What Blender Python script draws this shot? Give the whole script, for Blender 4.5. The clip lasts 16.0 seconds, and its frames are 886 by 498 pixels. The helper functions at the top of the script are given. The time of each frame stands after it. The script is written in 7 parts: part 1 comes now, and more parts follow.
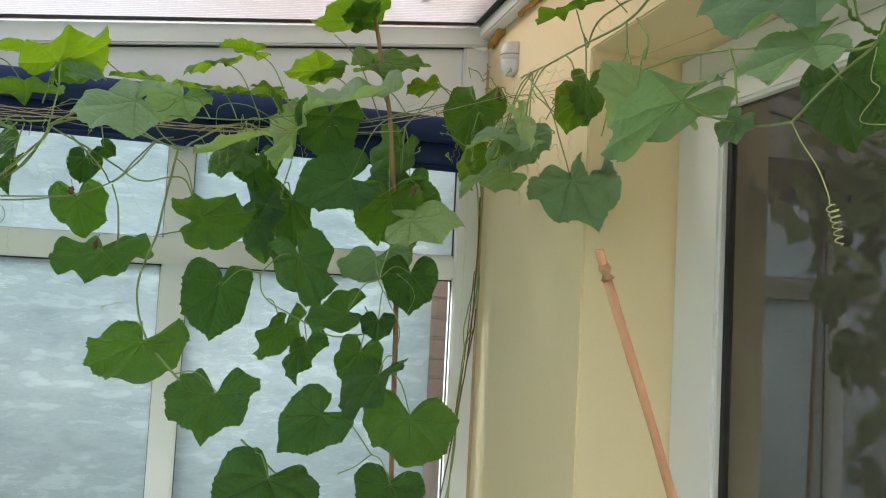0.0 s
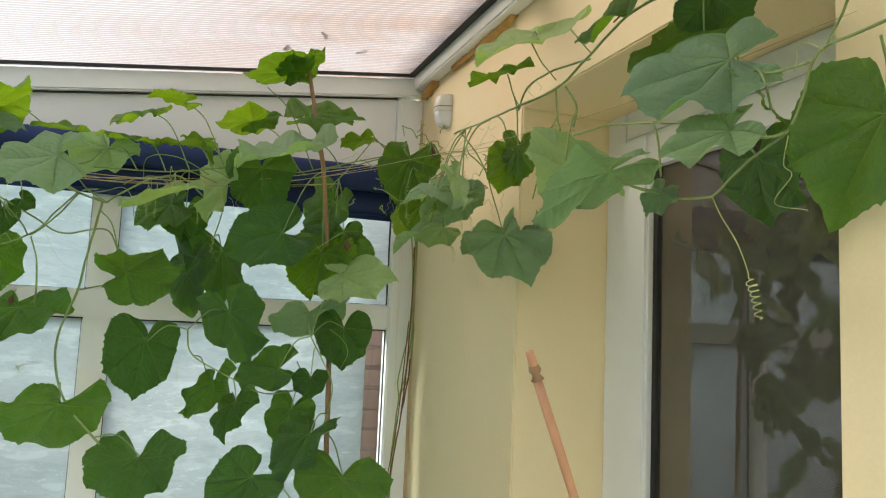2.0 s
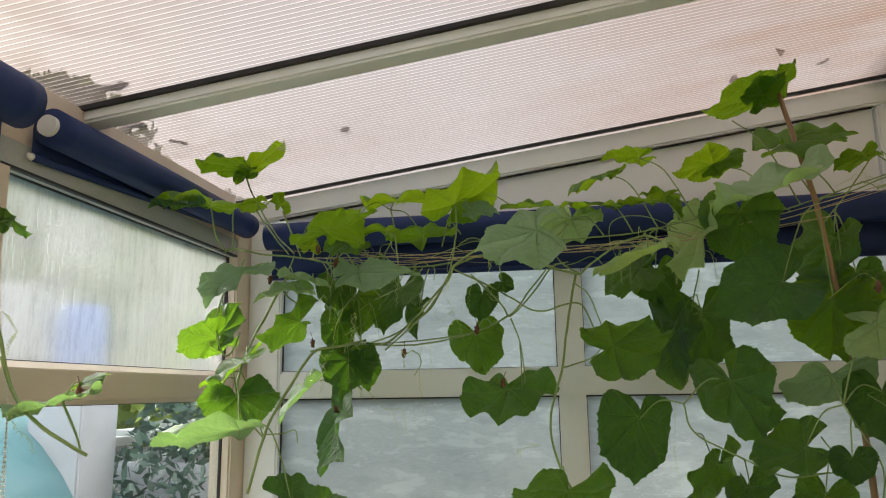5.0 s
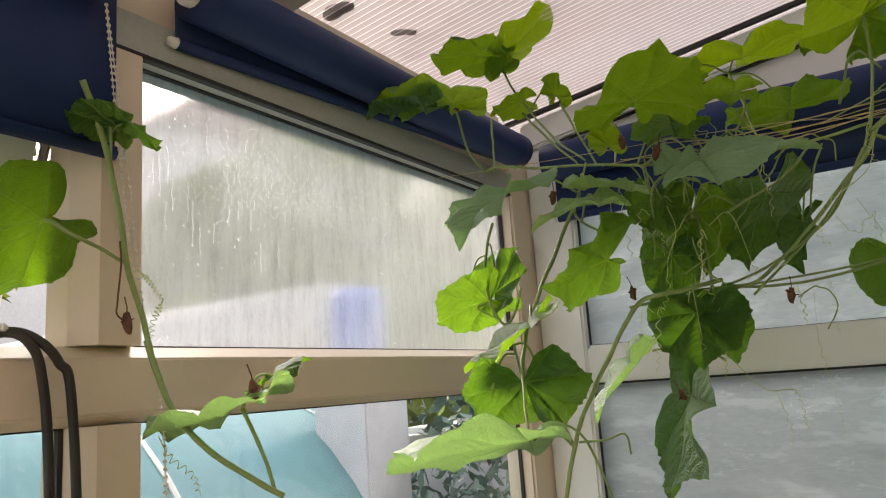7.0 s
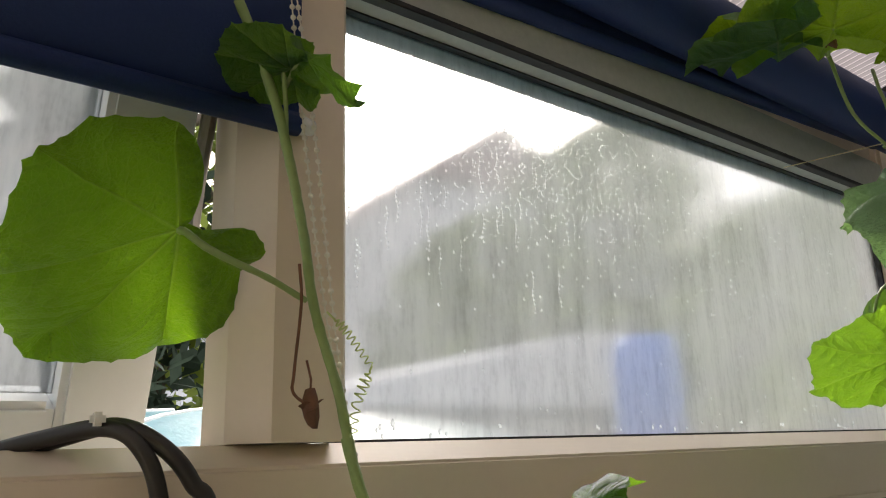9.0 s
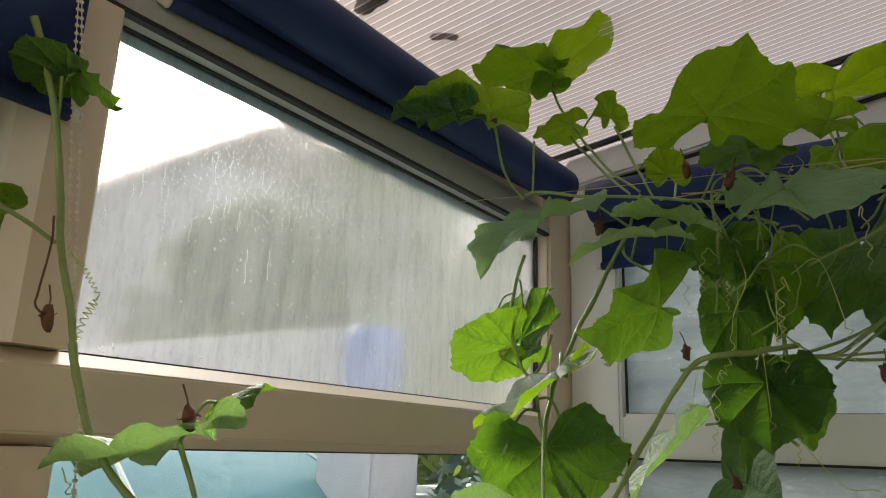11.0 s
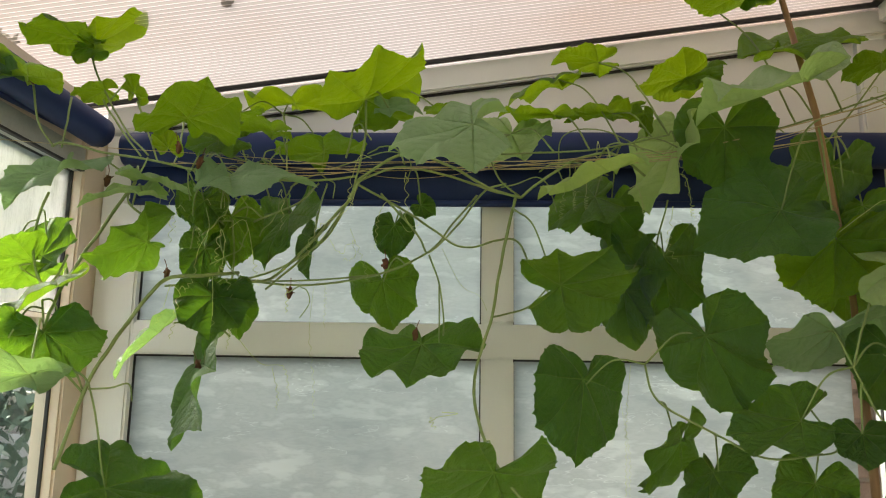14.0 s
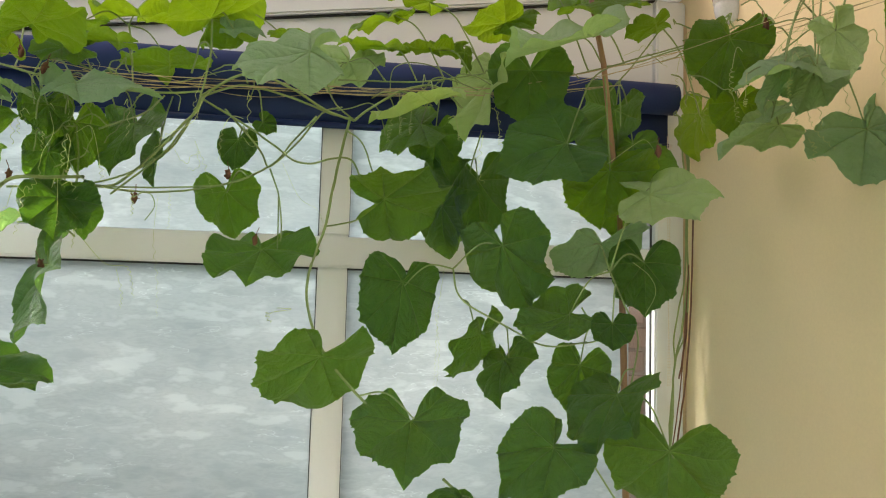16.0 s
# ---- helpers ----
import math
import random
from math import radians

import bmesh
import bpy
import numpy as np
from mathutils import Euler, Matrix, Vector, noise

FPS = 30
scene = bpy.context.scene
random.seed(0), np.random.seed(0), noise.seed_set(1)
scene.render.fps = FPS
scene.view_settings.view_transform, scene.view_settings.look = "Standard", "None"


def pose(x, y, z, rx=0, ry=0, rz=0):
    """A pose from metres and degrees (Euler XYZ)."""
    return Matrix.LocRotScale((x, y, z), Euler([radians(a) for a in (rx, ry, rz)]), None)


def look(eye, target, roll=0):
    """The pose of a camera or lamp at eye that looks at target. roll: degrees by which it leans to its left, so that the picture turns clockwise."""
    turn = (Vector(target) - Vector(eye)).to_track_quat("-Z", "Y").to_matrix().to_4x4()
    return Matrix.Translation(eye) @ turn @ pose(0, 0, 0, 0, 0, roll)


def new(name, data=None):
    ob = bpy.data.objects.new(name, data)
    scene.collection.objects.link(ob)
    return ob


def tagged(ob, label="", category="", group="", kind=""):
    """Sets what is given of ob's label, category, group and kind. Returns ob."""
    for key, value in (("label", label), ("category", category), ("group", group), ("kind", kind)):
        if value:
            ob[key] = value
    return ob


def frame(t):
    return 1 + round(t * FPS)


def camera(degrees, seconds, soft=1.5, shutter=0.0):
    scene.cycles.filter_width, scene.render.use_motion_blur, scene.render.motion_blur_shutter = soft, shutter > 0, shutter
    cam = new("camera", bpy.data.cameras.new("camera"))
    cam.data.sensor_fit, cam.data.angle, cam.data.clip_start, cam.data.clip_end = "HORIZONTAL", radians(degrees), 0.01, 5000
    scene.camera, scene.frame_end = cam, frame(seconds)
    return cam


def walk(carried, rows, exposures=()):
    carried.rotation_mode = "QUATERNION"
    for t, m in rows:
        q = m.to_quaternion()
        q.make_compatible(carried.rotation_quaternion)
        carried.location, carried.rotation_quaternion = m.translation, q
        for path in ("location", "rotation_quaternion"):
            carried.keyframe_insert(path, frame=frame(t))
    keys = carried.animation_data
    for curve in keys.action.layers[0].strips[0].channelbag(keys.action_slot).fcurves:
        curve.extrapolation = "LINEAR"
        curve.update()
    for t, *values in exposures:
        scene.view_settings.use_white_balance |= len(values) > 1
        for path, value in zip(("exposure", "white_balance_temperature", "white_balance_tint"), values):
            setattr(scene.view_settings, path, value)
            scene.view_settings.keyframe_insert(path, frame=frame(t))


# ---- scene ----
cam = camera(61.53, 16.0, soft=1.1)
EXPOSURES = [(0.0, 1.7, 5900, 2), (0.8, 1.8, 5900, 8), (1.5, 1.78, 6050, 7), (2.5, 1.58, 6300, -3), (3.0, 1.5, 6300, -5), (3.5, 1.42, 6350, -6), (4.0, 1.32, 6400, -8), (4.5, 1.18, 6500, 0), (7.0, 1.0, 7000, 16), (8.0, 0.6, 6650, 15), (11.0, 0.58, 6800, 10), (12.0, 0.8, 6850, 12), (13.0, 1.2, 6950, 4), (14.5, 1.45, 7250, 8), (15.0, 1.54, 7000, 2), (15.5, 1.62, 6800, 6), (16.0, 1.77, 6700, 9)]

# seconds, eye, yaw to the left, pitch up, roll
PATH = [
    (0.0, 0.215, -0.272, 1.773, -15.91, 3.35, 2.95),
    (0.5, 0.205, -0.223, 1.765, -16.67, 2.01, 2.83),
    (1.0, 0.196, -0.214, 1.730, -17.34, 0.81, 2.89),
    (1.5, 0.196, -0.238, 1.742, -17.95, 1.30, 2.60),
    (2.0, 0.215, -0.275, 1.825, -20.77, 6.25, 2.49),
    (2.5, 0.298, -0.284, 1.886, -26.40, 11.18, 2.00),
    (3.0, 0.293, -0.256, 1.904, -25.72, 13.01, 0.89),
    (3.5, 0.211, -0.186, 1.879, -15.75, 12.32, 0.91),
    (4.0, 0.174, -0.144, 1.846, -5.37, 11.22, 1.00),
    (4.5, 0.112, -0.121, 1.832, 4.08, 10.93, 0.14),
    (7.0, -0.230, 0.630, 1.831, 32.24, 10.58, -4.02),
    (7.5, -0.363, 0.806, 1.865, 49.16, 12.38, -3.42),
    (8.0, -0.550, 0.919, 1.900, 55.49, 14.31, -2.76),
    (10.5, -0.469, 0.899, 1.876, 40.18, 16.16, 1.15),
    (11.0, -0.313, 0.805, 1.828, 35.20, 14.87, 1.89),
    (11.5, -0.264, 0.739, 1.808, 30.75, 13.99, 1.88),
    (12.0, -0.239, 0.689, 1.802, 23.98, 14.01, 1.95),
    (12.5, -0.186, 0.640, 1.804, 14.08, 14.00, 1.38),
    (13.0, -0.091, 0.579, 1.796, 6.83, 13.10, 0.73),
    (13.5, -0.006, 0.466, 1.774, 4.38, 11.45, 0.71),
    (14.0, -0.009, 0.401, 1.766, 2.74, 9.94, 0.93),
    (14.5, -0.010, 0.392, 1.761, -0.27, 9.15, 1.42),
    (15.0, -0.001, 0.361, 1.735, -3.91, 7.59, 1.80),
    (15.5, 0.005, 0.314, 1.731, -7.29, 5.68, 1.59),
    (16.0, 0.030, 0.206, 1.714, -8.72, 4.55, 1.57),
]
walk(cam, [(t, pose(x, y, z, 0, 0, yaw) @ pose(0, 0, 0, 90 + pitch) @ pose(0, 0, 0, 0, 0, roll)) for t, x, y, z, yaw, pitch, roll in PATH],
     EXPOSURES)

# ---- daylight: an overcast sky over the lean-to conservatory ----
world = bpy.data.worlds.new("overcast_sky")
scene.world = world
world.use_nodes = True
wn, wl = world.node_tree.nodes, world.node_tree.links
sky = wn.new("ShaderNodeTexSky")
sky.sky_type, sky.sun_disc = "NISHITA", False
sky.sun_elevation, sky.sun_rotation = radians(27), radians(303)
sky.air_density, sky.dust_density, sky.ozone_density = 1.2, 4.0, 1.0
haze = wn.new("ShaderNodeMixRGB")
haze.inputs["Fac"].default_value = 0.75
haze.inputs["Color2"].default_value = (11.6, 11.7, 12.0, 1)
wl.new(sky.outputs["Color"], haze.inputs["Color1"])
wl.new(haze.outputs["Color"], wn["Background"].inputs["Color"])
wn["Background"].inputs["Strength"].default_value = 0.15

sun = new("sun", bpy.data.lights.new("sun", "SUN"))
sun.data.energy, sun.data.angle, sun.data.color = 4.8, radians(30), (1.0, 0.965, 0.91)
sun.matrix_basis = look((-8.4, 5.4, 5.1), (0, 0, 0))

# ---- materials ----
def material(name, rough=0.5, metal=0.0):
    m = bpy.data.materials.new(name)
    m.use_nodes = True
    b = m.node_tree.nodes["Principled BSDF"]
    b.inputs["Roughness"].default_value, b.inputs["Metallic"].default_value = rough, metal
    return m, m.node_tree, b


def node(nt, kind, **values):
    n = nt.nodes.new("ShaderNode" + kind)
    for key, value in values.items():
        n.inputs[key.replace("_", " ")].default_value = value
    return n


def noise_tex(nt, scale, detail=4.0, rough=0.55, stretch=(1, 1, 1), space="Object"):
    co, mp = node(nt, "TexCoord"), node(nt, "Mapping")
    mp.inputs["Scale"].default_value = stretch
    n = node(nt, "TexNoise", Scale=scale, Detail=detail, Roughness=rough)
    nt.links.new(co.outputs[space], mp.inputs["Vector"])
    nt.links.new(mp.outputs["Vector"], n.inputs["Vector"])
    return n


def ramp(nt, source, *stops):
    r = node(nt, "ValToRGB")
    els = r.color_ramp.elements
    while len(els) < len(stops):
        els.new(0.5)
    for e, (at, col) in zip(els, stops):
        e.position, e.color = at, (*col, 1) if len(col) == 3 else col
    nt.links.new(source, r.inputs["Fac"])
    return r


def mixed(nt, a, b, fac, mode="MIX"):
    m = nt.nodes.new("ShaderNodeMixRGB")
    m.blend_type = mode
    for socket, value in zip(("Fac", "Color1", "Color2"), (fac, a, b)):
        if hasattr(value, "is_linked"):
            nt.links.new(value, m.inputs[socket])
        elif socket == "Fac":
            m.inputs[socket].default_value = value
        else:
            m.inputs[socket].default_value = (*value, 1)
    return m.outputs["Color"]


def bumped(nt, bsdf, height, strength, distance=0.002):
    b = node(nt, "Bump", Strength=strength, Distance=distance)
    nt.links.new(height, b.inputs["Height"])
    nt.links.new(b.outputs["Normal"], bsdf.inputs["Normal"])


def surface(name, base, dark, scale, rough=0.5, fine=60.0, bump=0.15, stain=0.35, metal=0.0, stretch=(1, 1, 1), distance=0.002, grainy=0.08):
    """A painted, plastic, wooden or metal surface: broad stains and fine grain over one base colour."""
    m, nt, b = material(name, rough, metal)
    broad = noise_tex(nt, scale, 5, 0.6, stretch)
    grain = noise_tex(nt, fine, 4, 0.6, stretch)
    r1 = ramp(nt, broad.outputs["Fac"], (0.35, (0, 0, 0)), (0.7, (1, 1, 1)))
    c = mixed(nt, base, dark, 0.0)
    mixnode = c.node
    f = nt.nodes.new("ShaderNodeMath")
    f.operation = "MULTIPLY"
    f.inputs[1].default_value = stain
    nt.links.new(r1.outputs["Color"], f.inputs[0])
    nt.links.new(f.outputs[0], mixnode.inputs["Fac"])
    g = ramp(nt, grain.outputs["Fac"], (0.3, (1 - grainy,) * 3), (0.7, (1 + grainy * 0.6,) * 3))
    nt.links.new(mixed(nt, c, g.outputs["Color"], 1.0, "MULTIPLY"), b.inputs["Base Color"])
    bumped(nt, b, grain.outputs["Fac"], bump, distance)
    return m


PVC = surface("white_pvc", (0.81, 0.835, 0.84), (0.74, 0.74, 0.71), 2.0, 0.35, 160, 0.02, 0.3, grainy=0.012)
RUBBER = surface("black_gasket", (0.015, 0.015, 0.016), (0.04, 0.04, 0.038), 20, 0.6, 200, 0.1)
PAINT = surface("cream_masonry_paint", (0.85, 0.72, 0.455), (0.78, 0.65, 0.385), 1.7, 0.7, 160, 0.10, 0.35, distance=0.001, grainy=0.03)
BLIND = surface("navy_blind_fabric", (0.020, 0.040, 0.140), (0.014, 0.028, 0.095), 5, 0.55, 400, 0.2, 0.5)
BLIND.node_tree.nodes["Principled BSDF"].inputs["Specular IOR Level"].default_value = 0.25
FOAM = surface("orange_expanding_foam", (0.62, 0.36, 0.10), (0.40, 0.22, 0.06), 25, 0.85, 120, 0.6, 0.7, distance=0.004)
CANE = surface("weathered_cane", (0.42, 0.25, 0.13), (0.16, 0.09, 0.05), 14, 0.6, 120, 0.3, 0.8, stretch=(1, 1, 0.15))
STICK = surface("peeled_willow_stick", (0.55, 0.30, 0.17), (0.30, 0.14, 0.08), 18, 0.6, 90, 0.3, 0.6, stretch=(1, 1, 0.3))
BATTEN = surface("reddish_timber", (0.46, 0.22, 0.13), (0.24, 0.10, 0.06), 9, 0.7, 80, 0.4, 0.7, stretch=(1, 0.2, 1))
PLASTIC_W = surface("white_sensor_plastic", (0.78, 0.77, 0.74), (0.7, 0.68, 0.63), 8, 0.35, 150, 0.03, 0.3)
CABLE = surface("black_cable_rubber", (0.018, 0.016, 0.016), (0.05, 0.045, 0.04), 15, 0.45, 120, 0.1, 0.4)
CHAIN = surface("white_bead_chain", (0.78, 0.74, 0.66), (0.62, 0.56, 0.46), 30, 0.4, 150, 0.05, 0.4)
TWINE = surface("jute_twine", (0.58, 0.49, 0.28), (0.42, 0.33, 0.17), 60, 0.9, 300, 0.6, 0.6)
ROOM = surface("dim_room_paint", (0.62, 0.56, 0.47), (0.5, 0.44, 0.37), 1.5, 0.8, 30, 0.1)
FLOOR = surface("stone_floor_tile", (0.52, 0.47, 0.40), (0.42, 0.37, 0.31), 3, 0.5, 40, 0.2)
TIE = surface("green_plastic_tie", (0.05, 0.45, 0.16), (0.03, 0.3, 0.1), 40, 0.4, 200, 0.05)


def polycarbonate(name, through_light):
    """Milky multiwall roof sheet with algae and rust-coloured run-off, darker towards the house edge; lets diffused
    daylight through.
    """
    m, nt, b = material(name, 0.35)
    n1, n2 = noise_tex(nt, 1.3, 5, 0.6, (0.6, 1.2, 1)), noise_tex(nt, 22, 3, 0.6, (0.1, 1, 1))
    r1 = ramp(nt, n1.outputs["Fac"], (0.35, (0.66, 0.61, 0.60)), (0.58, (0.62, 0.555, 0.54)), (0.75, (0.56, 0.46, 0.41)))
    rust = noise_tex(nt, 3.0, 4, 0.6, (0.5, 1.4, 1))
    co, sx, near = node(nt, "TexCoord"), node(nt, "SeparateXYZ"), node(nt, "MapRange")
    nt.links.new(co.outputs["Object"], sx.inputs[0])
    nt.links.new(sx.outputs["X"], near.inputs["Value"])
    near.inputs["From Min"].default_value, near.inputs["From Max"].default_value = -0.2, 0.8
    washed = nt.nodes.new("ShaderNodeMath")
    washed.operation = "MULTIPLY"
    nt.links.new(near.outputs[0], washed.inputs[0])
    nt.links.new(ramp(nt, rust.outputs["Fac"], (0.35, (0.25, 0.25, 0.25)), (0.68, (0.9, 0.9, 0.9))).outputs["Color"], washed.inputs[1])
    r2 = ramp(nt, n2.outputs["Fac"], (0.3, (0.975, 0.975, 0.975)), (0.7, (1, 1, 1)))
    col = mixed(nt, r1.outputs["Color"], r2.outputs["Color"], 1.0, "MULTIPLY")
    col = mixed(nt, col, (0.46, 0.30, 0.215), washed.outputs[0])
    # blotchy darkening that grows towards the house edge
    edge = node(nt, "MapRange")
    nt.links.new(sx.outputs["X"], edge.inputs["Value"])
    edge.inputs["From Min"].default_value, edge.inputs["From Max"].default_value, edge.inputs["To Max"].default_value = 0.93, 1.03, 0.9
    edge_dark = nt.nodes.new("ShaderNodeMath")
    edge_dark.operation = "MULTIPLY"
    nt.links.new(edge.outputs[0], edge_dark.inputs[0])
    nt.links.new(ramp(nt, noise_tex(nt, 14, 4, 0.6).outputs["Fac"], (0.3, (0.55, 0.55, 0.55)), (0.6, (1, 1, 1))).outputs["Color"], edge_dark.inputs[1])
    col = mixed(nt, col, (0.07, 0.055, 0.05), edge_dark.outputs[0])
    eave = node(nt, "MapRange")
    nt.links.new(sx.outputs["X"], eave.inputs["Value"])
    eave.inputs["From Min"].default_value, eave.inputs["From Max"].default_value, eave.inputs["To Max"].default_value = -0.6, -1.05, 0.8
    spots = nt.nodes.new("ShaderNodeMath")
    spots.operation = "MULTIPLY"
    nt.links.new(eave.outputs[0], spots.inputs[0])
    nt.links.new(ramp(nt, noise_tex(nt, 9, 2, 0.5).outputs["Fac"], (0.5, (0, 0, 0)), (0.75, (0.5, 0.5, 0.5))).outputs["Color"], spots.inputs[1])
    col = mixed(nt, col, (0.30, 0.24, 0.20), spots.outputs[0])
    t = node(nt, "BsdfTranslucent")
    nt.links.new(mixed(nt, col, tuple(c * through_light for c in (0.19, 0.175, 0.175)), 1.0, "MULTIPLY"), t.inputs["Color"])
    nt.links.new(col, b.inputs["Base Color"])
    mx = node(nt, "MixShader", Fac=0.72)
    nt.links.new(b.outputs[0], mx.inputs[1])
    nt.links.new(t.outputs[0], mx.inputs[2])
    clear = node(nt, "BsdfTransparent")
    nt.links.new(col, clear.inputs["Color"])
    both = node(nt, "MixShader", Fac=0.20)
    nt.links.new(mx.outputs[0], both.inputs[1])
    nt.links.new(clear.outputs[0], both.inputs[2])
    nt.links.new(both.outputs[0], nt.nodes["Material Output"].inputs["Surface"])
    return m


def filmed_glass():
    """Window glass with crinkled insulating film on it: milky, bluish, fold shading and crease glints in its colour."""
    m, nt, b = material("crinkled_film_glass", 0.12)
    n1 = noise_tex(nt, 5, 3, 0.5, (0.7, 1, 1.5))
    n2 = noise_tex(nt, 16, 3, 0.6, (0.5, 1, 1.6))
    n3 = noise_tex(nt, 1.1, 3, 0.5)
    r3 = ramp(nt, n3.outputs["Fac"], (0.3, (0.405, 0.455, 0.465)), (0.7, (0.515, 0.54, 0.545)))
    h = mixed(nt, n1.outputs["Fac"], n2.outputs["Fac"], 0.35)
    # shading of sagging horizontal folds and glints on short creases, painted as colour
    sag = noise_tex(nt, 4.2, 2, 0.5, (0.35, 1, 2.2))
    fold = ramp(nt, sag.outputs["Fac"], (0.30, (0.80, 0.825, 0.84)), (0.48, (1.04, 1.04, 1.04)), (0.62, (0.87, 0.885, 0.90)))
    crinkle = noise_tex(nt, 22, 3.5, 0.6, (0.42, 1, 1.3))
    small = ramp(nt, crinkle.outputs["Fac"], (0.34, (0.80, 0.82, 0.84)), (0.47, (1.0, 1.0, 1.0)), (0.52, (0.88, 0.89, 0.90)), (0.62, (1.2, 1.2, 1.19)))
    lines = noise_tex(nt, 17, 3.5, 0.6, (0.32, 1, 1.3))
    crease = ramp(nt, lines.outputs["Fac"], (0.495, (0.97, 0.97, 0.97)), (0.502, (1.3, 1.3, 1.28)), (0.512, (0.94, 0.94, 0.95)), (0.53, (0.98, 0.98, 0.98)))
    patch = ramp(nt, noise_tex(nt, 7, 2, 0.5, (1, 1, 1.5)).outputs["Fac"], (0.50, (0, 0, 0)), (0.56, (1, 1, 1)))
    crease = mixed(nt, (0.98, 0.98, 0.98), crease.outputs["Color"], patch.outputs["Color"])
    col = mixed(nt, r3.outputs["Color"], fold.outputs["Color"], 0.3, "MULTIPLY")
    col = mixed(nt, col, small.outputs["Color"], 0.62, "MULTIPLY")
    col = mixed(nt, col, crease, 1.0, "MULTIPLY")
    nt.links.new(col, b.inputs["Base Color"])
    bumped(nt, b, h, 0.5, 0.02)
    t = node(nt, "BsdfTranslucent")
    nt.links.new(col, t.inputs["Color"])
    nt.links.new(b.inputs["Normal"].links[0].from_socket, t.inputs["Normal"])
    mx = node(nt, "MixShader", Fac=0.78)
    nt.links.new(b.outputs[0], mx.inputs[1])
    nt.links.new(t.outputs[0], mx.inputs[2])
    nt.links.new(mx.outputs[0], nt.nodes["Material Output"].inputs["Surface"])
    return m


def clear_glass(name, tint=(0.92, 0.97, 0.96), wet=False, ior=0.0, veil=0.0):
    """Thin pane: straight-through transparency, Fresnel gloss, and fogging where it is wet inside."""
    m, nt, b = material(name, 0.02)
    tr = node(nt, "BsdfTransparent")
    tr.inputs["Color"].default_value = (*tint, 1)
    gl = node(nt, "BsdfGlossy", Roughness=0.02)
    mx = node(nt, "MixShader", Fac=0.06)
    if ior:
        fr = node(nt, "Fresnel", IOR=ior)
        nt.links.new(fr.outputs[0], mx.inputs[0])
    nt.links.new(tr.outputs[0], mx.inputs[1])
    nt.links.new(gl.outputs[0], mx.inputs[2])
    out = mx.outputs[0]
    # pale diffuse haze mixed in to lift the dark reflections
    if veil:
        film = node(nt, "BsdfDiffuse")
        film.inputs["Color"].default_value = (0.55, 0.50, 0.43, 1)
        veiled = node(nt, "MixShader", Fac=veil)
        nt.links.new(out, veiled.inputs[1])
        nt.links.new(film.outputs[0], veiled.inputs[2])
        out = veiled.outputs[0]
    if wet:
        runs = noise_tex(nt, 52, 4, 0.65, (1, 1, 0.13))
        fine = noise_tex(nt, 190, 3, 0.6, (1, 1, 0.22))
        drops = noise_tex(nt, 210, 2, 0.5, (1, 1, 0.8))
        cloud = noise_tex(nt, 5, 4, 0.6, (1, 1, 0.8))
        streak = mixed(nt, runs.outputs["Fac"], fine.outputs["Fac"], 0.38)
        both = mixed(nt, streak, drops.outputs["Fac"], 0.3)
        rough = node(nt, "BsdfRefraction", IOR=1.05, Roughness=0.30)
        nt.links.new(ramp(nt, streak, (0.36, (0.64, 0.645, 0.64)), (0.50, (0.73, 0.735, 0.73)), (0.66, (0.84, 0.84, 0.83))).outputs["Color"], rough.inputs["Color"])
        fog = node(nt, "BsdfTranslucent")
        fog.inputs["Color"].default_value = (0.47, 0.485, 0.49, 1)
        misty = node(nt, "MixShader")
        thick = mixed(nt, streak, cloud.outputs["Fac"], 0.45)
        nt.links.new(ramp(nt, thick, (0.36, (0.14, 0.14, 0.14)), (0.5, (0.22, 0.22, 0.22)), (0.62, (0.33, 0.33, 0.33))).outputs["Color"], misty.inputs[0])
        nt.links.new(rough.outputs[0], misty.inputs[1])
        nt.links.new(fog.outputs[0], misty.inputs[2])
        r = ramp(nt, both, (0.36, (0.88, 0.88, 0.88)), (0.5, (1, 1, 1)))
        wetmix = node(nt, "MixShader")
        nt.links.new(r.outputs["Color"], wetmix.inputs[0])
        nt.links.new(out, wetmix.inputs[1])
        nt.links.new(misty.outputs[0], wetmix.inputs[2])
        out = wetmix.outputs[0]
        bump = node(nt, "Bump", Strength=0.5, Distance=0.003)
        nt.links.new(both, bump.inputs["Height"])
        nt.links.new(bump.outputs["Normal"], gl.inputs["Normal"])
    nt.links.new(out, nt.nodes["Material Output"].inputs["Surface"])
    return m


# RIB and WEB: POLY brightened and darkened, rib light and shade as colour
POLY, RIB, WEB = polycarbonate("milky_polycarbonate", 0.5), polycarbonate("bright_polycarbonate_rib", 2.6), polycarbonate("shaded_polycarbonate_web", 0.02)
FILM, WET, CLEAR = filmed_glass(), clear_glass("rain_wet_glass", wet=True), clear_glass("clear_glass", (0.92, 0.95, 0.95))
DOUBLE = clear_glass("double_glazing", (0.80, 0.82, 0.80), ior=2.3, veil=0.07)


STEM = surface("green_vine_stem", (0.27, 0.37, 0.13), (0.19, 0.27, 0.085), 25, 0.5, 160, 0.2, 0.6)
TENDRIL = surface("pale_tendril", (0.52, 0.60, 0.24), (0.40, 0.47, 0.16), 30, 0.5, 160, 0.1, 0.6)
DEAD = surface("dry_brown_flower", (0.19, 0.085, 0.045), (0.09, 0.045, 0.028), 60, 0.85, 200, 0.6, 0.7)
LITTER = surface("dead_leaf_litter", (0.10, 0.07, 0.045), (0.05, 0.035, 0.025), 30, 0.9, 120, 0.5)



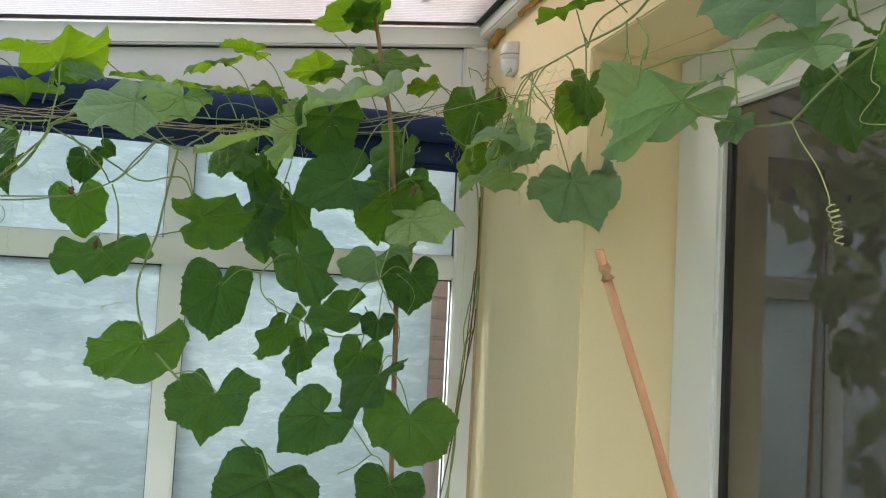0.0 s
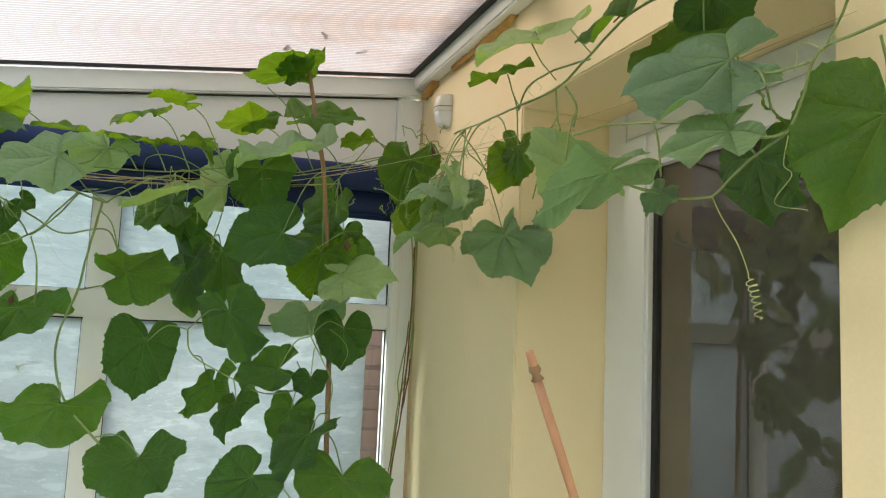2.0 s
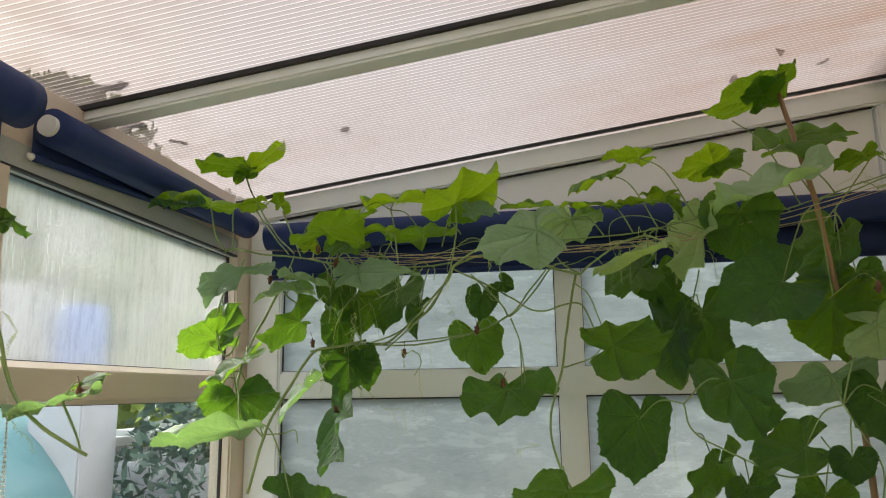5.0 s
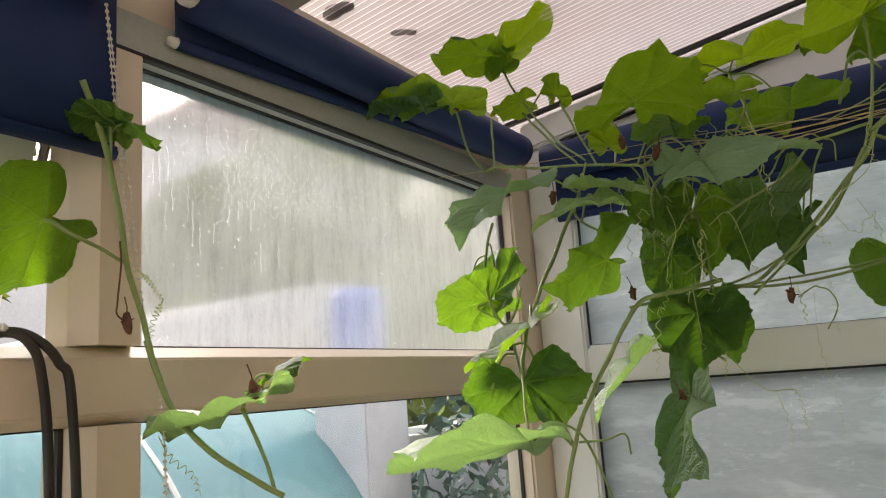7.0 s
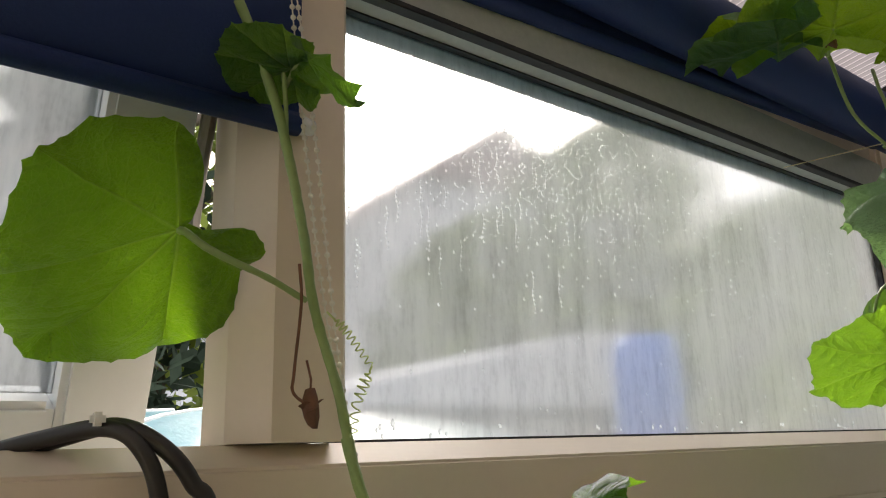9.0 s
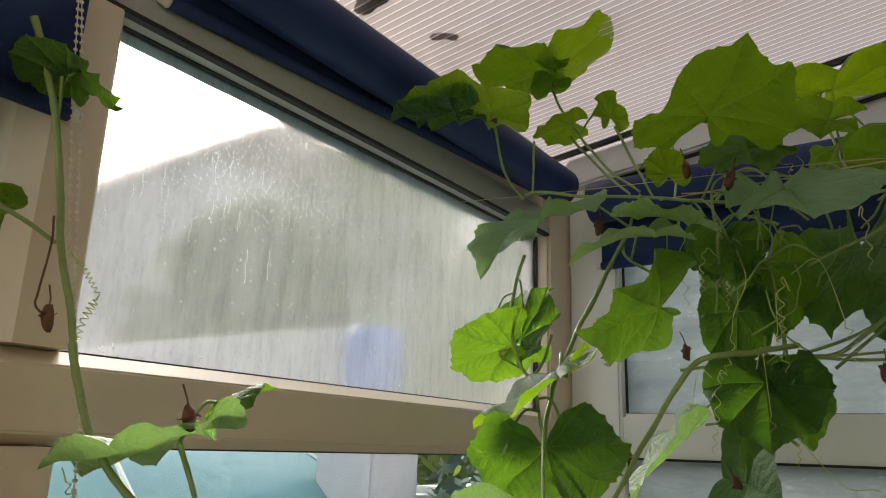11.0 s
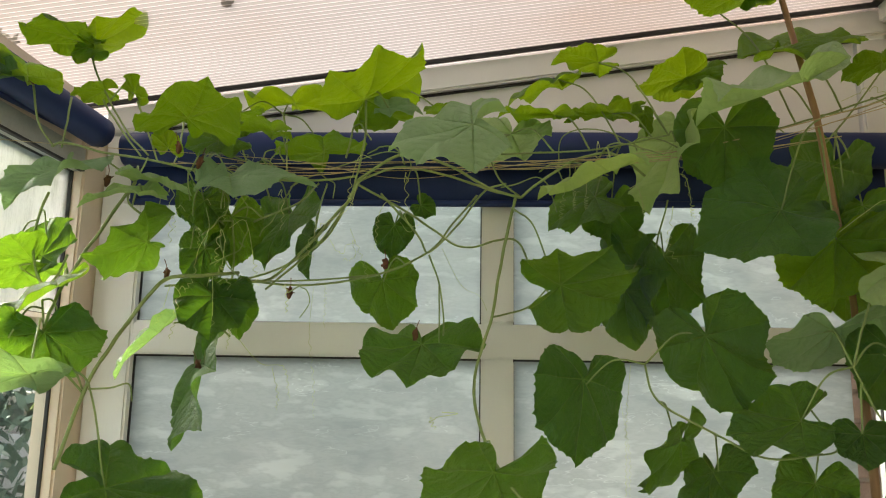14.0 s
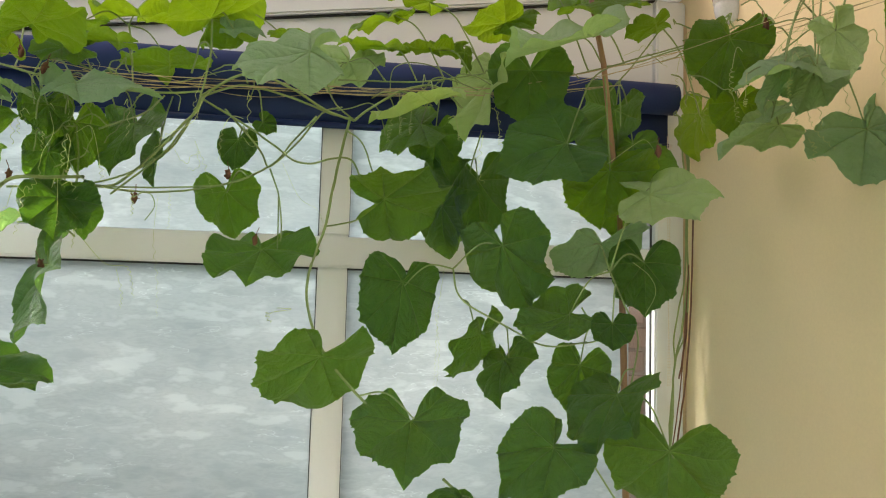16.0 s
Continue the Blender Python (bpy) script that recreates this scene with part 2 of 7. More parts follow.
# white plastic again, warmed in colour for light bounced off the house wall
WARM_PVC = surface("warm_lit_pvc", (0.74, 0.63, 0.51), (0.62, 0.50, 0.37), 2.5, 0.4, 160, 0.02, 0.35, grainy=0.015)
# frame plastic greyed: the shade beneath the blind is in its colour
SHADED_RAIL = surface("shaded_rail_pvc", (0.42, 0.44, 0.41), (0.34, 0.36, 0.33), 3, 0.4, 120, 0.05, 0.4)
BRICK = surface("pinkish_brick", (0.50, 0.33, 0.30), (0.36, 0.22, 0.19), 6, 0.85, 60, 0.5, 0.6)
FENCE = surface("weathered_fence_timber", (0.30, 0.30, 0.28), (0.2, 0.2, 0.19), 3, 0.85, 40, 0.4, 0.6)

# ---- mesh helpers ----
def thing(name, label, category, group="", kind=""):
    return tagged(new(name), label, category, group, kind)


def part(name, bm, mat, parent=None, label="", smooth=False):
    """Links a bmesh as ONE mesh object, under a thing or a part where parent is given."""
    me = bpy.data.meshes.new(name)
    bm.to_mesh(me)
    bm.free()
    me.materials.append(mat)
    if smooth:
        for p in me.polygons:
            p.use_smooth = True
    ob = new(name, me)
    if parent:
        ob.parent = parent
    return tagged(ob, label)


def box(lo, hi, bevel=0.004, seg=2):
    bm = bmesh.new()
    bmesh.ops.create_cube(bm, size=1)
    size = [b - a for a, b in zip(lo, hi)]
    for v in bm.verts:
        v.co = Vector([a + s * (c + 0.5) for a, s, c in zip(lo, size, v.co)])
    if bevel:
        bmesh.ops.bevel(bm, geom=bm.edges[:], offset=min(bevel, min(size) * 0.45), segments=seg, affect="EDGES")
    return bm


def prism(outline, axis, lo, hi, bevel=0.0):
    """A flat outline of (a, b) pairs pushed from lo to hi along axis ('x' or 'y'); a, b are the other two axes in order."""
    bm = bmesh.new()
    def at(a, b, c):
        return (c, a, b) if axis == "x" else (a, c, b)
    front = [bm.verts.new(at(a, b, lo)) for a, b in outline]
    back = [bm.verts.new(at(a, b, hi)) for a, b in outline]
    n = len(outline)
    bm.faces.new(front)
    bm.faces.new(back[::-1])
    for i in range(n):
        bm.faces.new((front[i], back[i], back[(i + 1) % n], front[(i + 1) % n]))
    bmesh.ops.recalc_face_normals(bm, faces=bm.faces[:])
    if bevel:
        bmesh.ops.bevel(bm, geom=bm.edges[:], offset=bevel, segments=2, affect="EDGES")
    return bm


def smooth_line(points, steps=6):
    """Catmull-Rom through the points."""
    pts = [Vector(p) for p in points]
    if len(pts) < 3:
        return [pts[0].lerp(pts[-1], i / steps) for i in range(steps + 1)]
    ext = [2 * pts[0] - pts[1]] + pts + [2 * pts[-1] - pts[-2]]
    out = []
    for i in range(1, len(ext) - 2):
        a, b, c, d = ext[i - 1:i + 3]
        for k in range(steps):
            t = k / steps
            out.append(0.5 * (2 * b + (c - a) * t + (2 * a - 5 * b + 4 * c - d) * t * t + (3 * b - a - 3 * c + d) * t ** 3))
    return out + [pts[-1]]


def tube(points, r0, r1=None, sides=7, bm=None, wobble=0.0):
    """A round, tapering tube along a polyline."""
    bm = bm or bmesh.new()
    r1 = r0 if r1 is None else r1
    pts = [Vector(p) for p in points]
    ref = Vector((0.31, 0.23, 0.92))
    rings = []
    for i, p in enumerate(pts):
        d = (pts[min(i + 1, len(pts) - 1)] - pts[max(i - 1, 0)]).normalized()
        u = d.cross(ref)
        u = (u if u.length > 1e-3 else d.cross(Vector((1, 0, 0)))).normalized()
        w = d.cross(u).normalized()
        f = i / max(len(pts) - 1, 1)
        r = (r0 * (1 - f) + r1 * f) * (1 + wobble * math.sin(i * 2.4) * 0.5)
        rings.append([bm.verts.new(p + (u * math.cos(a) + w * math.sin(a)) * r) for a in [2 * math.pi * k / sides for k in range(sides)]])
    for a, b in zip(rings, rings[1:]):
        for k in range(sides):
            bm.faces.new((a[k], a[(k + 1) % sides], b[(k + 1) % sides], b[k]))
    bm.faces.new(rings[0][::-1])
    bm.faces.new(rings[-1])
    return bm


# ---- the plan, in metres ----
HOUSE_X, LEFT_X, BACK_Y, FRONT_Y = 1.09, -1.02, 2.30, -2.2
def roof_z(x):
    """Underside of the roof sheet: it falls away from the house."""
    return 2.622 + 0.1336 * x


# ---- house wall with the deep door recess ----
REC_N, REC_F, LINTEL, REVEAL = 0.49, 1.475, 2.43, 1.36
wall = thing("wall_house", "cream painted house wall with smooth masonry paint", "wall", kind="structure")
part("wall_panel", prism([(FRONT_Y - 0.1, 0), (REC_N, 0), (REC_N, LINTEL), (REC_F, LINTEL), (REC_F, 0), (BACK_Y + 0.1, 0), (BACK_Y + 0.1, 2.775), (FRONT_Y - 0.1, 2.775)],
                         "x", HOUSE_X, REVEAL + 0.12, 0.004), PAINT, wall)
part("crack", tube([(HOUSE_X - 0.0001, 0.5 - 0.0056 * i, 2.421 + 0.0022 * noise.noise(Vector((i * 0.33, 0, 0))) + 0.0010 * noise.noise(Vector((i * 1.3, 4, 0)))) for i in range(56)], 0.0006, 0.0003, 4), surface("dirty_crack", (0.20, 0.13, 0.08), (0.10, 0.07, 0.05), 40, 0.9), wall, "hairline crack in the plaster")

floor = part("floor", box((LEFT_X - 0.1, FRONT_Y - 0.1, -0.1), (HOUSE_X + 0.4, BACK_Y + 0.1, 0.0), 0), FLOOR)
tagged(floor, "grey-beige stone tiled conservatory floor", "floor", kind="structure")

# ---- patio door in the recess, the room behind it ----
door = thing("door_1", "white plastic framed glazed patio door set in a recess", "door", kind="structure")
part("door_frame", box((REVEAL, 1.385, 0.02), (REVEAL + 0.07, REC_F, LINTEL), 0.005), PVC, door)
part("door_frame", box((REVEAL, REC_N, LINTEL - 0.08), (REVEAL + 0.07, 1.384, LINTEL), 0.005), PVC, door)
part("door_frame", box((REVEAL, REC_N, 0.02), (REVEAL + 0.07, 0.56, LINTEL - 0.081), 0.005), PVC, door)
part("door_stile", box((REVEAL - 0.016, 1.272, 0.1), (REVEAL + 0.045, 1.383, LINTEL - 0.083), 0.008), PVC, door)
part("door_rail", box((REVEAL - 0.016, 0.562, LINTEL - 0.17), (REVEAL + 0.045, 1.271, LINTEL - 0.083), 0.008), PVC, door)
part("door_rail", box((REVEAL - 0.016, 0.562, 0.1), (REVEAL + 0.045, 1.271, 0.24), 0.008), PVC, door)
part("gasket", box((REVEAL + 0.004, 1.252, 0.241), (REVEAL + 0.02, 1.2715, LINTEL - 0.171), 0.002), RUBBER, door, "black rubber gasket")
part("pane", box((REVEAL + 0.012, 0.563, 0.241), (REVEAL + 0.018, 1.252, LINTEL - 0.171), 0), DOUBLE, door, "dark reflecting glass pane").visible_shadow = False
room = thing("wall_room", "dim room behind the glazed door", "wall", kind="structure")
part("room_shell", box((REVEAL + 2.6, -1.6, -0.02), (REVEAL + 2.7, 3.2, 2.7), 0), ROOM, room)
part("room_shell", box((REVEAL + 0.125, -1.7, -0.02), (REVEAL + 2.6, -1.6, 2.7), 0), ROOM, room)
part("room_shell", box((REVEAL + 0.125, 3.2, -0.02), (REVEAL + 2.6, 3.3, 2.7), 0), ROOM, room)
part("room_shell", box((REVEAL + 0.125, -1.6, 2.6), (REVEAL + 2.6, 3.2, 2.7), 0), ROOM, room)
part("room_shell", box((REVEAL + 0.125, -1.6, -0.1), (REVEAL + 2.6, 3.2, -0.02), 0), ROOM, room)

# ---- roof: bars, gaskets and ribbed sheets falling to the left ----
def sloped(x0, x1, y0, y1, below, above, bevel=0.003):
    bm = prism([(x0, roof_z(x0) + below), (x1, roof_z(x1) + below), (x1, roof_z(x1) + above), (x0, roof_z(x0) + above)], "y", y0, y1, bevel)
    return bm


CELL = 0.0158
BARS = (-1.18, -0.31, 0.56, 1.44)
roof = thing("ceiling", "milky ribbed polycarbonate lean-to roof between white bars", "ceiling", kind="structure")
edges = [FRONT_Y - 0.05, *BARS, BACK_Y + 0.06]
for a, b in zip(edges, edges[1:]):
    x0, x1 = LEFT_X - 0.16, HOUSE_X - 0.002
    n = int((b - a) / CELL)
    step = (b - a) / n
    # flat strips; the bright and dark ones paint in rib light and shade
    for name, lo, hi, dz, mat, label in (("roof_sheet", 0.0, 0.66, 0.004, POLY, "milky ribbed sheet with brown run-off stains"), ("roof_ribs", 0.66, 0.84, 0.004, RIB, "fine strips with the ribs' light in their colour"), ("roof_webs", 0.84, 1.0, 0.004, WEB, "fine strips with the ribs' shade in their colour")):
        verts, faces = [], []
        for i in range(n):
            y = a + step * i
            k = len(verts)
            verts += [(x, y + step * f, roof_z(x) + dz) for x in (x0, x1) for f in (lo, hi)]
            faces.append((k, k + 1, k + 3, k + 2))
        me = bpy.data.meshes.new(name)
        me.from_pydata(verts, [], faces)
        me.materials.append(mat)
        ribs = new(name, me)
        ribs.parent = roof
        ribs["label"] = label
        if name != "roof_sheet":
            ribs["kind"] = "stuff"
for y in BARS:
    part("glazing_bar", sloped(LEFT_X - 0.1, HOUSE_X - 0.05, y - 0.03, y + 0.03, -0.034, 0.0, 0.006), PVC, roof, "white plastic glazing bar")
    for s in (-1, 1):
        part("gasket", sloped(LEFT_X - 0.1, HOUSE_X - 0.05, y + s * 0.036 - 0.006, y + s * 0.036 + 0.006, -0.008, 0.003, 0.0), RUBBER, roof)
part("gasket", sloped(LEFT_X - 0.1, HOUSE_X - 0.05, BACK_Y - 0.034, BACK_Y - 0.020, -0.006, 0.003, 0.0), RUBBER, roof)

trim = thing("trim", "white plastic wall plate under the roof with old orange foam", "trim", kind="structure")
part("wall_plate", box((HOUSE_X - 0.05, FRONT_Y, roof_z(HOUSE_X) - 0.062), (HOUSE_X - 0.0005, BACK_Y - 0.02, roof_z(HOUSE_X) - 0.006), 0.006), PVC, trim)
part("gasket", box((HOUSE_X - 0.075, FRONT_Y, roof_z(HOUSE_X) - 0.016), (HOUSE_X - 0.0505, BACK_Y - 0.02, roof_z(HOUSE_X - 0.06) - 0.001), 0.002), RUBBER, trim)

SEALANT = surface("yellowed_sealant", (0.58, 0.44, 0.26), (0.44, 0.31, 0.17), 20, 0.7, 120, 0.3, 0.6)
part("sealant", box((HOUSE_X - 0.010, BACK_Y - 0.008, 0.7), (HOUSE_X - 0.0005, BACK_Y - 0.0005, 2.60), 0.002), SEALANT, trim, "yellowed sealant in the corner joint")

# ---- back wall: gable frame with filmed glass ----
gable = thing("wall_back", "white plastic window wall under a sloping gable rail", "window wall", kind="structure")
RX = HOUSE_X - 0.001
part("stile", box((0.994, BACK_Y, 0.7), (RX, BACK_Y + 0.07, roof_z(0.994) - 0.079), 0.006), PVC, gable)
part("stile", box((LEFT_X + 0.002, BACK_Y, 0.7), (-0.905, BACK_Y + 0.07, roof_z(LEFT_X) - 0.079), 0.006), PVC, gable)
part("mullion", box((0.0, BACK_Y + 0.002, 0.76), (0.083, BACK_Y + 0.07, 1.8185), 0.007), PVC, gable)
part("mullion", box((0.0, BACK_Y + 0.002, 1.9065), (0.083, BACK_Y + 0.07, 2.30), 0.007), PVC, gable)
part("transom", box((-0.9045, BACK_Y, 1.819), (0.9935, BACK_Y + 0.07, 1.906), 0.007), PVC, gable)
part("corner_block", box((0.001, BACK_Y + 0.028, 1.80), (0.082, BACK_Y + 0.066, 1.925), 0), PVC, gable)
part("sill_rail", box((-0.9045, BACK_Y, 0.66), (0.9935, BACK_Y + 0.07, 0.759), 0.007), PVC, gable)
part("head_rail", box((-0.9045, BACK_Y, 2.301), (0.9935, BACK_Y + 0.07, 2.37), 0.007), PVC, gable)
def gz(x):
    return roof_z(x) - 0.078
part("infill_panel", prism([(-0.9, 2.371), (0.99, 2.371), (0.99, gz(0.99)), (-0.9, gz(-0.9))], "y", BACK_Y + 0.02, BACK_Y + 0.06), PVC, gable, "plain white infill panel")
part("gable_rail", sloped(LEFT_X + 0.0, RX, BACK_Y - 0.012, BACK_Y + 0.07, -0.078, -0.008, 0.006), PVC, gable, "sloping white top rail")
part("gable_bead", sloped(LEFT_X + 0.1, 0.99, BACK_Y + 0.004, BACK_Y + 0.019, -0.0815, -0.079, 0.0), RUBBER, gable)
part("dwarf_wall", box((LEFT_X - 0.07, BACK_Y, 0), (RX, BACK_Y + 0.1, 0.659), 0.005), PAINT, gable)

for i, (x0, x1, z0, z1) in enumerate(((-0.905, 0.0, 0.759, 1.819), (0.083, 0.994, 0.759, 1.819), (-0.905, 0.0, 1.906, 2.301), (0.083, 0.994, 1.906, 2.301))):
    w = thing("window_%d" % (i + 1), "window light with crinkled milky insulating film on the glass", "window", kind="structure")
    bare = 0.068 if i == 1 else 0.0
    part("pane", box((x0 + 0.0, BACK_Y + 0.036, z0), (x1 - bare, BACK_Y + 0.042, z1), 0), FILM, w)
    if bare:
        part("pane", box((x1 - bare, BACK_Y + 0.036, z0), (x1, BACK_Y + 0.042, z1), 0), CLEAR, w, "clear strip beside the film").visible_shadow = False
    for a, b in (((x0, z1 - 0.005), (x1, z1)), ((x0, z0), (x1, z0 + 0.002)), ((x0, z0 + 0.002), (x0 + 0.002, z1 - 0.005)), ((x1 - 0.003, z0 + 0.002), (x1, z1 - 0.005))):
        part("gasket", box((a[0], BACK_Y + 0.026, a[1]), (b[0], BACK_Y + 0.0355, b[1]), 0), RUBBER, w)

# ---- left wall: eaves frame, fixed wet light, tilted-out vent sash ----
eaves = thing("wall_left", "white plastic eaves window wall with a wide transom, tinted warm", "window wall", kind="structure")
XO = LEFT_X - 0.07
PN, PF = 1.112, 1.192
part("corner_post", box((XO, 2.205, 0.7), (LEFT_X, BACK_Y + 0.07, 2.43), 0.006), WARM_PVC, eaves)
def column(outline, z0, z1):
    bm = bmesh.new()
    lo, hi = ([bm.verts.new((x, y, z)) for x, y in outline] for z in (z0, z1))
    n = len(outline)
    bm.faces.new(lo[::-1])
    bm.faces.new(hi)
    for i in range(n):
        bm.faces.new((lo[i], lo[(i + 1) % n], hi[(i + 1) % n], hi[i]))
    bmesh.ops.recalc_face_normals(bm, faces=bm.faces[:])
    return bm


POST = [(XO, PN), (LEFT_X - 0.026, PN), (LEFT_X + 0.001, PN + 0.022), (LEFT_X + 0.001, PF - 0.004), (LEFT_X - 0.003, PF), (XO, PF)]
part("post", column(POST, 1.907, 2.277), WARM_PVC, eaves)
part("post", column(POST, 0.7, 1.816), WARM_PVC, eaves)
TRANSOM = [(XO, 1.8165), (LEFT_X - 0.02, 1.8165), (LEFT_X, 1.828), (LEFT_X, 1.891), (LEFT_X - 0.024, 1.9065), (XO, 1.9065)]
bm = bmesh.new()
ends = [[bm.verts.new((x, y, z)) for x, z in TRANSOM] for y in (FRONT_Y, 2.2045)]
bm.faces.new(ends[0])
bm.faces.new(ends[1][::-1])
for i in range(6):
    bm.faces.new((ends[0][i], ends[1][i], ends[1][(i + 1) % 6], ends[0][(i + 1) % 6]))
bmesh.ops.recalc_face_normals(bm, faces=bm.faces[:])
bmesh.ops.bevel(bm, geom=bm.edges[:], offset=0.002, segments=2, affect="EDGES")
part("transom", bm, WARM_PVC, eaves)
part("head_rail", box((XO, FRONT_Y, 2.2775), (LEFT_X, 2.2045, 2.335), 0.003), SHADED_RAIL, eaves, "head rail greyed like the shade under the blind")
part("gasket", box((LEFT_X - 0.012, FRONT_Y, 2.2765), (LEFT_X + 0.0015, 2.2045, 2.2825), 0.001), RUBBER, eaves)
part("eaves_beam", box((XO, FRONT_Y, 2.3355), (LEFT_X - 0.012, 2.2045, 2.482), 0.004), WARM_PVC, eaves)
part("sill_rail", box((XO, FRONT_Y, 0.66), (LEFT_X, 2.2045, 0.76), 0.007), WARM_PVC, eaves)
part("dwarf_wall", box((XO, FRONT_Y, 0), (LEFT_X + 0.0, 2.2045, 0.659), 0.005), PAINT, eaves)
part("post", box((XO, 0.10, 0.7), (LEFT_X + 0.001, 0.18, 2.277), 0.012), WARM_PVC, eaves)
part("post", box((XO, -0.95, 0.7), (LEFT_X + 0.001, -0.87, 2.277), 0.012), WARM_PVC, eaves)
def side_light(n, y0, y1, z0, z1, mat, label):
    w = thing("window_%d" % n, label, "window", kind="structure")
    part("pane", box((LEFT_X - 0.042, y0, z0), (LEFT_X - 0.036, y1, z1), 0), mat, w).visible_shadow = False
    for a, b in (((y0, z1 - 0.002), (y1, z1)), ((y0, z0), (y1, z0 + 0.002)), ((y0, z0 + 0.002), (y0 + 0.002, z1 - 0.002)), ((y1 - 0.006, z0 + 0.002), (y1, z1 - 0.002))):
        part("gasket", box((LEFT_X - 0.0355, a[0], a[1]), (LEFT_X - 0.028, b[0], b[1]), 0), RUBBER, w)
side_light(5, PF, 2.205, 1.9065, 2.2775, WET, "fixed window light streaked with rain and condensation")
side_light(6, PF, 2.205, 0.76, 1.8165, CLEAR, "lower fixed window light with a clear pane")
side_light(7, 0.18, PN, 0.76, 1.8165, CLEAR, "lower fixed window light with a clear pane")
side_light(8, -0.87, 0.10, 0.76, 2.2775, WET, "fixed window light with a misty pane")
side_light(9, FRONT_Y, -0.95, 0.76, 2.2775, WET, "fixed window light with a misty pane")

vent = thing("window_10", "white top-hung vent sash pushed open at the bottom", "window", kind="structure")
vent.matrix_basis = pose(LEFT_X - 0.03, 0, 2.255, 0, 20, 0)
SH = 0.40
part("sash_stile", box((-0.055, 1.03, -SH), (0.0, 1.096, -0.004), 0.006), PVC, vent)
part("sash_stile", box((-0.055, 0.184, -SH), (0.0, 0.25, -0.004), 0.006), PVC, vent)
part("sash_rail", box((-0.055, 0.2505, -SH), (0.0, 1.0295, -SH + 0.066), 0.006), PVC, vent)
part("sash_rail", box((-0.055, 0.2505, -0.07), (0.0, 1.0295, -0.004), 0.006), PVC, vent)
part("pane", box((-0.032, 0.2505, -SH + 0.066), (-0.027, 1.0295, -0.07), 0), WET, vent).visible_shadow = False

for y0, z0, y1, z1 in ((1.101, 2.20, 1.104, 1.99), (1.108, 2.24, 1.104, 1.99)):
    part("stay", tube([(LEFT_X - 0.045, y0, z0), (LEFT_X - 0.085, (y0 + y1) / 2, (z0 + z1) / 2), (LEFT_X - 0.11, y1, z1)], 0.0055, 0.0055, 6), surface("dull_steel_stay", (0.30, 0.29, 0.28), (0.2, 0.19, 0.19), 12, 0.5, 100, 0.1, 0.4, 0.6), eaves, "dull steel window stay")

# ---- behind the camera, unseen: the same glazed gable assumed again, clear to let daylight in ----
front = thing("wall_front", "assumed glazed white plastic end wall, unseen, clear panes admit daylight", "window wall", kind="structure")
part("dwarf_wall", box((XO, FRONT_Y - 0.1, 0), (HOUSE_X, FRONT_Y - 0.001, 0.66), 0.005), PAINT, front)
for x0, x1 in ((XO, -0.93), (-0.36, -0.28), (0.36, 0.44), (1.0, HOUSE_X - 0.001)):
    part("mullion", box((x0, FRONT_Y - 0.08, 0.661), (x1, FRONT_Y - 0.001, roof_z(x0) - 0.02), 0.006), PVC, front)
for x0, x1 in ((-0.93, -0.36), (-0.28, 0.36), (0.44, 1.0)):
    part("pane", box((x0, FRONT_Y - 0.045, 0.661), (x1, FRONT_Y - 0.04, roof_z(x0) - 0.03), 0), CLEAR, front).visible_shadow = False

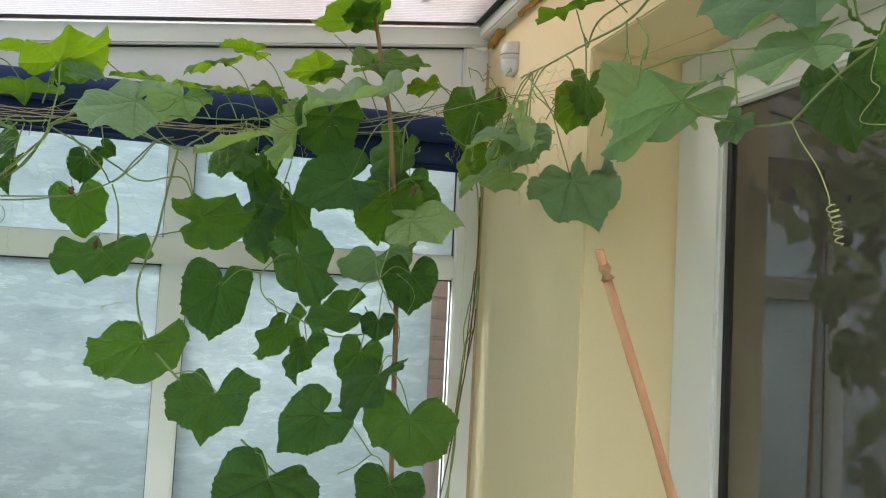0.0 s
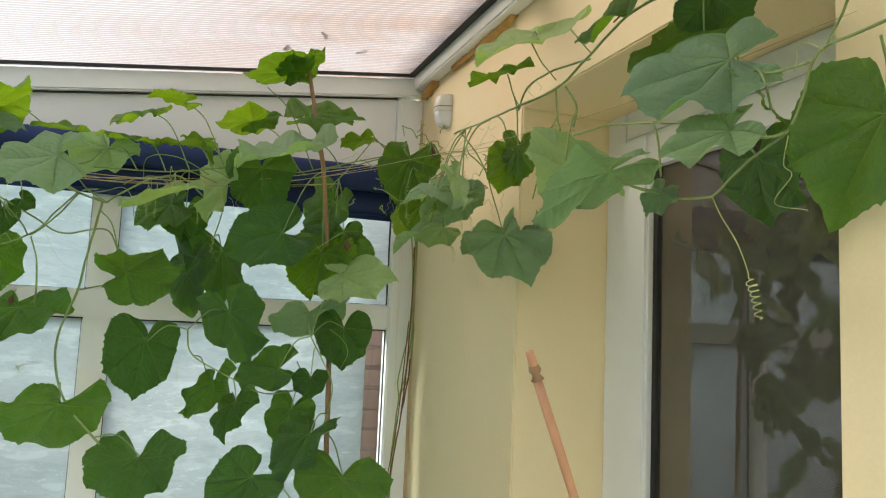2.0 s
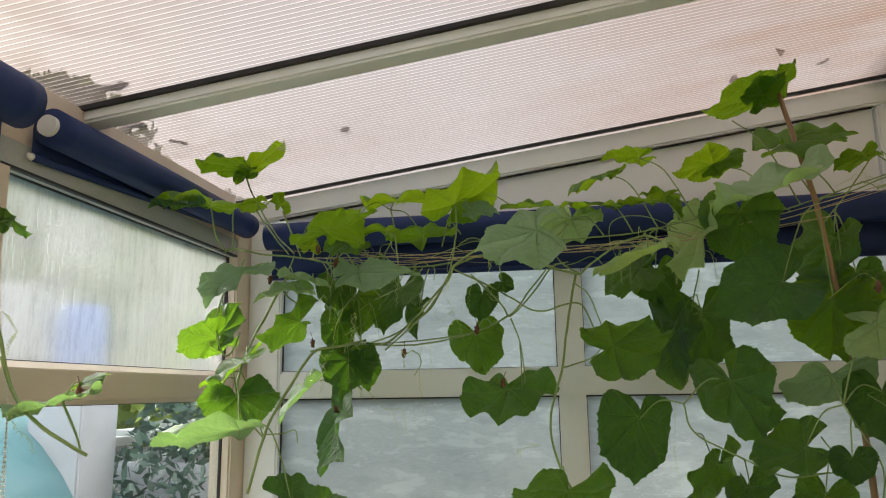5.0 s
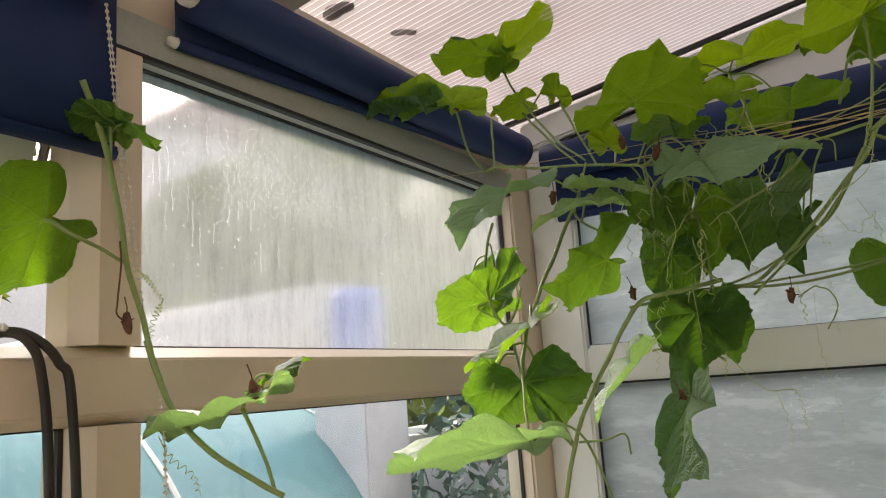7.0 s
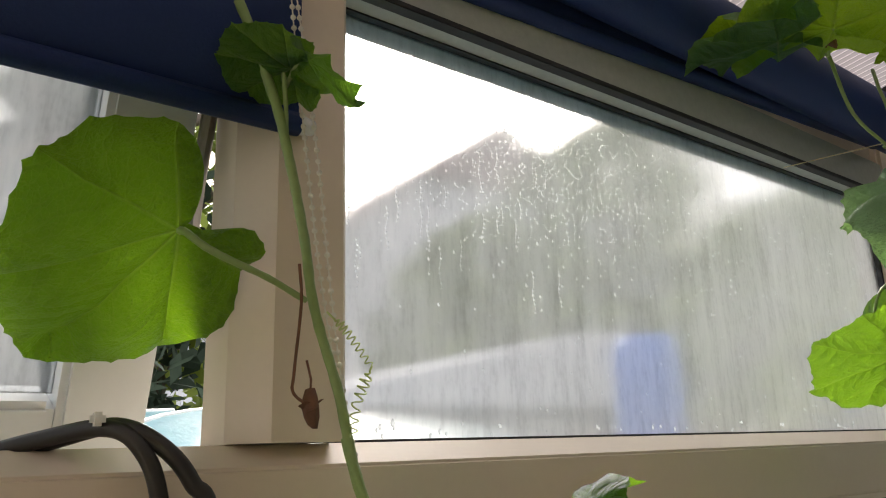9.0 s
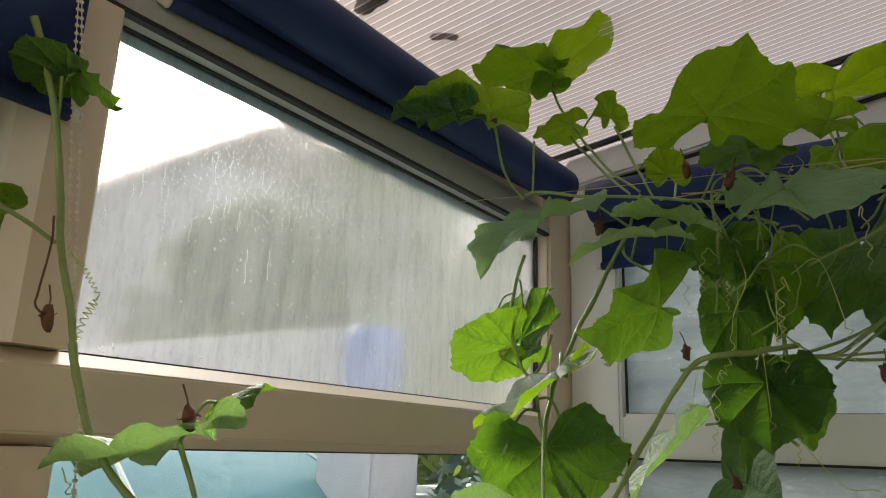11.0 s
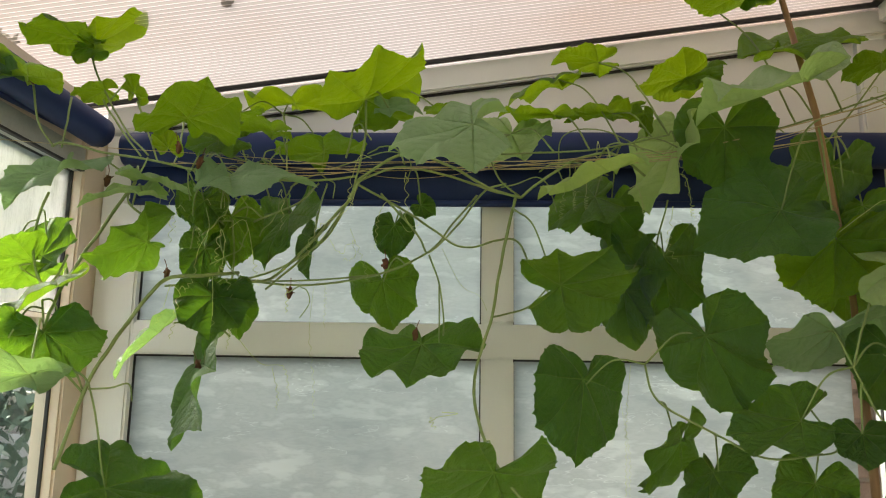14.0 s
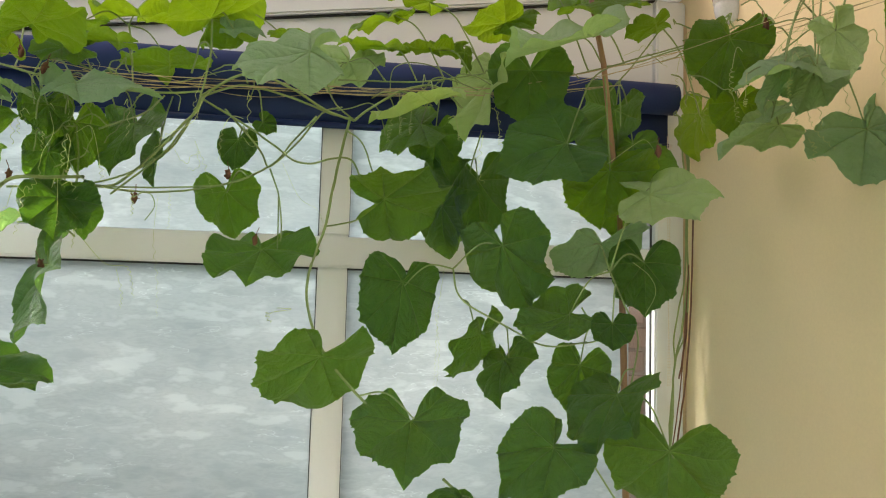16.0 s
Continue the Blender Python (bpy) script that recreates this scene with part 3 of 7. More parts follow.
# ---- roller blinds ----
def roller(name, label, a, b, r, drop, face, lift=0.0):
    """Rolled-up navy blind: the roll, its hem and end caps, between two points."""
    t = thing(name, label, "roller blind", "roller blinds")
    a, b = Vector(a), Vector(b)
    d = (b - a).normalized()
    bm = bmesh.new()
    out = Vector(face)
    rings = []
    outline = [(r * math.cos(k * math.pi / 10), r * math.sin(k * math.pi / 10)) for k in range(21)][:-1]
    for p in [a.lerp(b, i / 24) for i in range(25)]:
        s = 1 + 0.015 * math.sin(p.dot(d) * 9)
        rings.append([bm.verts.new(p + out * u * s + Vector((0, 0, 1)) * w * s) for u, w in outline])
    for p, q in zip(rings, rings[1:]):
        for k in range(20):
            bm.faces.new((p[k], q[k], q[(k + 1) % 20], p[(k + 1) % 20]))
    bm.faces.new(rings[0])
    bm.faces.new(rings[-1][::-1])
    bmesh.ops.recalc_face_normals(bm, faces=bm.faces[:])
    part("roll", bm, BLIND, t, "navy fabric roll", True)
    hem = bmesh.new()
    rows = []
    for i in range(25):
        p = a.lerp(b, i / 24) - out * (r * 0.92)
        low = drop - lift * i / 24
        rows.append([hem.verts.new(p + Vector((0, 0, -z)) + out * 0.002 * math.sin(i * 0.9 + z * 40)) for z in (0.0, low * 0.5, low)] +
                    [hem.verts.new(p + Vector((0, 0, -z)) - out * 0.003 + out * 0.002 * math.sin(i * 0.9 + z * 40)) for z in (low, low * 0.5, 0.0)])
    for p, q in zip(rows, rows[1:]):
        for k in range(6):
            hem.faces.new((p[k], q[k], q[(k + 1) % 6], p[(k + 1) % 6]))
    hem.faces.new(rows[0])
    hem.faces.new(rows[-1][::-1])
    bmesh.ops.recalc_face_normals(hem, faces=hem.faces[:])
    part("fabric", hem, BLIND, t, "navy blackout fabric", True)
    part("hem_bar", tube([a - out * (r * 0.92) + Vector((0, 0, -drop)), b - out * (r * 0.92) + Vector((0, 0, lift - drop))], 0.009, sides=10), BLIND, t, "fabric-covered hem bar", True)
    for p in (a, b):
        q, s = p - out * (r * 0.92) + Vector((0, 0, (lift if p == b else 0.0) - drop)), 1 if p == b else -1
        part("end_cap", tube([q, q + d * s * 0.004, q + d * s * 0.012], 0.0085, 0.006, sides=10), PLASTIC_W, t, "pale plastic end cap", True)
    for end, s in ((a, -1), (b, 1)):
        part("bracket", tube([end + d * s * 0.001, end + d * s * 0.012], r * 0.55, sides=16), PVC, t, "pale plastic end bracket")
    return t


roller("roller_blind", "navy blue roller blind rolled up above the back window", (-0.93, 2.235, 2.345), (1.02, 2.235, 2.345), 0.045, 0.13, (0, -1, 0))
roller("roller_blind", "navy blue roller blind rolled up under the eaves", (-0.977, 1.236, 2.373), (-0.977, 2.18, 2.373), 0.040, 0.061, (1, 0, 0), 0.05)
roller("roller_blind", "navy blue roller blind let down over the open vent", (-0.965, 0.12, 2.385), (-0.965, 1.145, 2.385), 0.05, 0.25, (1, 0, 0))

# ---- the climbing vine ----
vine = thing("climbing_vine", "green climbing gourd vine trained along twine under the roof", "plant")
VEIN_ANGLES = (0, 42, -42, 88, -88, 132, -132)


def leaf_material(name, light, dark, glow_light, glow_dark, thin=0.46):
    m, nt, b = material(name, 0.38)
    b.inputs["Specular IOR Level"].default_value = 0.6
    L = nt.links

    def math_node(op, a, c=None):
        n = nt.nodes.new("ShaderNodeMath")
        n.operation = op
        for i, v in enumerate((a, c)):
            if v is None:
                continue
            if hasattr(v, "is_linked"):
                L.new(v, n.inputs[i])
            else:
                n.inputs[i].default_value = v
        return n.outputs[0]

    uv = node(nt, "UVMap").outputs["UV"]
    sep = node(nt, "SeparateXYZ")
    L.new(uv, sep.inputs[0])
    px, py = math_node("SUBTRACT", sep.outputs["X"], 0.5), math_node("SUBTRACT", sep.outputs["Y"], 0.5)
    nearest = run = None
    for a in VEIN_ANGLES:
        s, c = math.sin(radians(a)), math.cos(radians(a))
        across = math_node("ABSOLUTE", math_node("ADD", math_node("MULTIPLY", px, c), math_node("MULTIPLY", py, s)))
        along = math_node("SUBTRACT", math_node("MULTIPLY", px, s), math_node("MULTIPLY", py, c))
        d = math_node("ADD", math_node("ADD", across, math_node("MULTIPLY", along, 0.012)), math_node("LESS_THAN", along, 0.0))
        if nearest is None:
            nearest, run = d, along
        else:
            closer = math_node("LESS_THAN", d, nearest)
            run = math_node("ADD", run, math_node("MULTIPLY", closer, math_node("SUBTRACT", along, run)))
            nearest = math_node("MINIMUM", nearest, d)
    main = ramp(nt, nearest, (0.0, (1, 1, 1)), (0.005, (0.8, 0.8, 0.8)), (0.014, (0, 0, 0))).outputs["Color"]
    # side veins leave the main ones at a slant
    slant = math_node("SUBTRACT", math_node("MULTIPLY", run, 8.0), math_node("MULTIPLY", nearest, 6.5))
    bend = node(nt, "TexNoise", Scale=3.5, Detail=2.0)
    L.new(uv, bend.inputs["Vector"])
    slant = math_node("ADD", slant, math_node("MULTIPLY", bend.outputs["Fac"], 2.2))
    gap = math_node("ABSOLUTE", math_node("SUBTRACT", math_node("FRACT", slant), 0.5))
    side = ramp(nt, gap, (0.0, (1, 1, 1)), (0.07, (0, 0, 0))).outputs["Color"]
    net = nt.nodes.new("ShaderNodeTexVoronoi")
    net.feature = "DISTANCE_TO_EDGE"
    net.inputs["Scale"].default_value = 26
    L.new(uv, net.inputs["Vector"])
    fine = ramp(nt, net.outputs["Distance"], (0.0, (1, 1, 1)), (0.05, (0, 0, 0))).outputs["Color"]
    veins = math_node("MAXIMUM", main, math_node("MAXIMUM", math_node("MULTIPLY", side, 0.22), math_node("MULTIPLY", fine, 0.2)))
    dome = math_node("ADD", math_node("MULTIPLY", math_node("MINIMUM", nearest, 0.10), 7.0), math_node("MULTIPLY", gap, 0.9))

    info = node(nt, "ObjectInfo")
    blot = noise_tex(nt, 6, 4, 0.6)
    tone = mixed(nt, light, dark, blot.outputs["Fac"])
    old = ramp(nt, info.outputs["Random"], (0.0, (0.66, 0.74, 0.82)), (0.5, (1, 1, 1)), (0.9, (1.3, 1.18, 0.9)))
    tone = mixed(nt, tone, old.outputs["Color"], 1.0, "MULTIPLY")
    col = mixed(nt, tone, (0.24, 0.35, 0.13), math_node("MULTIPLY", veins, 0.42))
    L.new(col, b.inputs["Base Color"])
    felt = noise_tex(nt, 420, 2, 0.6)
    height = math_node("SUBTRACT", math_node("MULTIPLY", felt.outputs["Fac"], 0.12), math_node("MULTIPLY", veins, 0.7))
    quilt = noise_tex(nt, 55, 2, 0.5)
    height = math_node("ADD", math_node("ADD", height, dome), math_node("MULTIPLY", quilt.outputs["Fac"], 0.7))
    bumped(nt, b, height, 0.8, 0.006)
    b.inputs["Sheen Weight"].default_value = 0.05
    b.inputs["Sheen Roughness"].default_value = 0.6
    t = node(nt, "BsdfTranslucent")
    glow = mixed(nt, glow_light, glow_dark, blot.outputs["Fac"])
    glow = mixed(nt, glow, old.outputs["Color"], 1.0, "MULTIPLY")
    L.new(mixed(nt, glow, (0.46, 0.64, 0.10), math_node("MULTIPLY", veins, 0.3)), t.inputs["Color"])
    L.new(b.inputs["Normal"].links[0].from_socket, t.inputs["Normal"])
    mx = node(nt, "MixShader", Fac=thin)
    L.new(b.outputs[0], mx.inputs[1])
    L.new(t.outputs[0], mx.inputs[2])
    L.new(mx.outputs[0], nt.nodes["Material Output"].inputs["Surface"])
    return m


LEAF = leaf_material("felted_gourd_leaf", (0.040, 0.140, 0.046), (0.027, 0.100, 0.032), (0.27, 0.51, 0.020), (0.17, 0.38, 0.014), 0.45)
# sky sheen of the upper leaf faces is put into this pale base
SHEEN_LEAF = leaf_material("sheen_lit_gourd_leaf", (0.43, 0.59, 0.39), (0.31, 0.48, 0.28), (0.36, 0.60, 0.13), (0.28, 0.50, 0.10), 0.46)


# LEAF again, thinner, its raised glow standing in for light from the roof
BACKLIT_LEAF = leaf_material("thin_backlit_gourd_leaf", (0.045, 0.145, 0.022), (0.030, 0.105, 0.015), (0.33, 0.57, 0.012), (0.24, 0.46, 0.009), 0.58)


def blade_shape(seed, asp, lobe_a, lobe_b, fold, droop):
    """Outline and relief of one leaf: stalk at the origin in an open notch, tip at y = -1, asp wide."""
    rnd = random.Random(seed)
    point, notch = rnd.uniform(-0.03, 0.03), rnd.uniform(0.75, 1.2)
    grid = np.arange(0.0, 181.0)

    def side(lobe):
        k = lobe / 0.46
        table = [(0, 0.97), (3, 0.94), (9, 0.90), (18, 0.87), (30, 0.85 - 0.4 * point), (40, 0.85 + point), (46, 0.88 + point), (54, 0.84 + 0.4 * point), (68, 0.80 - 0.4 * point), (80, 0.81), (90, 0.83 + 0.8 * point), (104, 0.79), (116, 0.73), (128, 0.58 + 0.08 * k),
                 (137, 0.40 + 0.19 * k), (144, 0.24 + 0.28 * k), (150, 0.08 + 0.32 * k / notch), (156, 0.05 + 0.17 * k / notch), (163, 0.10), (172, 0.05), (180, 0.03)]
        spare = 0.6 * max(0.0, 0.7 - k)
        radii = [r * (1 + rnd.uniform(-0.035, 0.035)) * (1 - spare * min(1.0, max(0.0, (a - 40) / 50))) if 5 < a < 150 else r for a, r in table]
        curve = np.interp(grid, [a for a, _ in table], radii)
        soft = np.convolve(np.pad(curve, 4, mode="edge"), np.hanning(11)[1:-1] / np.hanning(11).sum(), "valid")
        curve[7:] = soft[7:]
        b = 7.0
        while b < 150:
            step, tall = rnd.uniform(5.0, 10.5), rnd.uniform(0.02, 0.055)
            near = np.clip((grid - b) / step, 0, 1)
            curve *= np.where((grid > b) & (grid <= b + step), 1 - 0.02 + tall * near ** 4, 1.0)
            b += step
        return curve

    sides = side(lobe_a), side(lobe_b)
    cup, wave, ph = rnd.uniform(-0.10, 0.08), rnd.uniform(0.022, 0.05), rnd.uniform(0, 6)
    pleat, drift = rnd.uniform(0.09, 0.18), Vector((seed * 1.7, 3.1, seed * 0.3))

    def at(a, f):
        b = min(180.0, abs(a))
        r = float(np.interp(b, grid, sides[0] if a >= 0 else sides[1]))
        t = radians(a)
        x, y = math.sin(t) * r * f, -math.cos(t) * r * f
        gap = min(abs(b - v) for v in (0, 42, 88, 132)) / 22.0
        z = cup * (x * x + y * y) + wave * f ** 2.2 * (math.sin(t * 5 + ph) + 0.6 * math.sin(t * 9 + 2 * ph)) - droop * max(0.0, -y) ** 2.2 + fold * abs(x) ** 1.25
        z += pleat * r * f * math.sin(1.57 * min(1.0, gap)) ** 0.8
        z += 0.18 * f * noise.noise(Vector((x * 1.9, y * 1.9, 0)) + drift) + 0.055 * f * noise.noise(Vector((x * 5, y * 5, 0)) + drift)
        return x * asp / 1.58, y, z
    return at


def leaf(x, y, z, rx, ry, rz, size, pale, seed, asp, lobe_a, lobe_b, fold, droop):
    at = blade_shape(seed, asp, lobe_a, lobe_b, fold, droop)
    n, rings = 180, (0.0, 0.16, 0.34, 0.52, 0.7, 0.86, 1.0)
    m = len(rings) - 1
    verts = [(0.0, 0.0, 0.0)] + [at(-180 + 360 * i / n, f) for i in range(n + 1) for f in rings[1:]]
    faces = []
    for i in range(n):
        p, q = 1 + i * m, 1 + (i + 1) * m
        faces.append((0, p, q))
        faces += [(p + k, p + k + 1, q + k + 1, q + k) for k in range(m - 1)]
    me = bpy.data.meshes.new("leaf")
    me.from_pydata(verts, [], faces)
    uv = me.uv_layers.new(name="UVMap")
    for lp in me.loops:
        c = verts[lp.vertex_index]
        uv.data[lp.index].uv = (c[0] * 1.58 / asp + 0.5, c[1] + 0.5)
    me.materials.append((LEAF, SHEEN_LEAF, BACKLIT_LEAF)[pale])
    me.polygons.foreach_set("use_smooth", [True] * len(faces))
    ob = new("leaf", me)
    ob.parent = vine
    ob.matrix_basis = pose(x, y, z, rx, ry, rz) @ Matrix.Diagonal((size, size, size, 1))
    return ob


def vine_stem(kind, r, *points):
    name = {"stem": "stem", "petiole": "petiole", "twig": "stem"}[kind]
    pts = smooth_line(points, 7)
    pts = [p + Vector((noise.noise(p * 23), noise.noise(p * 23 + Vector((5, 1, 2))), noise.noise(p * 23 + Vector((9, 4, 3))))) * r * 0.7 for p in pts]
    return part(name, tube(pts, r, r * (0.8 if kind == "petiole" else 0.92), 7, wobble=0.12), DEAD if kind == "twig" else STEM, vine, smooth=True)


def tendril(coil_from, radius, turns, thick, *points):
    """A thin tendril that runs through the points and winds into a coil over its last part."""
    pts = smooth_line(points, 14)
    n = len(pts)
    out = []
    for i, p in enumerate(pts):
        f = i / (n - 1)
        k = max(0.0, (f - coil_from) / max(1e-6, 1 - coil_from)) if coil_from < 1 else 0.0
        out.append((p, k))
    fine = []
    for (p, k), (q, m) in zip(out, out[1:]):
        steps = 1 if m <= 0 else 8
        for s in range(steps):
            w = s / steps
            kk = k + (m - k) * w
            c = p.lerp(q, w)
            if kk > 0:
                d = (q - p).normalized()
                u = d.cross(Vector((0.2, 0.1, 1))).normalized()
                v = d.cross(u)
                a = kk * turns * 2 * math.pi
                r = radius * min(1, kk * 6) * (1 - 0.35 * kk)
                c = c + (u * math.cos(a) + v * math.sin(a)) * r
            fine.append(c)
    fine.append(fine[-1] + Vector((0, 0, -0.002)))
    return part("tendril", tube(fine, thick, thick * 0.6, 5), TENDRIL, vine, "pale coiled tendril", True)


def dry_flower(x, y, z, seed):
    """A shrivelled brown blossom: crumpled bud with a few torn petals."""
    rnd = random.Random(seed)
    bm = bmesh.new()
    bmesh.ops.create_icosphere(bm, subdivisions=2, radius=0.0055)
    for v in bm.verts:
        n = noise.noise(v.co * 260 + Vector((seed, 0, 0)))
        v.co = Vector((v.co.x, v.co.y, v.co.z * 1.7)) * (1 + 0.55 * n)
    for k in range(4):
        a = k * 1.6 + rnd.uniform(0, 1)
        d = Vector((math.cos(a), math.sin(a), rnd.uniform(-0.6, 0.9))) * rnd.uniform(0.006, 0.011)
        s = Vector((-math.sin(a), math.cos(a), 0.3)) * 0.004
        vs = [bm.verts.new(p) for p in (s, d + s * 0.6, d * 1.1 - s * 0.8, -s)]
        bm.faces.new(vs)
    for v in bm.verts:
        v.co.z *= 1.35
    bm = tube([Vector((0, 0, 0.008)), Vector((0.0015, 0.001, 0.018)), Vector((0.004, -0.001, 0.03))], 0.0007, 0.0009, 5, bm)
    ob = part("dry_flower", bm, DEAD, vine, "shrivelled brown blossom", True)
    ob.matrix_basis = pose(x, y, z, rnd.uniform(-20, 20), rnd.uniform(-20, 20), rnd.uniform(0, 360))
    return ob
# ---- the vine's leaves: place of the stalk, turn, length; tone (1 sheen, 2 backlight in its colour), seed, width, lobes, fold, droop ----
leaf(-0.242, 2.199, 2.004, 106, -6, -17, 0.133, 0, 1, 1.36, 0.43, 0.42, -0.12, 0.09)
leaf(0.137, 1.717, 1.934, -174, -39, -103, 0.144, 0, 2, 1.35, 0.50, 0.50, 0.11, 0.18)
leaf(-0.126, 1.979, 1.838, 34, -3, -10, 0.164, 0, 3, 1.53, 0.39, 0.41, -0.09, 0.09)
leaf(0.192, 1.844, 1.770, 76, 8, 28, 0.163, 0, 4, 1.31, 0.30, 0.29, -0.09, 0.26)
leaf(0.020, 1.697, 1.614, 127, 6, 30, 0.173, 0, 5, 1.39, 0.50, 0.49, 0.01, 0.25)
leaf(0.199, 1.657, 1.496, 34, -3, -14, 0.157, 0, 6, 1.42, 0.50, 0.59, 0.06, 0.24)
leaf(0.389, 1.726, 1.849, 105, -11, -50, 0.159, 0, 7, 1.40, 0.43, 0.40, -0.07, 0.20)
leaf(0.592, 1.693, 1.860, 148, -15, -1, 0.154, 1, 8, 1.40, 0.42, 0.42, -0.10, 0.11)
leaf(0.683, 1.678, 1.821, 80, -1, -18, 0.117, 0, 9, 1.28, 0.38, 0.39, -0.03, 0.09)
leaf(0.517, 1.665, 1.708, 20, 38, -105, 0.124, 0, 10, 1.33, 0.33, 0.42, -0.00, 0.12)
leaf(0.591, 1.620, 1.693, 52, -1, -21, 0.063, 0, 11, 1.47, 0.40, 0.42, -0.03, 0.25)
leaf(0.372, 1.852, 1.658, 113, -10, 51, 0.138, 0, 12, 1.36, 0.41, 0.37, -0.03, 0.23)
leaf(0.431, 1.859, 1.604, 56, -16, -57, 0.119, 0, 13, 1.34, 0.42, 0.41, -0.09, 0.16)
leaf(0.572, 1.755, 1.600, 65, 8, -39, 0.109, 0, 14, 1.22, 0.42, 0.37, -0.13, 0.07)
leaf(0.593, 1.598, 1.555, 39, -9, -58, 0.149, 0, 15, 1.36, 0.42, 0.40, 0.11, 0.11)
leaf(0.452, 1.552, 1.464, 37, 37, -48, 0.132, 0, 16, 1.30, 0.54, 0.40, -0.06, 0.24)
leaf(0.663, 1.518, 1.463, 112, 3, -27, 0.163, 0, 17, 1.41, 0.48, 0.55, -0.01, 0.22)
leaf(0.340, 1.620, 1.295, 37, 15, -20, 0.162, 0, 18, 1.59, 0.55, 0.40, -0.11, 0.11)
leaf(0.637, 1.580, 1.286, 50, 7, -21, 0.114, 0, 19, 1.55, 0.45, 0.45, 0.03, 0.20)
leaf(0.501, 1.650, 2.057, 29, 55, -68, 0.157, 0, 20, 1.34, 0.43, 0.42, 0.09, 0.25)
leaf(0.659, 1.601, 1.951, -10, -40, 65, 0.142, 1, 21, 1.35, 0.42, 0.44, -0.11, 0.16)
leaf(0.452, 1.763, 2.242, 96, 1, -15, 0.136, 0, 22, 1.29, 0.42, 0.39, 0.11, 0.08)
leaf(0.370, 1.796, 2.224, 74, 18, -75, 0.153, 1, 23, 1.32, 0.36, 0.34, 0.10, 0.16)
leaf(0.624, 1.726, 2.020, 71, 3, -42, 0.141, 2, 24, 1.48, 0.39, 0.38, 0.04, 0.07)
leaf(0.808, 1.556, 2.267, 76, 13, -42, 0.130, 2, 25, 1.29, 0.42, 0.40, -0.05, 0.25)
leaf(0.832, 1.456, 2.079, 23, 14, -123, 0.118, 1, 26, 1.41, 0.32, 0.39, 0.05, 0.24)
leaf(0.836, 1.424, 2.166, 59, 22, -99, 0.089, 1, 27, 1.32, 0.40, 0.41, 0.02, 0.17)
leaf(0.863, 1.624, 2.161, 79, 8, -31, 0.087, 2, 28, 1.29, 0.42, 0.40, -0.13, 0.07)
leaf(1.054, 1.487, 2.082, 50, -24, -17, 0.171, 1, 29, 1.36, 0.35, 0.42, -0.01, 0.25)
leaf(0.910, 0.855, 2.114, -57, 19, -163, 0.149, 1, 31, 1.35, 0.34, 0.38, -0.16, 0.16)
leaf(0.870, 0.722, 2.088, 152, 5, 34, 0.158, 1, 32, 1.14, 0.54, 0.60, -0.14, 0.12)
leaf(0.924, 1.193, 2.212, 80, 17, -47, 0.087, 2, 33, 1.24, 0.41, 0.37, -0.00, 0.14)
leaf(0.905, 1.545, 2.096, 40, 55, -80, 0.090, 1, 34, 1.30, 0.40, 0.42, -0.01, 0.16)
leaf(0.903, 1.427, 2.176, 79, 21, -33, 0.096, 1, 35, 1.23, 0.41, 0.41, -0.01, 0.16)
leaf(0.866, 1.372, 2.160, 0, 26, -115, 0.144, 1, 36, 1.41, 0.34, 0.38, -0.07, 0.19)
leaf(-0.526, 1.907, 2.097, 81, -4, 43, 0.114, 0, 37, 1.22, 0.41, 0.40, 0.03, 0.18)
leaf(-0.560, 1.855, 2.019, 81, 2, 5, 0.086, 0, 38, 1.18, 0.42, 0.41, 0.02, 0.07)
leaf(-0.494, 1.797, 2.230, 6, 46, -70, 0.085, 0, 39, 1.31, 0.36, 0.40, -0.10, 0.10)
leaf(-0.501, 1.864, 1.925, 78, -11, 60, 0.093, 0, 40, 1.20, 0.40, 0.40, -0.03, 0.06)
leaf(-0.554, 1.822, 2.110, 73, -3, 11, 0.067, 0, 41, 1.42, 0.42, 0.40, -0.05, 0.21)
leaf(-0.835, 1.653, 2.301, -13, 8, -59, 0.140, 2, 42, 1.44, 0.39, 0.41, 0.02, 0.16)
leaf(-0.843, 1.856, 2.460, -175, 3, 113, 0.143, 2, 43, 1.35, 0.10, 0.11, -0.15, 0.18)
leaf(-0.820, 1.837, 2.451, -146, -13, -58, 0.151, 2, 44, 1.36, 0.09, 0.11, -0.05, 0.24)
leaf(-0.821, 1.896, 2.370, 7, -9, -67, 0.070, 2, 45, 1.41, 0.42, 0.42, -0.08, 0.15)
leaf(-0.527, 1.643, 2.217, -173, 3, -144, 0.131, 2, 46, 1.33, 0.33, 0.42, 0.09, 0.23)
leaf(-0.428, 1.997, 2.377, 3, -11, 49, 0.158, 2, 47, 1.45, 0.40, 0.42, -0.06, 0.09)
leaf(-0.235, 1.785, 2.308, -153, 0, -116, 0.162, 2, 48, 1.36, 0.40, 0.41, -0.01, 0.18)
leaf(-0.369, 2.056, 2.284, -0, -4, -30, 0.144, 2, 49, 1.45, 0.42, 0.39, -0.14, 0.14)
leaf(-0.734, 1.855, 2.348, -43, 27, -10, 0.052, 2, 50, 1.28, 0.39, 0.42, -0.02, 0.07)
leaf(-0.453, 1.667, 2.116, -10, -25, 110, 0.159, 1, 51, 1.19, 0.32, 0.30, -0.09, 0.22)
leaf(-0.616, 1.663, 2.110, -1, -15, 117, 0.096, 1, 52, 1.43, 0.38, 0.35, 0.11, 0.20)
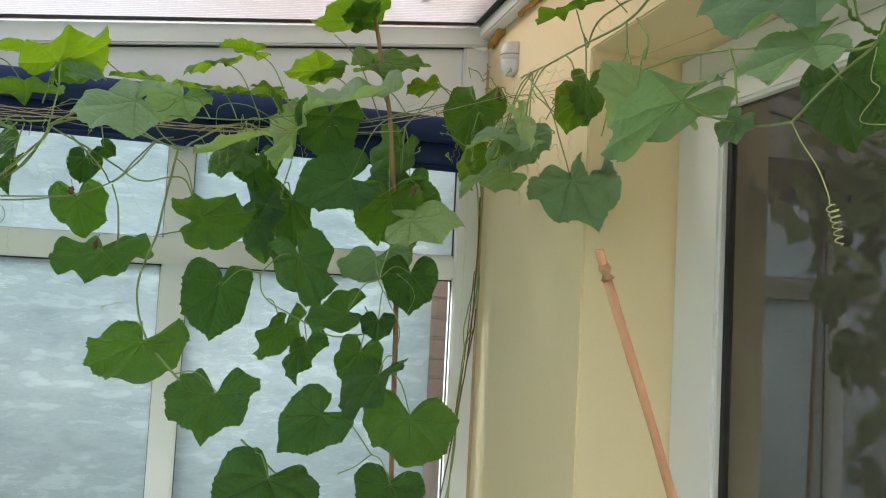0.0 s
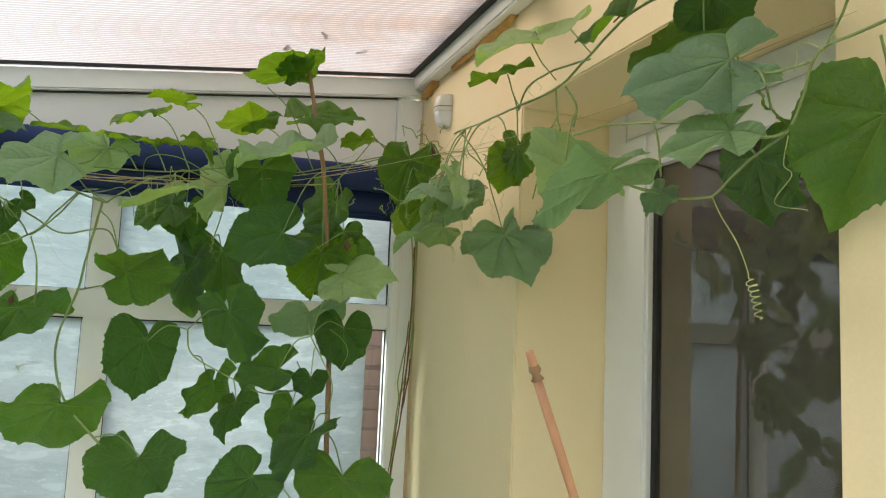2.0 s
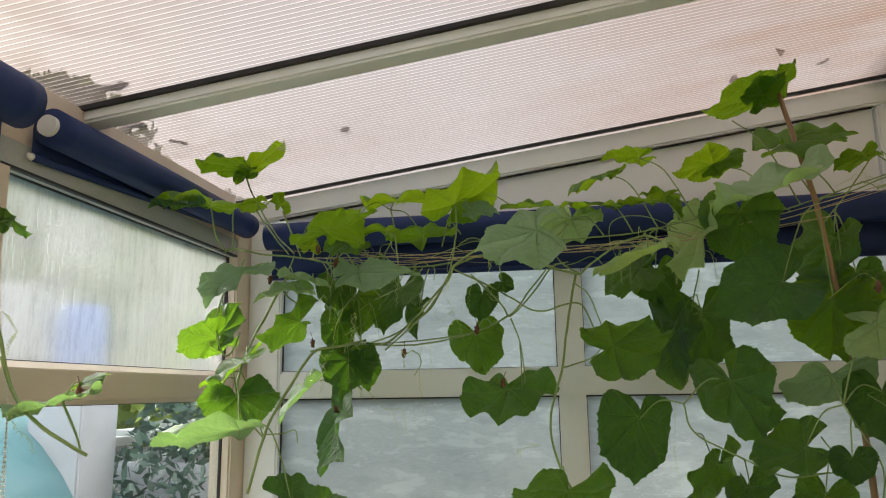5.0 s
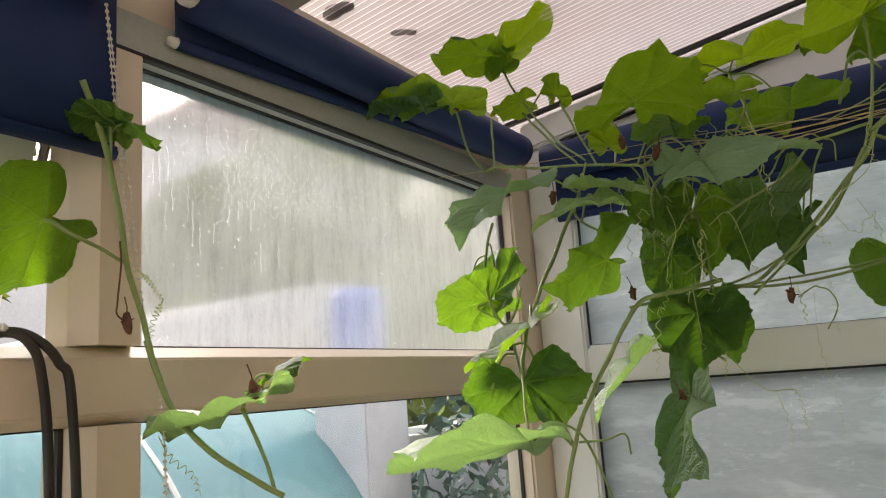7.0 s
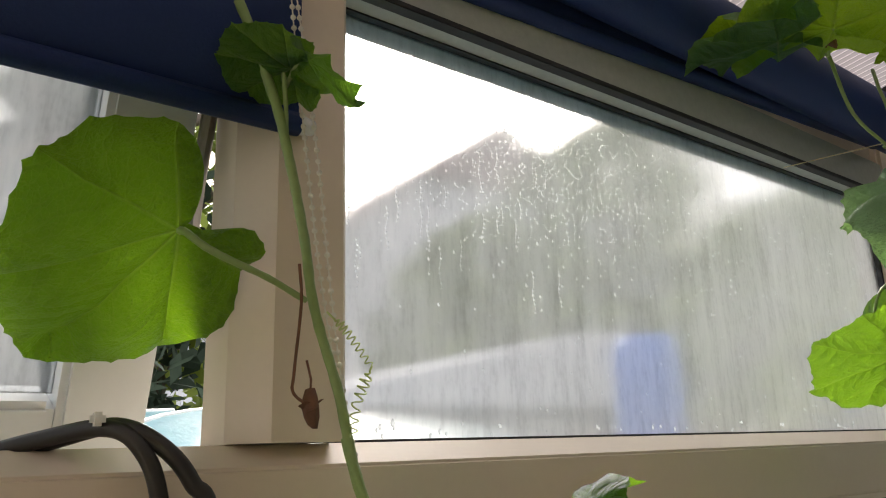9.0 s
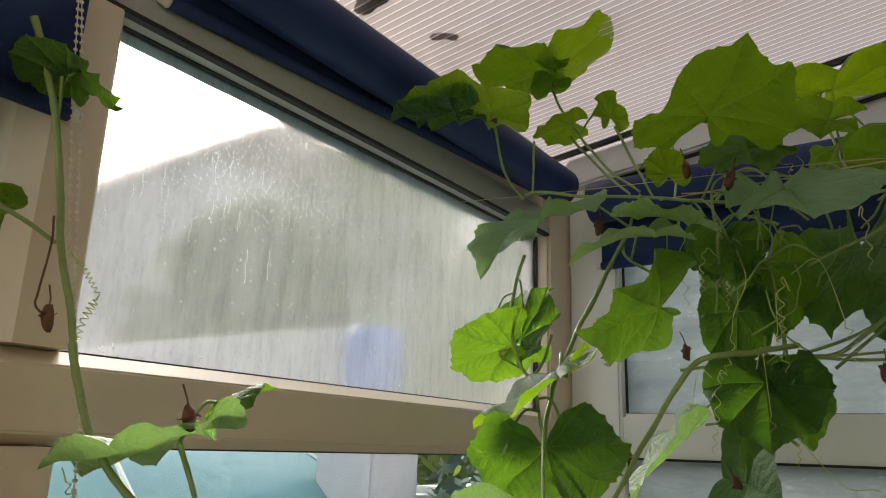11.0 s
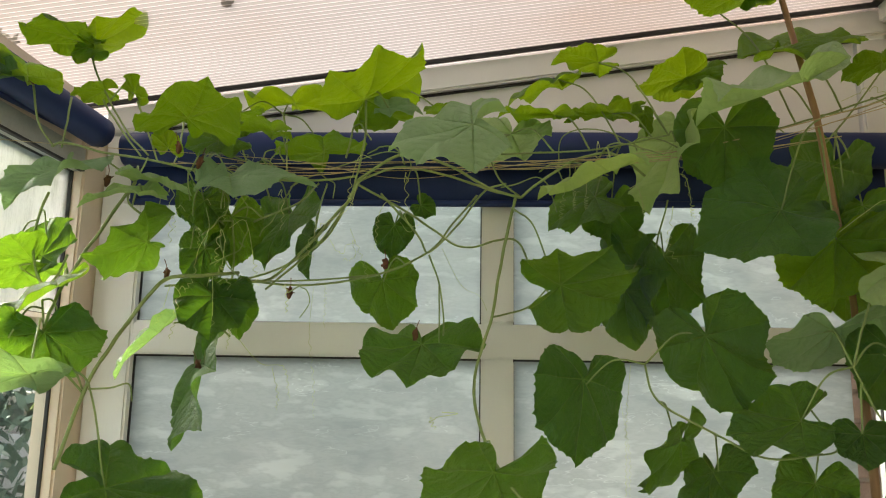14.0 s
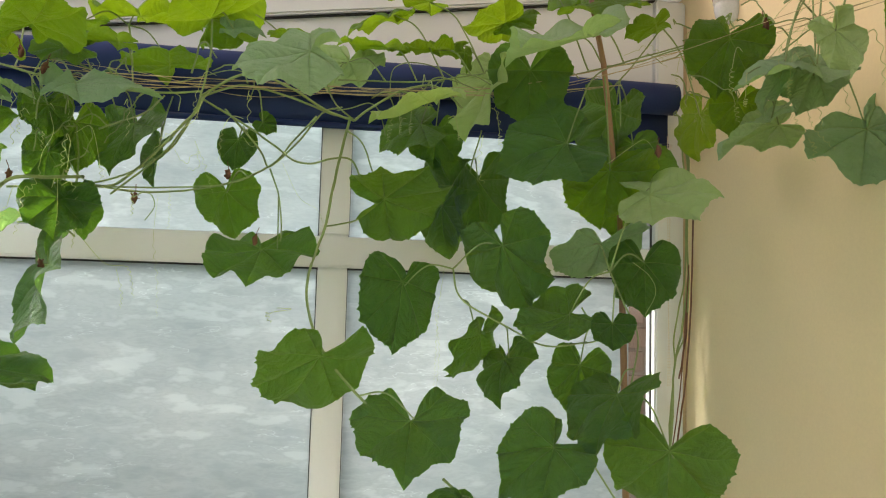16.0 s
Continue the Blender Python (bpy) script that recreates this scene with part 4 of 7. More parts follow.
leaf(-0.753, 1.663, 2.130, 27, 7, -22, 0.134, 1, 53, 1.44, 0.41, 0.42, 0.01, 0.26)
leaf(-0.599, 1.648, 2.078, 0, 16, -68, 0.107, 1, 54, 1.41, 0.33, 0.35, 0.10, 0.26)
leaf(-0.888, 1.813, 1.985, 156, 30, 86, 0.116, 0, 55, 1.38, 0.38, 0.38, -0.13, 0.10)
leaf(-0.891, 1.850, 1.999, -72, -26, 159, 0.100, 0, 56, 1.35, 0.40, 0.40, 0.11, 0.18)
leaf(-0.636, 1.761, 2.014, 143, 36, 122, 0.124, 0, 57, 1.39, 0.35, 0.34, -0.15, 0.16)
leaf(-0.714, 1.588, 1.832, 139, -3, 19, 0.130, 0, 58, 1.37, 0.41, 0.41, 0.00, 0.18)
leaf(-0.636, 1.432, 1.764, 5, -10, -67, 0.179, 1, 60, 2.01, 0.13, 0.12, -0.07, 0.14)
leaf(-0.711, 1.620, 1.913, 31, 8, -61, 0.125, 2, 61, 1.42, 0.37, 0.37, -0.02, 0.08)
leaf(-0.638, 1.853, 1.848, 43, 7, -67, 0.122, 1, 62, 1.44, 0.39, 0.36, 0.10, 0.16)
leaf(-0.526, 1.835, 1.920, 63, -0, 14, 0.102, 0, 63, 1.49, 0.41, 0.40, -0.04, 0.07)
leaf(-0.416, 1.953, 2.113, 61, 8, -38, 0.139, 0, 64, 1.25, 0.38, 0.38, -0.03, 0.17)
leaf(-0.577, 1.853, 2.125, 76, 5, 4, 0.072, 0, 65, 1.28, 0.42, 0.41, -0.04, 0.08)
leaf(-0.194, 2.004, 2.100, 85, 6, -8, 0.079, 0, 66, 1.19, 0.42, 0.40, -0.14, 0.06)
leaf(-0.019, 1.570, 2.179, 11, 49, -87, 0.154, 1, 67, 1.36, 0.34, 0.30, -0.14, 0.10)
leaf(0.059, 1.907, 2.278, 55, 16, -21, 0.118, 1, 68, 1.46, 0.42, 0.39, 0.05, 0.11)
leaf(0.233, 1.719, 2.144, 9, 18, -111, 0.154, 1, 69, 1.39, 0.32, 0.31, 0.03, 0.21)
leaf(0.242, 1.897, 2.433, -7, -0, -102, 0.103, 2, 70, 1.42, 0.36, 0.38, 0.09, 0.11)
leaf(0.157, 1.898, 2.395, 9, 20, -102, 0.121, 2, 71, 1.46, 0.37, 0.38, -0.07, 0.22)
leaf(0.435, 1.940, 2.416, 164, 15, 80, 0.109, 2, 72, 1.35, 0.42, 0.42, -0.14, 0.22)
leaf(0.516, 1.729, 2.515, 166, 8, 81, 0.142, 2, 73, 1.36, 0.40, 0.39, -0.08, 0.13)
leaf(0.538, 1.604, 2.267, 4, 21, -116, 0.193, 1, 74, 1.45, 0.25, 0.27, 0.08, 0.12)
leaf(-0.522, 1.904, 2.325, 4, 7, -126, 0.082, 2, 75, 1.37, 0.40, 0.42, -0.03, 0.22)
leaf(0.260, 1.849, 2.301, -6, 8, -105, 0.101, 2, 76, 1.41, 0.38, 0.38, -0.06, 0.15)
leaf(-0.080, 1.854, 2.302, -4, -15, 90, 0.101, 2, 77, 1.41, 0.37, 0.39, 0.06, 0.07)
leaf(-0.125, 1.852, 2.109, 72, -57, 23, 0.038, 0, 78, 1.36, 0.42, 0.41, 0.07, 0.25)
leaf(0.312, 1.801, 2.284, 51, -27, 112, 0.049, 2, 79, 1.34, 0.41, 0.42, -0.12, 0.25)
leaf(-0.269, 1.904, 2.337, -15, -15, 96, 0.139, 2, 80, 1.39, 0.37, 0.32, -0.08, 0.24)
leaf(0.755, 0.174, 2.158, -53, 4, 159, 0.106, 0, 81, 1.30, 0.39, 0.43, -0.02, 0.09)
leaf(0.785, 0.130, 2.150, -18, -57, 31, 0.038, 1, 82, 1.30, 0.40, 0.41, -0.12, 0.18)
leaf(0.963, 0.312, 2.089, 72, 23, -54, 0.147, 0, 83, 1.24, 0.39, 0.37, -0.02, 0.15)
leaf(0.573, 1.775, 2.409, -14, -32, 89, 0.165, 2, 84, 1.35, 0.42, 0.44, 0.04, 0.08)
leaf(0.717, 1.701, 2.344, 15, -5, -119, 0.075, 2, 85, 1.41, 0.41, 0.40, -0.10, 0.12)
leaf(-0.182, 1.750, 2.276, -5, -38, 99, 0.069, 1, 86, 1.42, 0.39, 0.41, 0.06, 0.24)
leaf(0.308, 1.900, 2.329, -5, -2, -103, 0.075, 2, 87, 1.41, 0.41, 0.41, -0.12, 0.13)
leaf(0.144, 1.851, 2.298, -8, 13, -97, 0.120, 2, 88, 1.42, 0.36, 0.38, -0.05, 0.13)
leaf(-0.900, 1.239, 1.829, 10, -9, -22, 0.120, 1, 89, 1.43, 0.29, 0.30, -0.04, 0.04)
leaf(-0.880, 1.267, 1.859, -34, -7, 143, 0.051, 2, 90, 1.43, 0.38, 0.36, -0.10, 0.16)
leaf(-1.006, 1.061, 2.039, 143, 13, 113, 0.148, 2, 91, 1.30, 0.00, 0.32, -0.06, 0.05)
leaf(-0.963, 1.115, 2.150, -171, 24, 145, 0.058, 0, 92, 1.36, 0.20, 0.20, -0.10, 0.05)
leaf(-0.945, 1.119, 2.149, 152, 18, -5, 0.050, 0, 93, 1.36, 0.42, 0.29, 0.10, 0.13)
leaf(-0.418, 1.800, 2.247, -7, 7, -76, 0.090, 2, 94, 1.41, 0.37, 0.41, -0.01, 0.17)
leaf(-0.508, 1.751, 2.209, 12, 55, -63, 0.066, 0, 95, 1.31, 0.40, 0.41, 0.05, 0.22)
leaf(-0.627, 1.798, 2.211, -39, 5, 4, 0.053, 2, 96, 1.24, 0.41, 0.42, -0.06, 0.18)
leaf(0.674, -0.039, 2.049, 29, 25, -148, 0.075, 1, 98, 1.41, 0.35, 0.29, -0.06, 0.17)
leaf(0.712, 0.012, 2.030, 26, 38, -142, 0.038, 0, 99, 1.34, 0.35, 0.38, -0.05, 0.07)
leaf(0.886, 0.470, 2.191, 9, 50, -128, 0.152, 1, 100, 1.34, 0.31, 0.37, -0.12, 0.13)
leaf(0.855, 0.437, 2.084, 22, 44, -114, 0.091, 1, 101, 1.31, 0.39, 0.41, 0.00, 0.07)
leaf(0.880, 1.003, 2.420, 32, 3, -68, 0.160, 1, 102, 1.53, 0.43, 0.39, -0.12, 0.07)
leaf(0.894, 0.613, 2.403, 14, 9, -128, 0.117, 2, 103, 1.45, 0.33, 0.34, 0.11, 0.21)
leaf(-0.524, 1.454, 1.609, 11, -26, 119, 0.147, 0, 104, 1.32, 0.40, 0.34, 0.11, 0.08)
leaf(-0.570, 1.920, 2.079, 87, 15, -49, 0.108, 0, 105, 1.52, 0.40, 0.47, 0.11, 0.13)
leaf(-0.375, 2.020, 2.069, 75, 20, -59, 0.094, 0, 106, 1.48, 0.49, 0.35, 0.10, 0.22)
leaf(-0.880, 1.627, 2.300, -1, 4, -64, 0.100, 0, 107, 1.36, 0.44, 0.50, 0.03, 0.16)
leaf(0.900, 0.463, 2.167, 44, 1, 23, 0.044, 1, 108, 1.33, 0.47, 0.48, -0.05, 0.13)
leaf(0.960, 0.608, 2.296, 24, 44, -116, 0.130, 2, 109, 1.37, 0.42, 0.43, -0.12, 0.17)
leaf(0.960, 0.592, 2.350, 92, -41, -60, 0.084, 0, 110, 1.53, 0.41, 0.47, -0.08, 0.16)
leaf(0.850, 0.442, 2.417, -2, 7, -128, 0.107, 2, 111, 1.51, 0.38, 0.49, -0.02, 0.15)
leaf(0.860, 1.091, 2.365, 5, 28, -146, 0.102, 2, 112, 1.42, 0.45, 0.44, 0.04, 0.23)
leaf(0.900, 0.712, 2.378, 31, 38, -133, 0.123, 2, 113, 1.31, 0.48, 0.46, -0.15, 0.17)
leaf(0.920, 1.152, 2.230, 94, 12, -73, 0.084, 2, 114, 1.36, 0.36, 0.45, -0.08, 0.19)
leaf(0.930, 0.670, 2.056, 64, 28, -90, 0.048, 1, 115, 1.52, 0.38, 0.37, -0.12, 0.21)
leaf(1.000, 0.543, 2.092, 98, 6, -87, 0.107, 0, 116, 1.51, 0.44, 0.46, -0.15, 0.19)
leaf(0.682, 1.740, 2.086, 60, -11, -26, 0.079, 0, 117, 1.36, 0.37, 0.41, -0.11, 0.15)
leaf(0.660, 1.750, 2.032, 92, 13, -45, 0.160, 0, 118, 1.48, 0.38, 0.36, -0.05, 0.21)
leaf(0.230, 1.900, 2.140, 26, 45, -75, 0.114, 0, 119, 1.53, 0.38, 0.47, -0.00, 0.25)
leaf(0.271, 1.950, 2.134, 70, 2, -7, 0.102, 0, 120, 1.43, 0.38, 0.49, 0.02, 0.18)
leaf(0.307, 1.900, 1.998, 90, 11, -66, 0.156, 0, 121, 1.32, 0.44, 0.41, 0.10, 0.18)
leaf(0.377, 1.950, 2.025, 99, 2, -50, 0.153, 0, 122, 1.43, 0.44, 0.40, 0.10, 0.20)
leaf(0.285, 1.900, 1.951, 93, 5, -51, 0.129, 0, 123, 1.31, 0.36, 0.41, -0.12, 0.23)
leaf(0.664, 1.800, 2.177, 75, 26, -67, 0.135, 0, 124, 1.54, 0.43, 0.38, 0.11, 0.15)
leaf(0.897, 1.850, 2.197, 82, 18, -80, 0.114, 2, 125, 1.53, 0.38, 0.47, -0.07, 0.21)
leaf(0.813, 1.250, 2.171, 61, -3, 86, 0.082, 1, 126, 1.44, 0.44, 0.42, 0.02, 0.16)
leaf(0.880, 0.395, 2.103, 49, 6, 25, 0.030, 0, 127, 1.31, 0.44, 0.43, -0.12, 0.09)
leaf(-0.596, 2.000, 1.789, 73, 3, -62, 0.195, 0, 128, 1.54, 0.39, 0.43, -0.11, 0.08)
leaf(0.518, 1.725, 2.514, -150, -0, -111, 0.109, 2, 130, 1.35, 0.40, 0.39, -0.08, 0.13)
leaf(0.435, 1.939, 2.416, -30, -42, 96, 0.092, 2, 131, 1.35, 0.42, 0.42, -0.14, 0.22)
# ---- the vine's stems and leaf stalks ----
vine_stem("stem", 0.0030, (-0.247, 1.800, 2.144), (-0.176, 1.780, 2.186), (-0.123, 1.780, 2.189), (-0.061, 1.790, 2.172), (-0.009, 1.800, 2.142), (0.043, 1.810, 2.123), (0.072, 1.810, 2.114))
vine_stem("stem", 0.0025, (-0.250, 1.820, 2.147), (-0.183, 1.800, 2.170), (-0.135, 1.800, 2.171), (-0.062, 1.810, 2.156), (0.012, 1.820, 2.134), (0.064, 1.820, 2.120))
vine_stem("stem", 0.0027, (0.072, 1.810, 2.114), (0.105, 1.800, 2.141), (0.168, 1.800, 2.182), (0.230, 1.800, 2.204), (0.268, 1.790, 2.187), (0.307, 1.790, 2.153))
vine_stem("stem", 0.0032, (0.064, 1.810, 2.122), (0.049, 1.850, 2.059), (0.034, 1.870, 1.979), (0.019, 1.880, 1.890), (-0.010, 1.860, 1.787), (-0.010, 1.820, 1.713), (0.024, 1.740, 1.623), (0.088, 1.720, 1.547), (0.116, 1.700, 1.519))
vine_stem("stem", 0.0030, (0.272, 1.700, 1.375), (0.313, 1.680, 1.341), (0.362, 1.660, 1.298), (0.419, 1.660, 1.248))
vine_stem("stem", 0.0033, (-0.239, 1.800, 2.150), (-0.265, 1.820, 2.111), (-0.315, 1.860, 2.068), (-0.373, 1.900, 2.020), (-0.448, 1.950, 1.972), (-0.508, 1.920, 1.960))
vine_stem("stem", 0.0024, (-0.252, 1.830, 2.147), (-0.164, 1.880, 2.106), (-0.100, 1.930, 2.073), (-0.061, 1.950, 2.048), (-0.021, 1.950, 2.042), (0.030, 1.950, 2.057), (0.077, 1.970, 2.057), (0.111, 1.980, 1.989), (0.162, 2.000, 1.933), (0.201, 2.000, 1.888))
vine_stem("stem", 0.0023, (-0.207, 1.860, 2.135), (-0.133, 1.920, 2.059), (-0.113, 1.960, 2.032), (-0.049, 1.940, 2.092), (0.002, 1.900, 2.149), (0.045, 1.860, 2.156))
vine_stem("stem", 0.0025, (-0.655, 1.900, 1.947), (-0.588, 1.930, 1.956), (-0.489, 1.950, 1.964), (-0.405, 2.000, 1.963), (-0.297, 2.030, 1.979), (-0.194, 2.030, 2.006), (-0.114, 2.000, 2.043), (-0.063, 1.980, 2.099), (-0.012, 1.950, 2.155))
vine_stem("stem", 0.0023, (-0.498, 1.940, 1.968), (-0.426, 1.930, 1.990), (-0.365, 1.920, 2.023), (-0.315, 1.900, 2.060), (-0.263, 1.850, 2.133))
vine_stem("petiole", 0.0021, (-0.113, 1.960, 2.026), (-0.101, 1.950, 1.996), (-0.085, 1.920, 1.946), (-0.075, 1.870, 1.866), (-0.075, 1.860, 1.850))
vine_stem("petiole", 0.0021, (0.022, 1.880, 1.890), (0.050, 1.920, 1.899), (0.102, 1.950, 1.921), (0.139, 1.970, 1.962))
vine_stem("petiole", 0.0019, (0.072, 1.810, 2.116), (0.032, 1.760, 2.136), (0.011, 1.680, 2.158), (0.001, 1.620, 2.180))
vine_stem("stem", 0.0037, (-0.485, 1.850, 1.969), (-0.539, 1.740, 1.946), (-0.580, 1.720, 1.935), (-0.609, 1.700, 1.887), (-0.654, 1.690, 1.812), (-0.689, 1.680, 1.733), (-0.715, 1.660, 1.606))
vine_stem("petiole", 0.0021, (-0.689, 1.680, 1.733), (-0.721, 1.660, 1.774), (-0.756, 1.630, 1.818), (-0.750, 1.560, 1.839))
vine_stem("petiole", 0.0021, (-0.723, 1.600, 1.833), (-0.694, 1.650, 1.774), (-0.691, 1.680, 1.740))
vine_stem("petiole", 0.0018, (-0.680, 1.680, 1.740), (-0.636, 1.670, 1.743), (-0.609, 1.680, 1.750), (-0.611, 1.700, 1.720))
vine_stem("stem", 0.0025, (-0.860, 1.790, 2.211), (-0.835, 1.790, 2.219), (-0.763, 1.800, 2.204), (-0.697, 1.820, 2.197), (-0.632, 1.840, 2.188), (-0.536, 1.850, 2.170), (-0.446, 1.860, 2.165), (-0.339, 1.840, 2.156), (-0.250, 1.820, 2.159))
vine_stem("stem", 0.0027, (-0.837, 1.760, 2.109), (-0.863, 1.780, 2.070), (-0.881, 1.800, 2.025), (-0.872, 1.800, 1.966), (-0.851, 1.800, 1.935), (-0.836, 1.820, 1.958), (-0.827, 1.830, 1.999))
vine_stem("petiole", 0.0019, (-0.881, 1.800, 1.976), (-0.897, 1.790, 1.967), (-0.868, 1.800, 1.947))
vine_stem("petiole", 0.0023, (-0.880, 1.740, 2.319), (-0.872, 1.760, 2.249), (-0.855, 1.790, 2.210))
vine_stem("petiole", 0.0023, (-0.894, 1.900, 2.358), (-0.870, 1.850, 2.281), (-0.839, 1.790, 2.209))
vine_stem("petiole", 0.0024, (-0.858, 1.900, 2.448), (-0.834, 1.900, 2.393), (-0.748, 1.860, 2.272), (-0.680, 1.830, 2.205))
vine_stem("petiole", 0.0024, (-0.824, 1.900, 2.351), (-0.763, 1.870, 2.275), (-0.696, 1.830, 2.204))
vine_stem("petiole", 0.0024, (-0.729, 1.860, 2.333), (-0.694, 1.850, 2.260), (-0.661, 1.830, 2.193))
vine_stem("petiole", 0.0023, (-0.672, 1.970, 2.337), (-0.653, 1.920, 2.258), (-0.635, 1.850, 2.192))
vine_stem("petiole", 0.0023, (-0.454, 2.000, 2.356), (-0.430, 1.950, 2.275), (-0.401, 1.860, 2.172))
vine_stem("petiole", 0.0025, (-0.232, 1.790, 2.314), (-0.234, 1.800, 2.244), (-0.242, 1.800, 2.177), (-0.250, 1.800, 2.144))
vine_stem("petiole", 0.0023, (-0.627, 1.750, 2.051), (-0.684, 1.770, 2.095), (-0.687, 1.800, 2.142), (-0.676, 1.820, 2.197))
vine_stem("stem", 0.0033, (-0.679, 1.780, 2.136), (-0.704, 1.750, 2.064), (-0.736, 1.720, 1.979), (-0.751, 1.680, 1.905), (-0.723, 1.600, 1.833))
vine_stem("petiole", 0.0019, (-0.741, 1.620, 1.887), (-0.731, 1.610, 1.852), (-0.722, 1.600, 1.835))
vine_stem("petiole", 0.0019, (-0.608, 1.850, 1.867), (-0.584, 1.880, 1.878), (-0.565, 1.900, 1.926))
vine_stem("stem", 0.0023, (-0.540, 1.900, 2.078), (-0.528, 1.880, 1.997), (-0.533, 1.860, 1.922), (-0.523, 1.860, 1.869), (-0.497, 1.860, 1.843))
vine_stem("stem", 0.0021, (-0.521, 1.900, 2.086), (-0.510, 1.890, 1.998), (-0.511, 1.870, 1.914))
vine_stem("stem", 0.0021, (-0.560, 1.880, 1.961), (-0.505, 1.950, 1.967), (-0.419, 2.000, 1.973), (-0.310, 2.020, 1.983), (-0.205, 2.050, 2.004), (-0.119, 2.030, 2.044))
vine_stem("stem", 0.0024, (-0.458, 1.950, 1.949), (-0.390, 1.930, 2.000), (-0.324, 1.900, 2.056), (-0.268, 1.840, 2.118), (-0.250, 1.820, 2.154))
vine_stem("stem", 0.0021, (-0.470, 1.880, 2.079), (-0.378, 1.870, 2.117), (-0.332, 1.850, 2.153))
vine_stem("stem", 0.0019, (-0.351, 1.920, 2.071), (-0.338, 1.900, 2.122), (-0.315, 1.850, 2.152))
vine_stem("stem", 0.0037, (-0.975, 1.080, 2.199), (-0.980, 1.103, 2.153), (-0.985, 1.124, 2.105), (-0.985, 1.135, 2.062), (-0.985, 1.144, 2.011), (-0.985, 1.158, 1.959), (-0.975, 1.167, 1.907), (-0.965, 1.178, 1.858))
vine_stem("petiole", 0.0027, (-1.005, 1.061, 2.039), (-0.992, 1.060, 2.035), (-0.980, 1.070, 2.024), (-0.975, 1.090, 2.014), (-0.982, 1.140, 1.998))
vine_stem("stem", 0.0037, (-0.980, 1.168, 1.909), (-0.960, 1.180, 1.844), (-0.940, 1.184, 1.815), (-0.910, 1.195, 1.782), (-0.870, 1.226, 1.746), (-0.850, 1.250, 1.728))
vine_stem("petiole", 0.0027, (-0.900, 1.237, 1.823), (-0.880, 1.245, 1.778), (-0.860, 1.246, 1.733))
vine_stem("petiole", 0.0018, (-0.950, 1.121, 2.151), (-0.960, 1.117, 2.149), (-0.980, 1.120, 2.145))
vine_stem("petiole", 0.0018, (-0.970, 1.113, 2.152), (-0.980, 1.120, 2.128), (-0.985, 1.124, 2.107))
vine_stem("stem", 0.0018, (0.640, -0.043, 2.074), (0.660, -0.019, 2.087), (0.700, 0.027, 2.098), (0.750, 0.102, 2.098), (0.810, 0.210, 2.121), (0.850, 0.290, 2.139), (0.860, 0.317, 2.132), (0.875, 0.344, 2.105), (0.890, 0.380, 2.075), (0.920, 0.463, 2.066), (0.945, 0.572, 2.032))
vine_stem("stem", 0.0019, (0.945, 0.572, 2.032), (0.940, 0.635, 2.038), (0.930, 0.670, 2.052), (0.920, 0.741, 2.075), (0.910, 0.794, 2.101))
vine_stem("petiole", 0.0018, (0.930, 0.283, 2.075), (0.860, 0.228, 2.095), (0.810, 0.195, 2.109))
vine_stem("petiole", 0.0016, (0.800, 0.215, 2.182), (0.820, 0.237, 2.165), (0.840, 0.268, 2.151), (0.850, 0.290, 2.139))
vine_stem("petiole", 0.0016, (0.820, 0.185, 2.171), (0.790, 0.147, 2.139), (0.755, 0.108, 2.103))
vine_stem("petiole", 0.0021, (0.860, 0.432, 2.076), (0.870, 0.386, 2.067), (0.890, 0.378, 2.076))
vine_stem("petiole", 0.0021, (0.900, 0.467, 2.178), (0.890, 0.402, 2.153), (0.860, 0.321, 2.135))
vine_stem("stem", 0.0025, (0.930, 1.562, 2.357), (0.920, 1.336, 2.332), (0.900, 1.112, 2.307), (0.900, 0.955, 2.298), (0.900, 0.835, 2.325), (0.910, 0.720, 2.363), (0.920, 0.623, 2.353), (0.920, 0.510, 2.310), (0.910, 0.479, 2.319), (0.900, 0.463, 2.354), (0.890, 0.430, 2.363), (0.870, 0.383, 2.384), (0.860, 0.360, 2.415))
vine_stem("stem", 0.0021, (0.910, 1.134, 2.305), (0.900, 1.071, 2.337), (0.900, 0.968, 2.338), (0.900, 0.835, 2.317))
vine_stem("petiole", 0.0019, (0.920, 0.617, 2.429), (0.920, 0.559, 2.356), (0.920, 0.510, 2.310))
vine_stem("petiole", 0.0019, (0.850, 0.442, 2.416), (0.870, 0.437, 2.386), (0.890, 0.432, 2.362))
vine_stem("petiole", 0.0016, (0.870, 1.004, 2.401), (0.890, 0.998, 2.363), (0.900, 0.956, 2.316))
vine_stem("petiole", 0.0016, (0.860, 1.091, 2.363), (0.890, 1.120, 2.333), (0.900, 1.106, 2.300))
vine_stem("petiole", 0.0016, (0.880, 0.870, 2.382), (0.900, 0.831, 2.326))
vine_stem("stem", 0.0019, (0.900, 0.955, 2.296), (0.900, 0.947, 2.239), (0.890, 0.917, 2.205))
vine_stem("stem", 0.0023, (0.900, 0.886, 2.205), (0.900, 0.880, 2.245), (0.900, 0.920, 2.292))
vine_stem("stem", 0.0021, (0.870, 0.701, 2.076), (0.900, 0.693, 2.061), (0.930, 0.670, 2.050))
vine_stem("stem", 0.0019, (0.920, 0.678, 2.165), (0.920, 0.664, 2.127), (0.925, 0.662, 2.076))
vine_stem("stem", 0.0019, (0.940, 0.950, 2.211), (0.945, 0.834, 2.202), (0.950, 0.719, 2.179), (0.950, 0.616, 2.152))
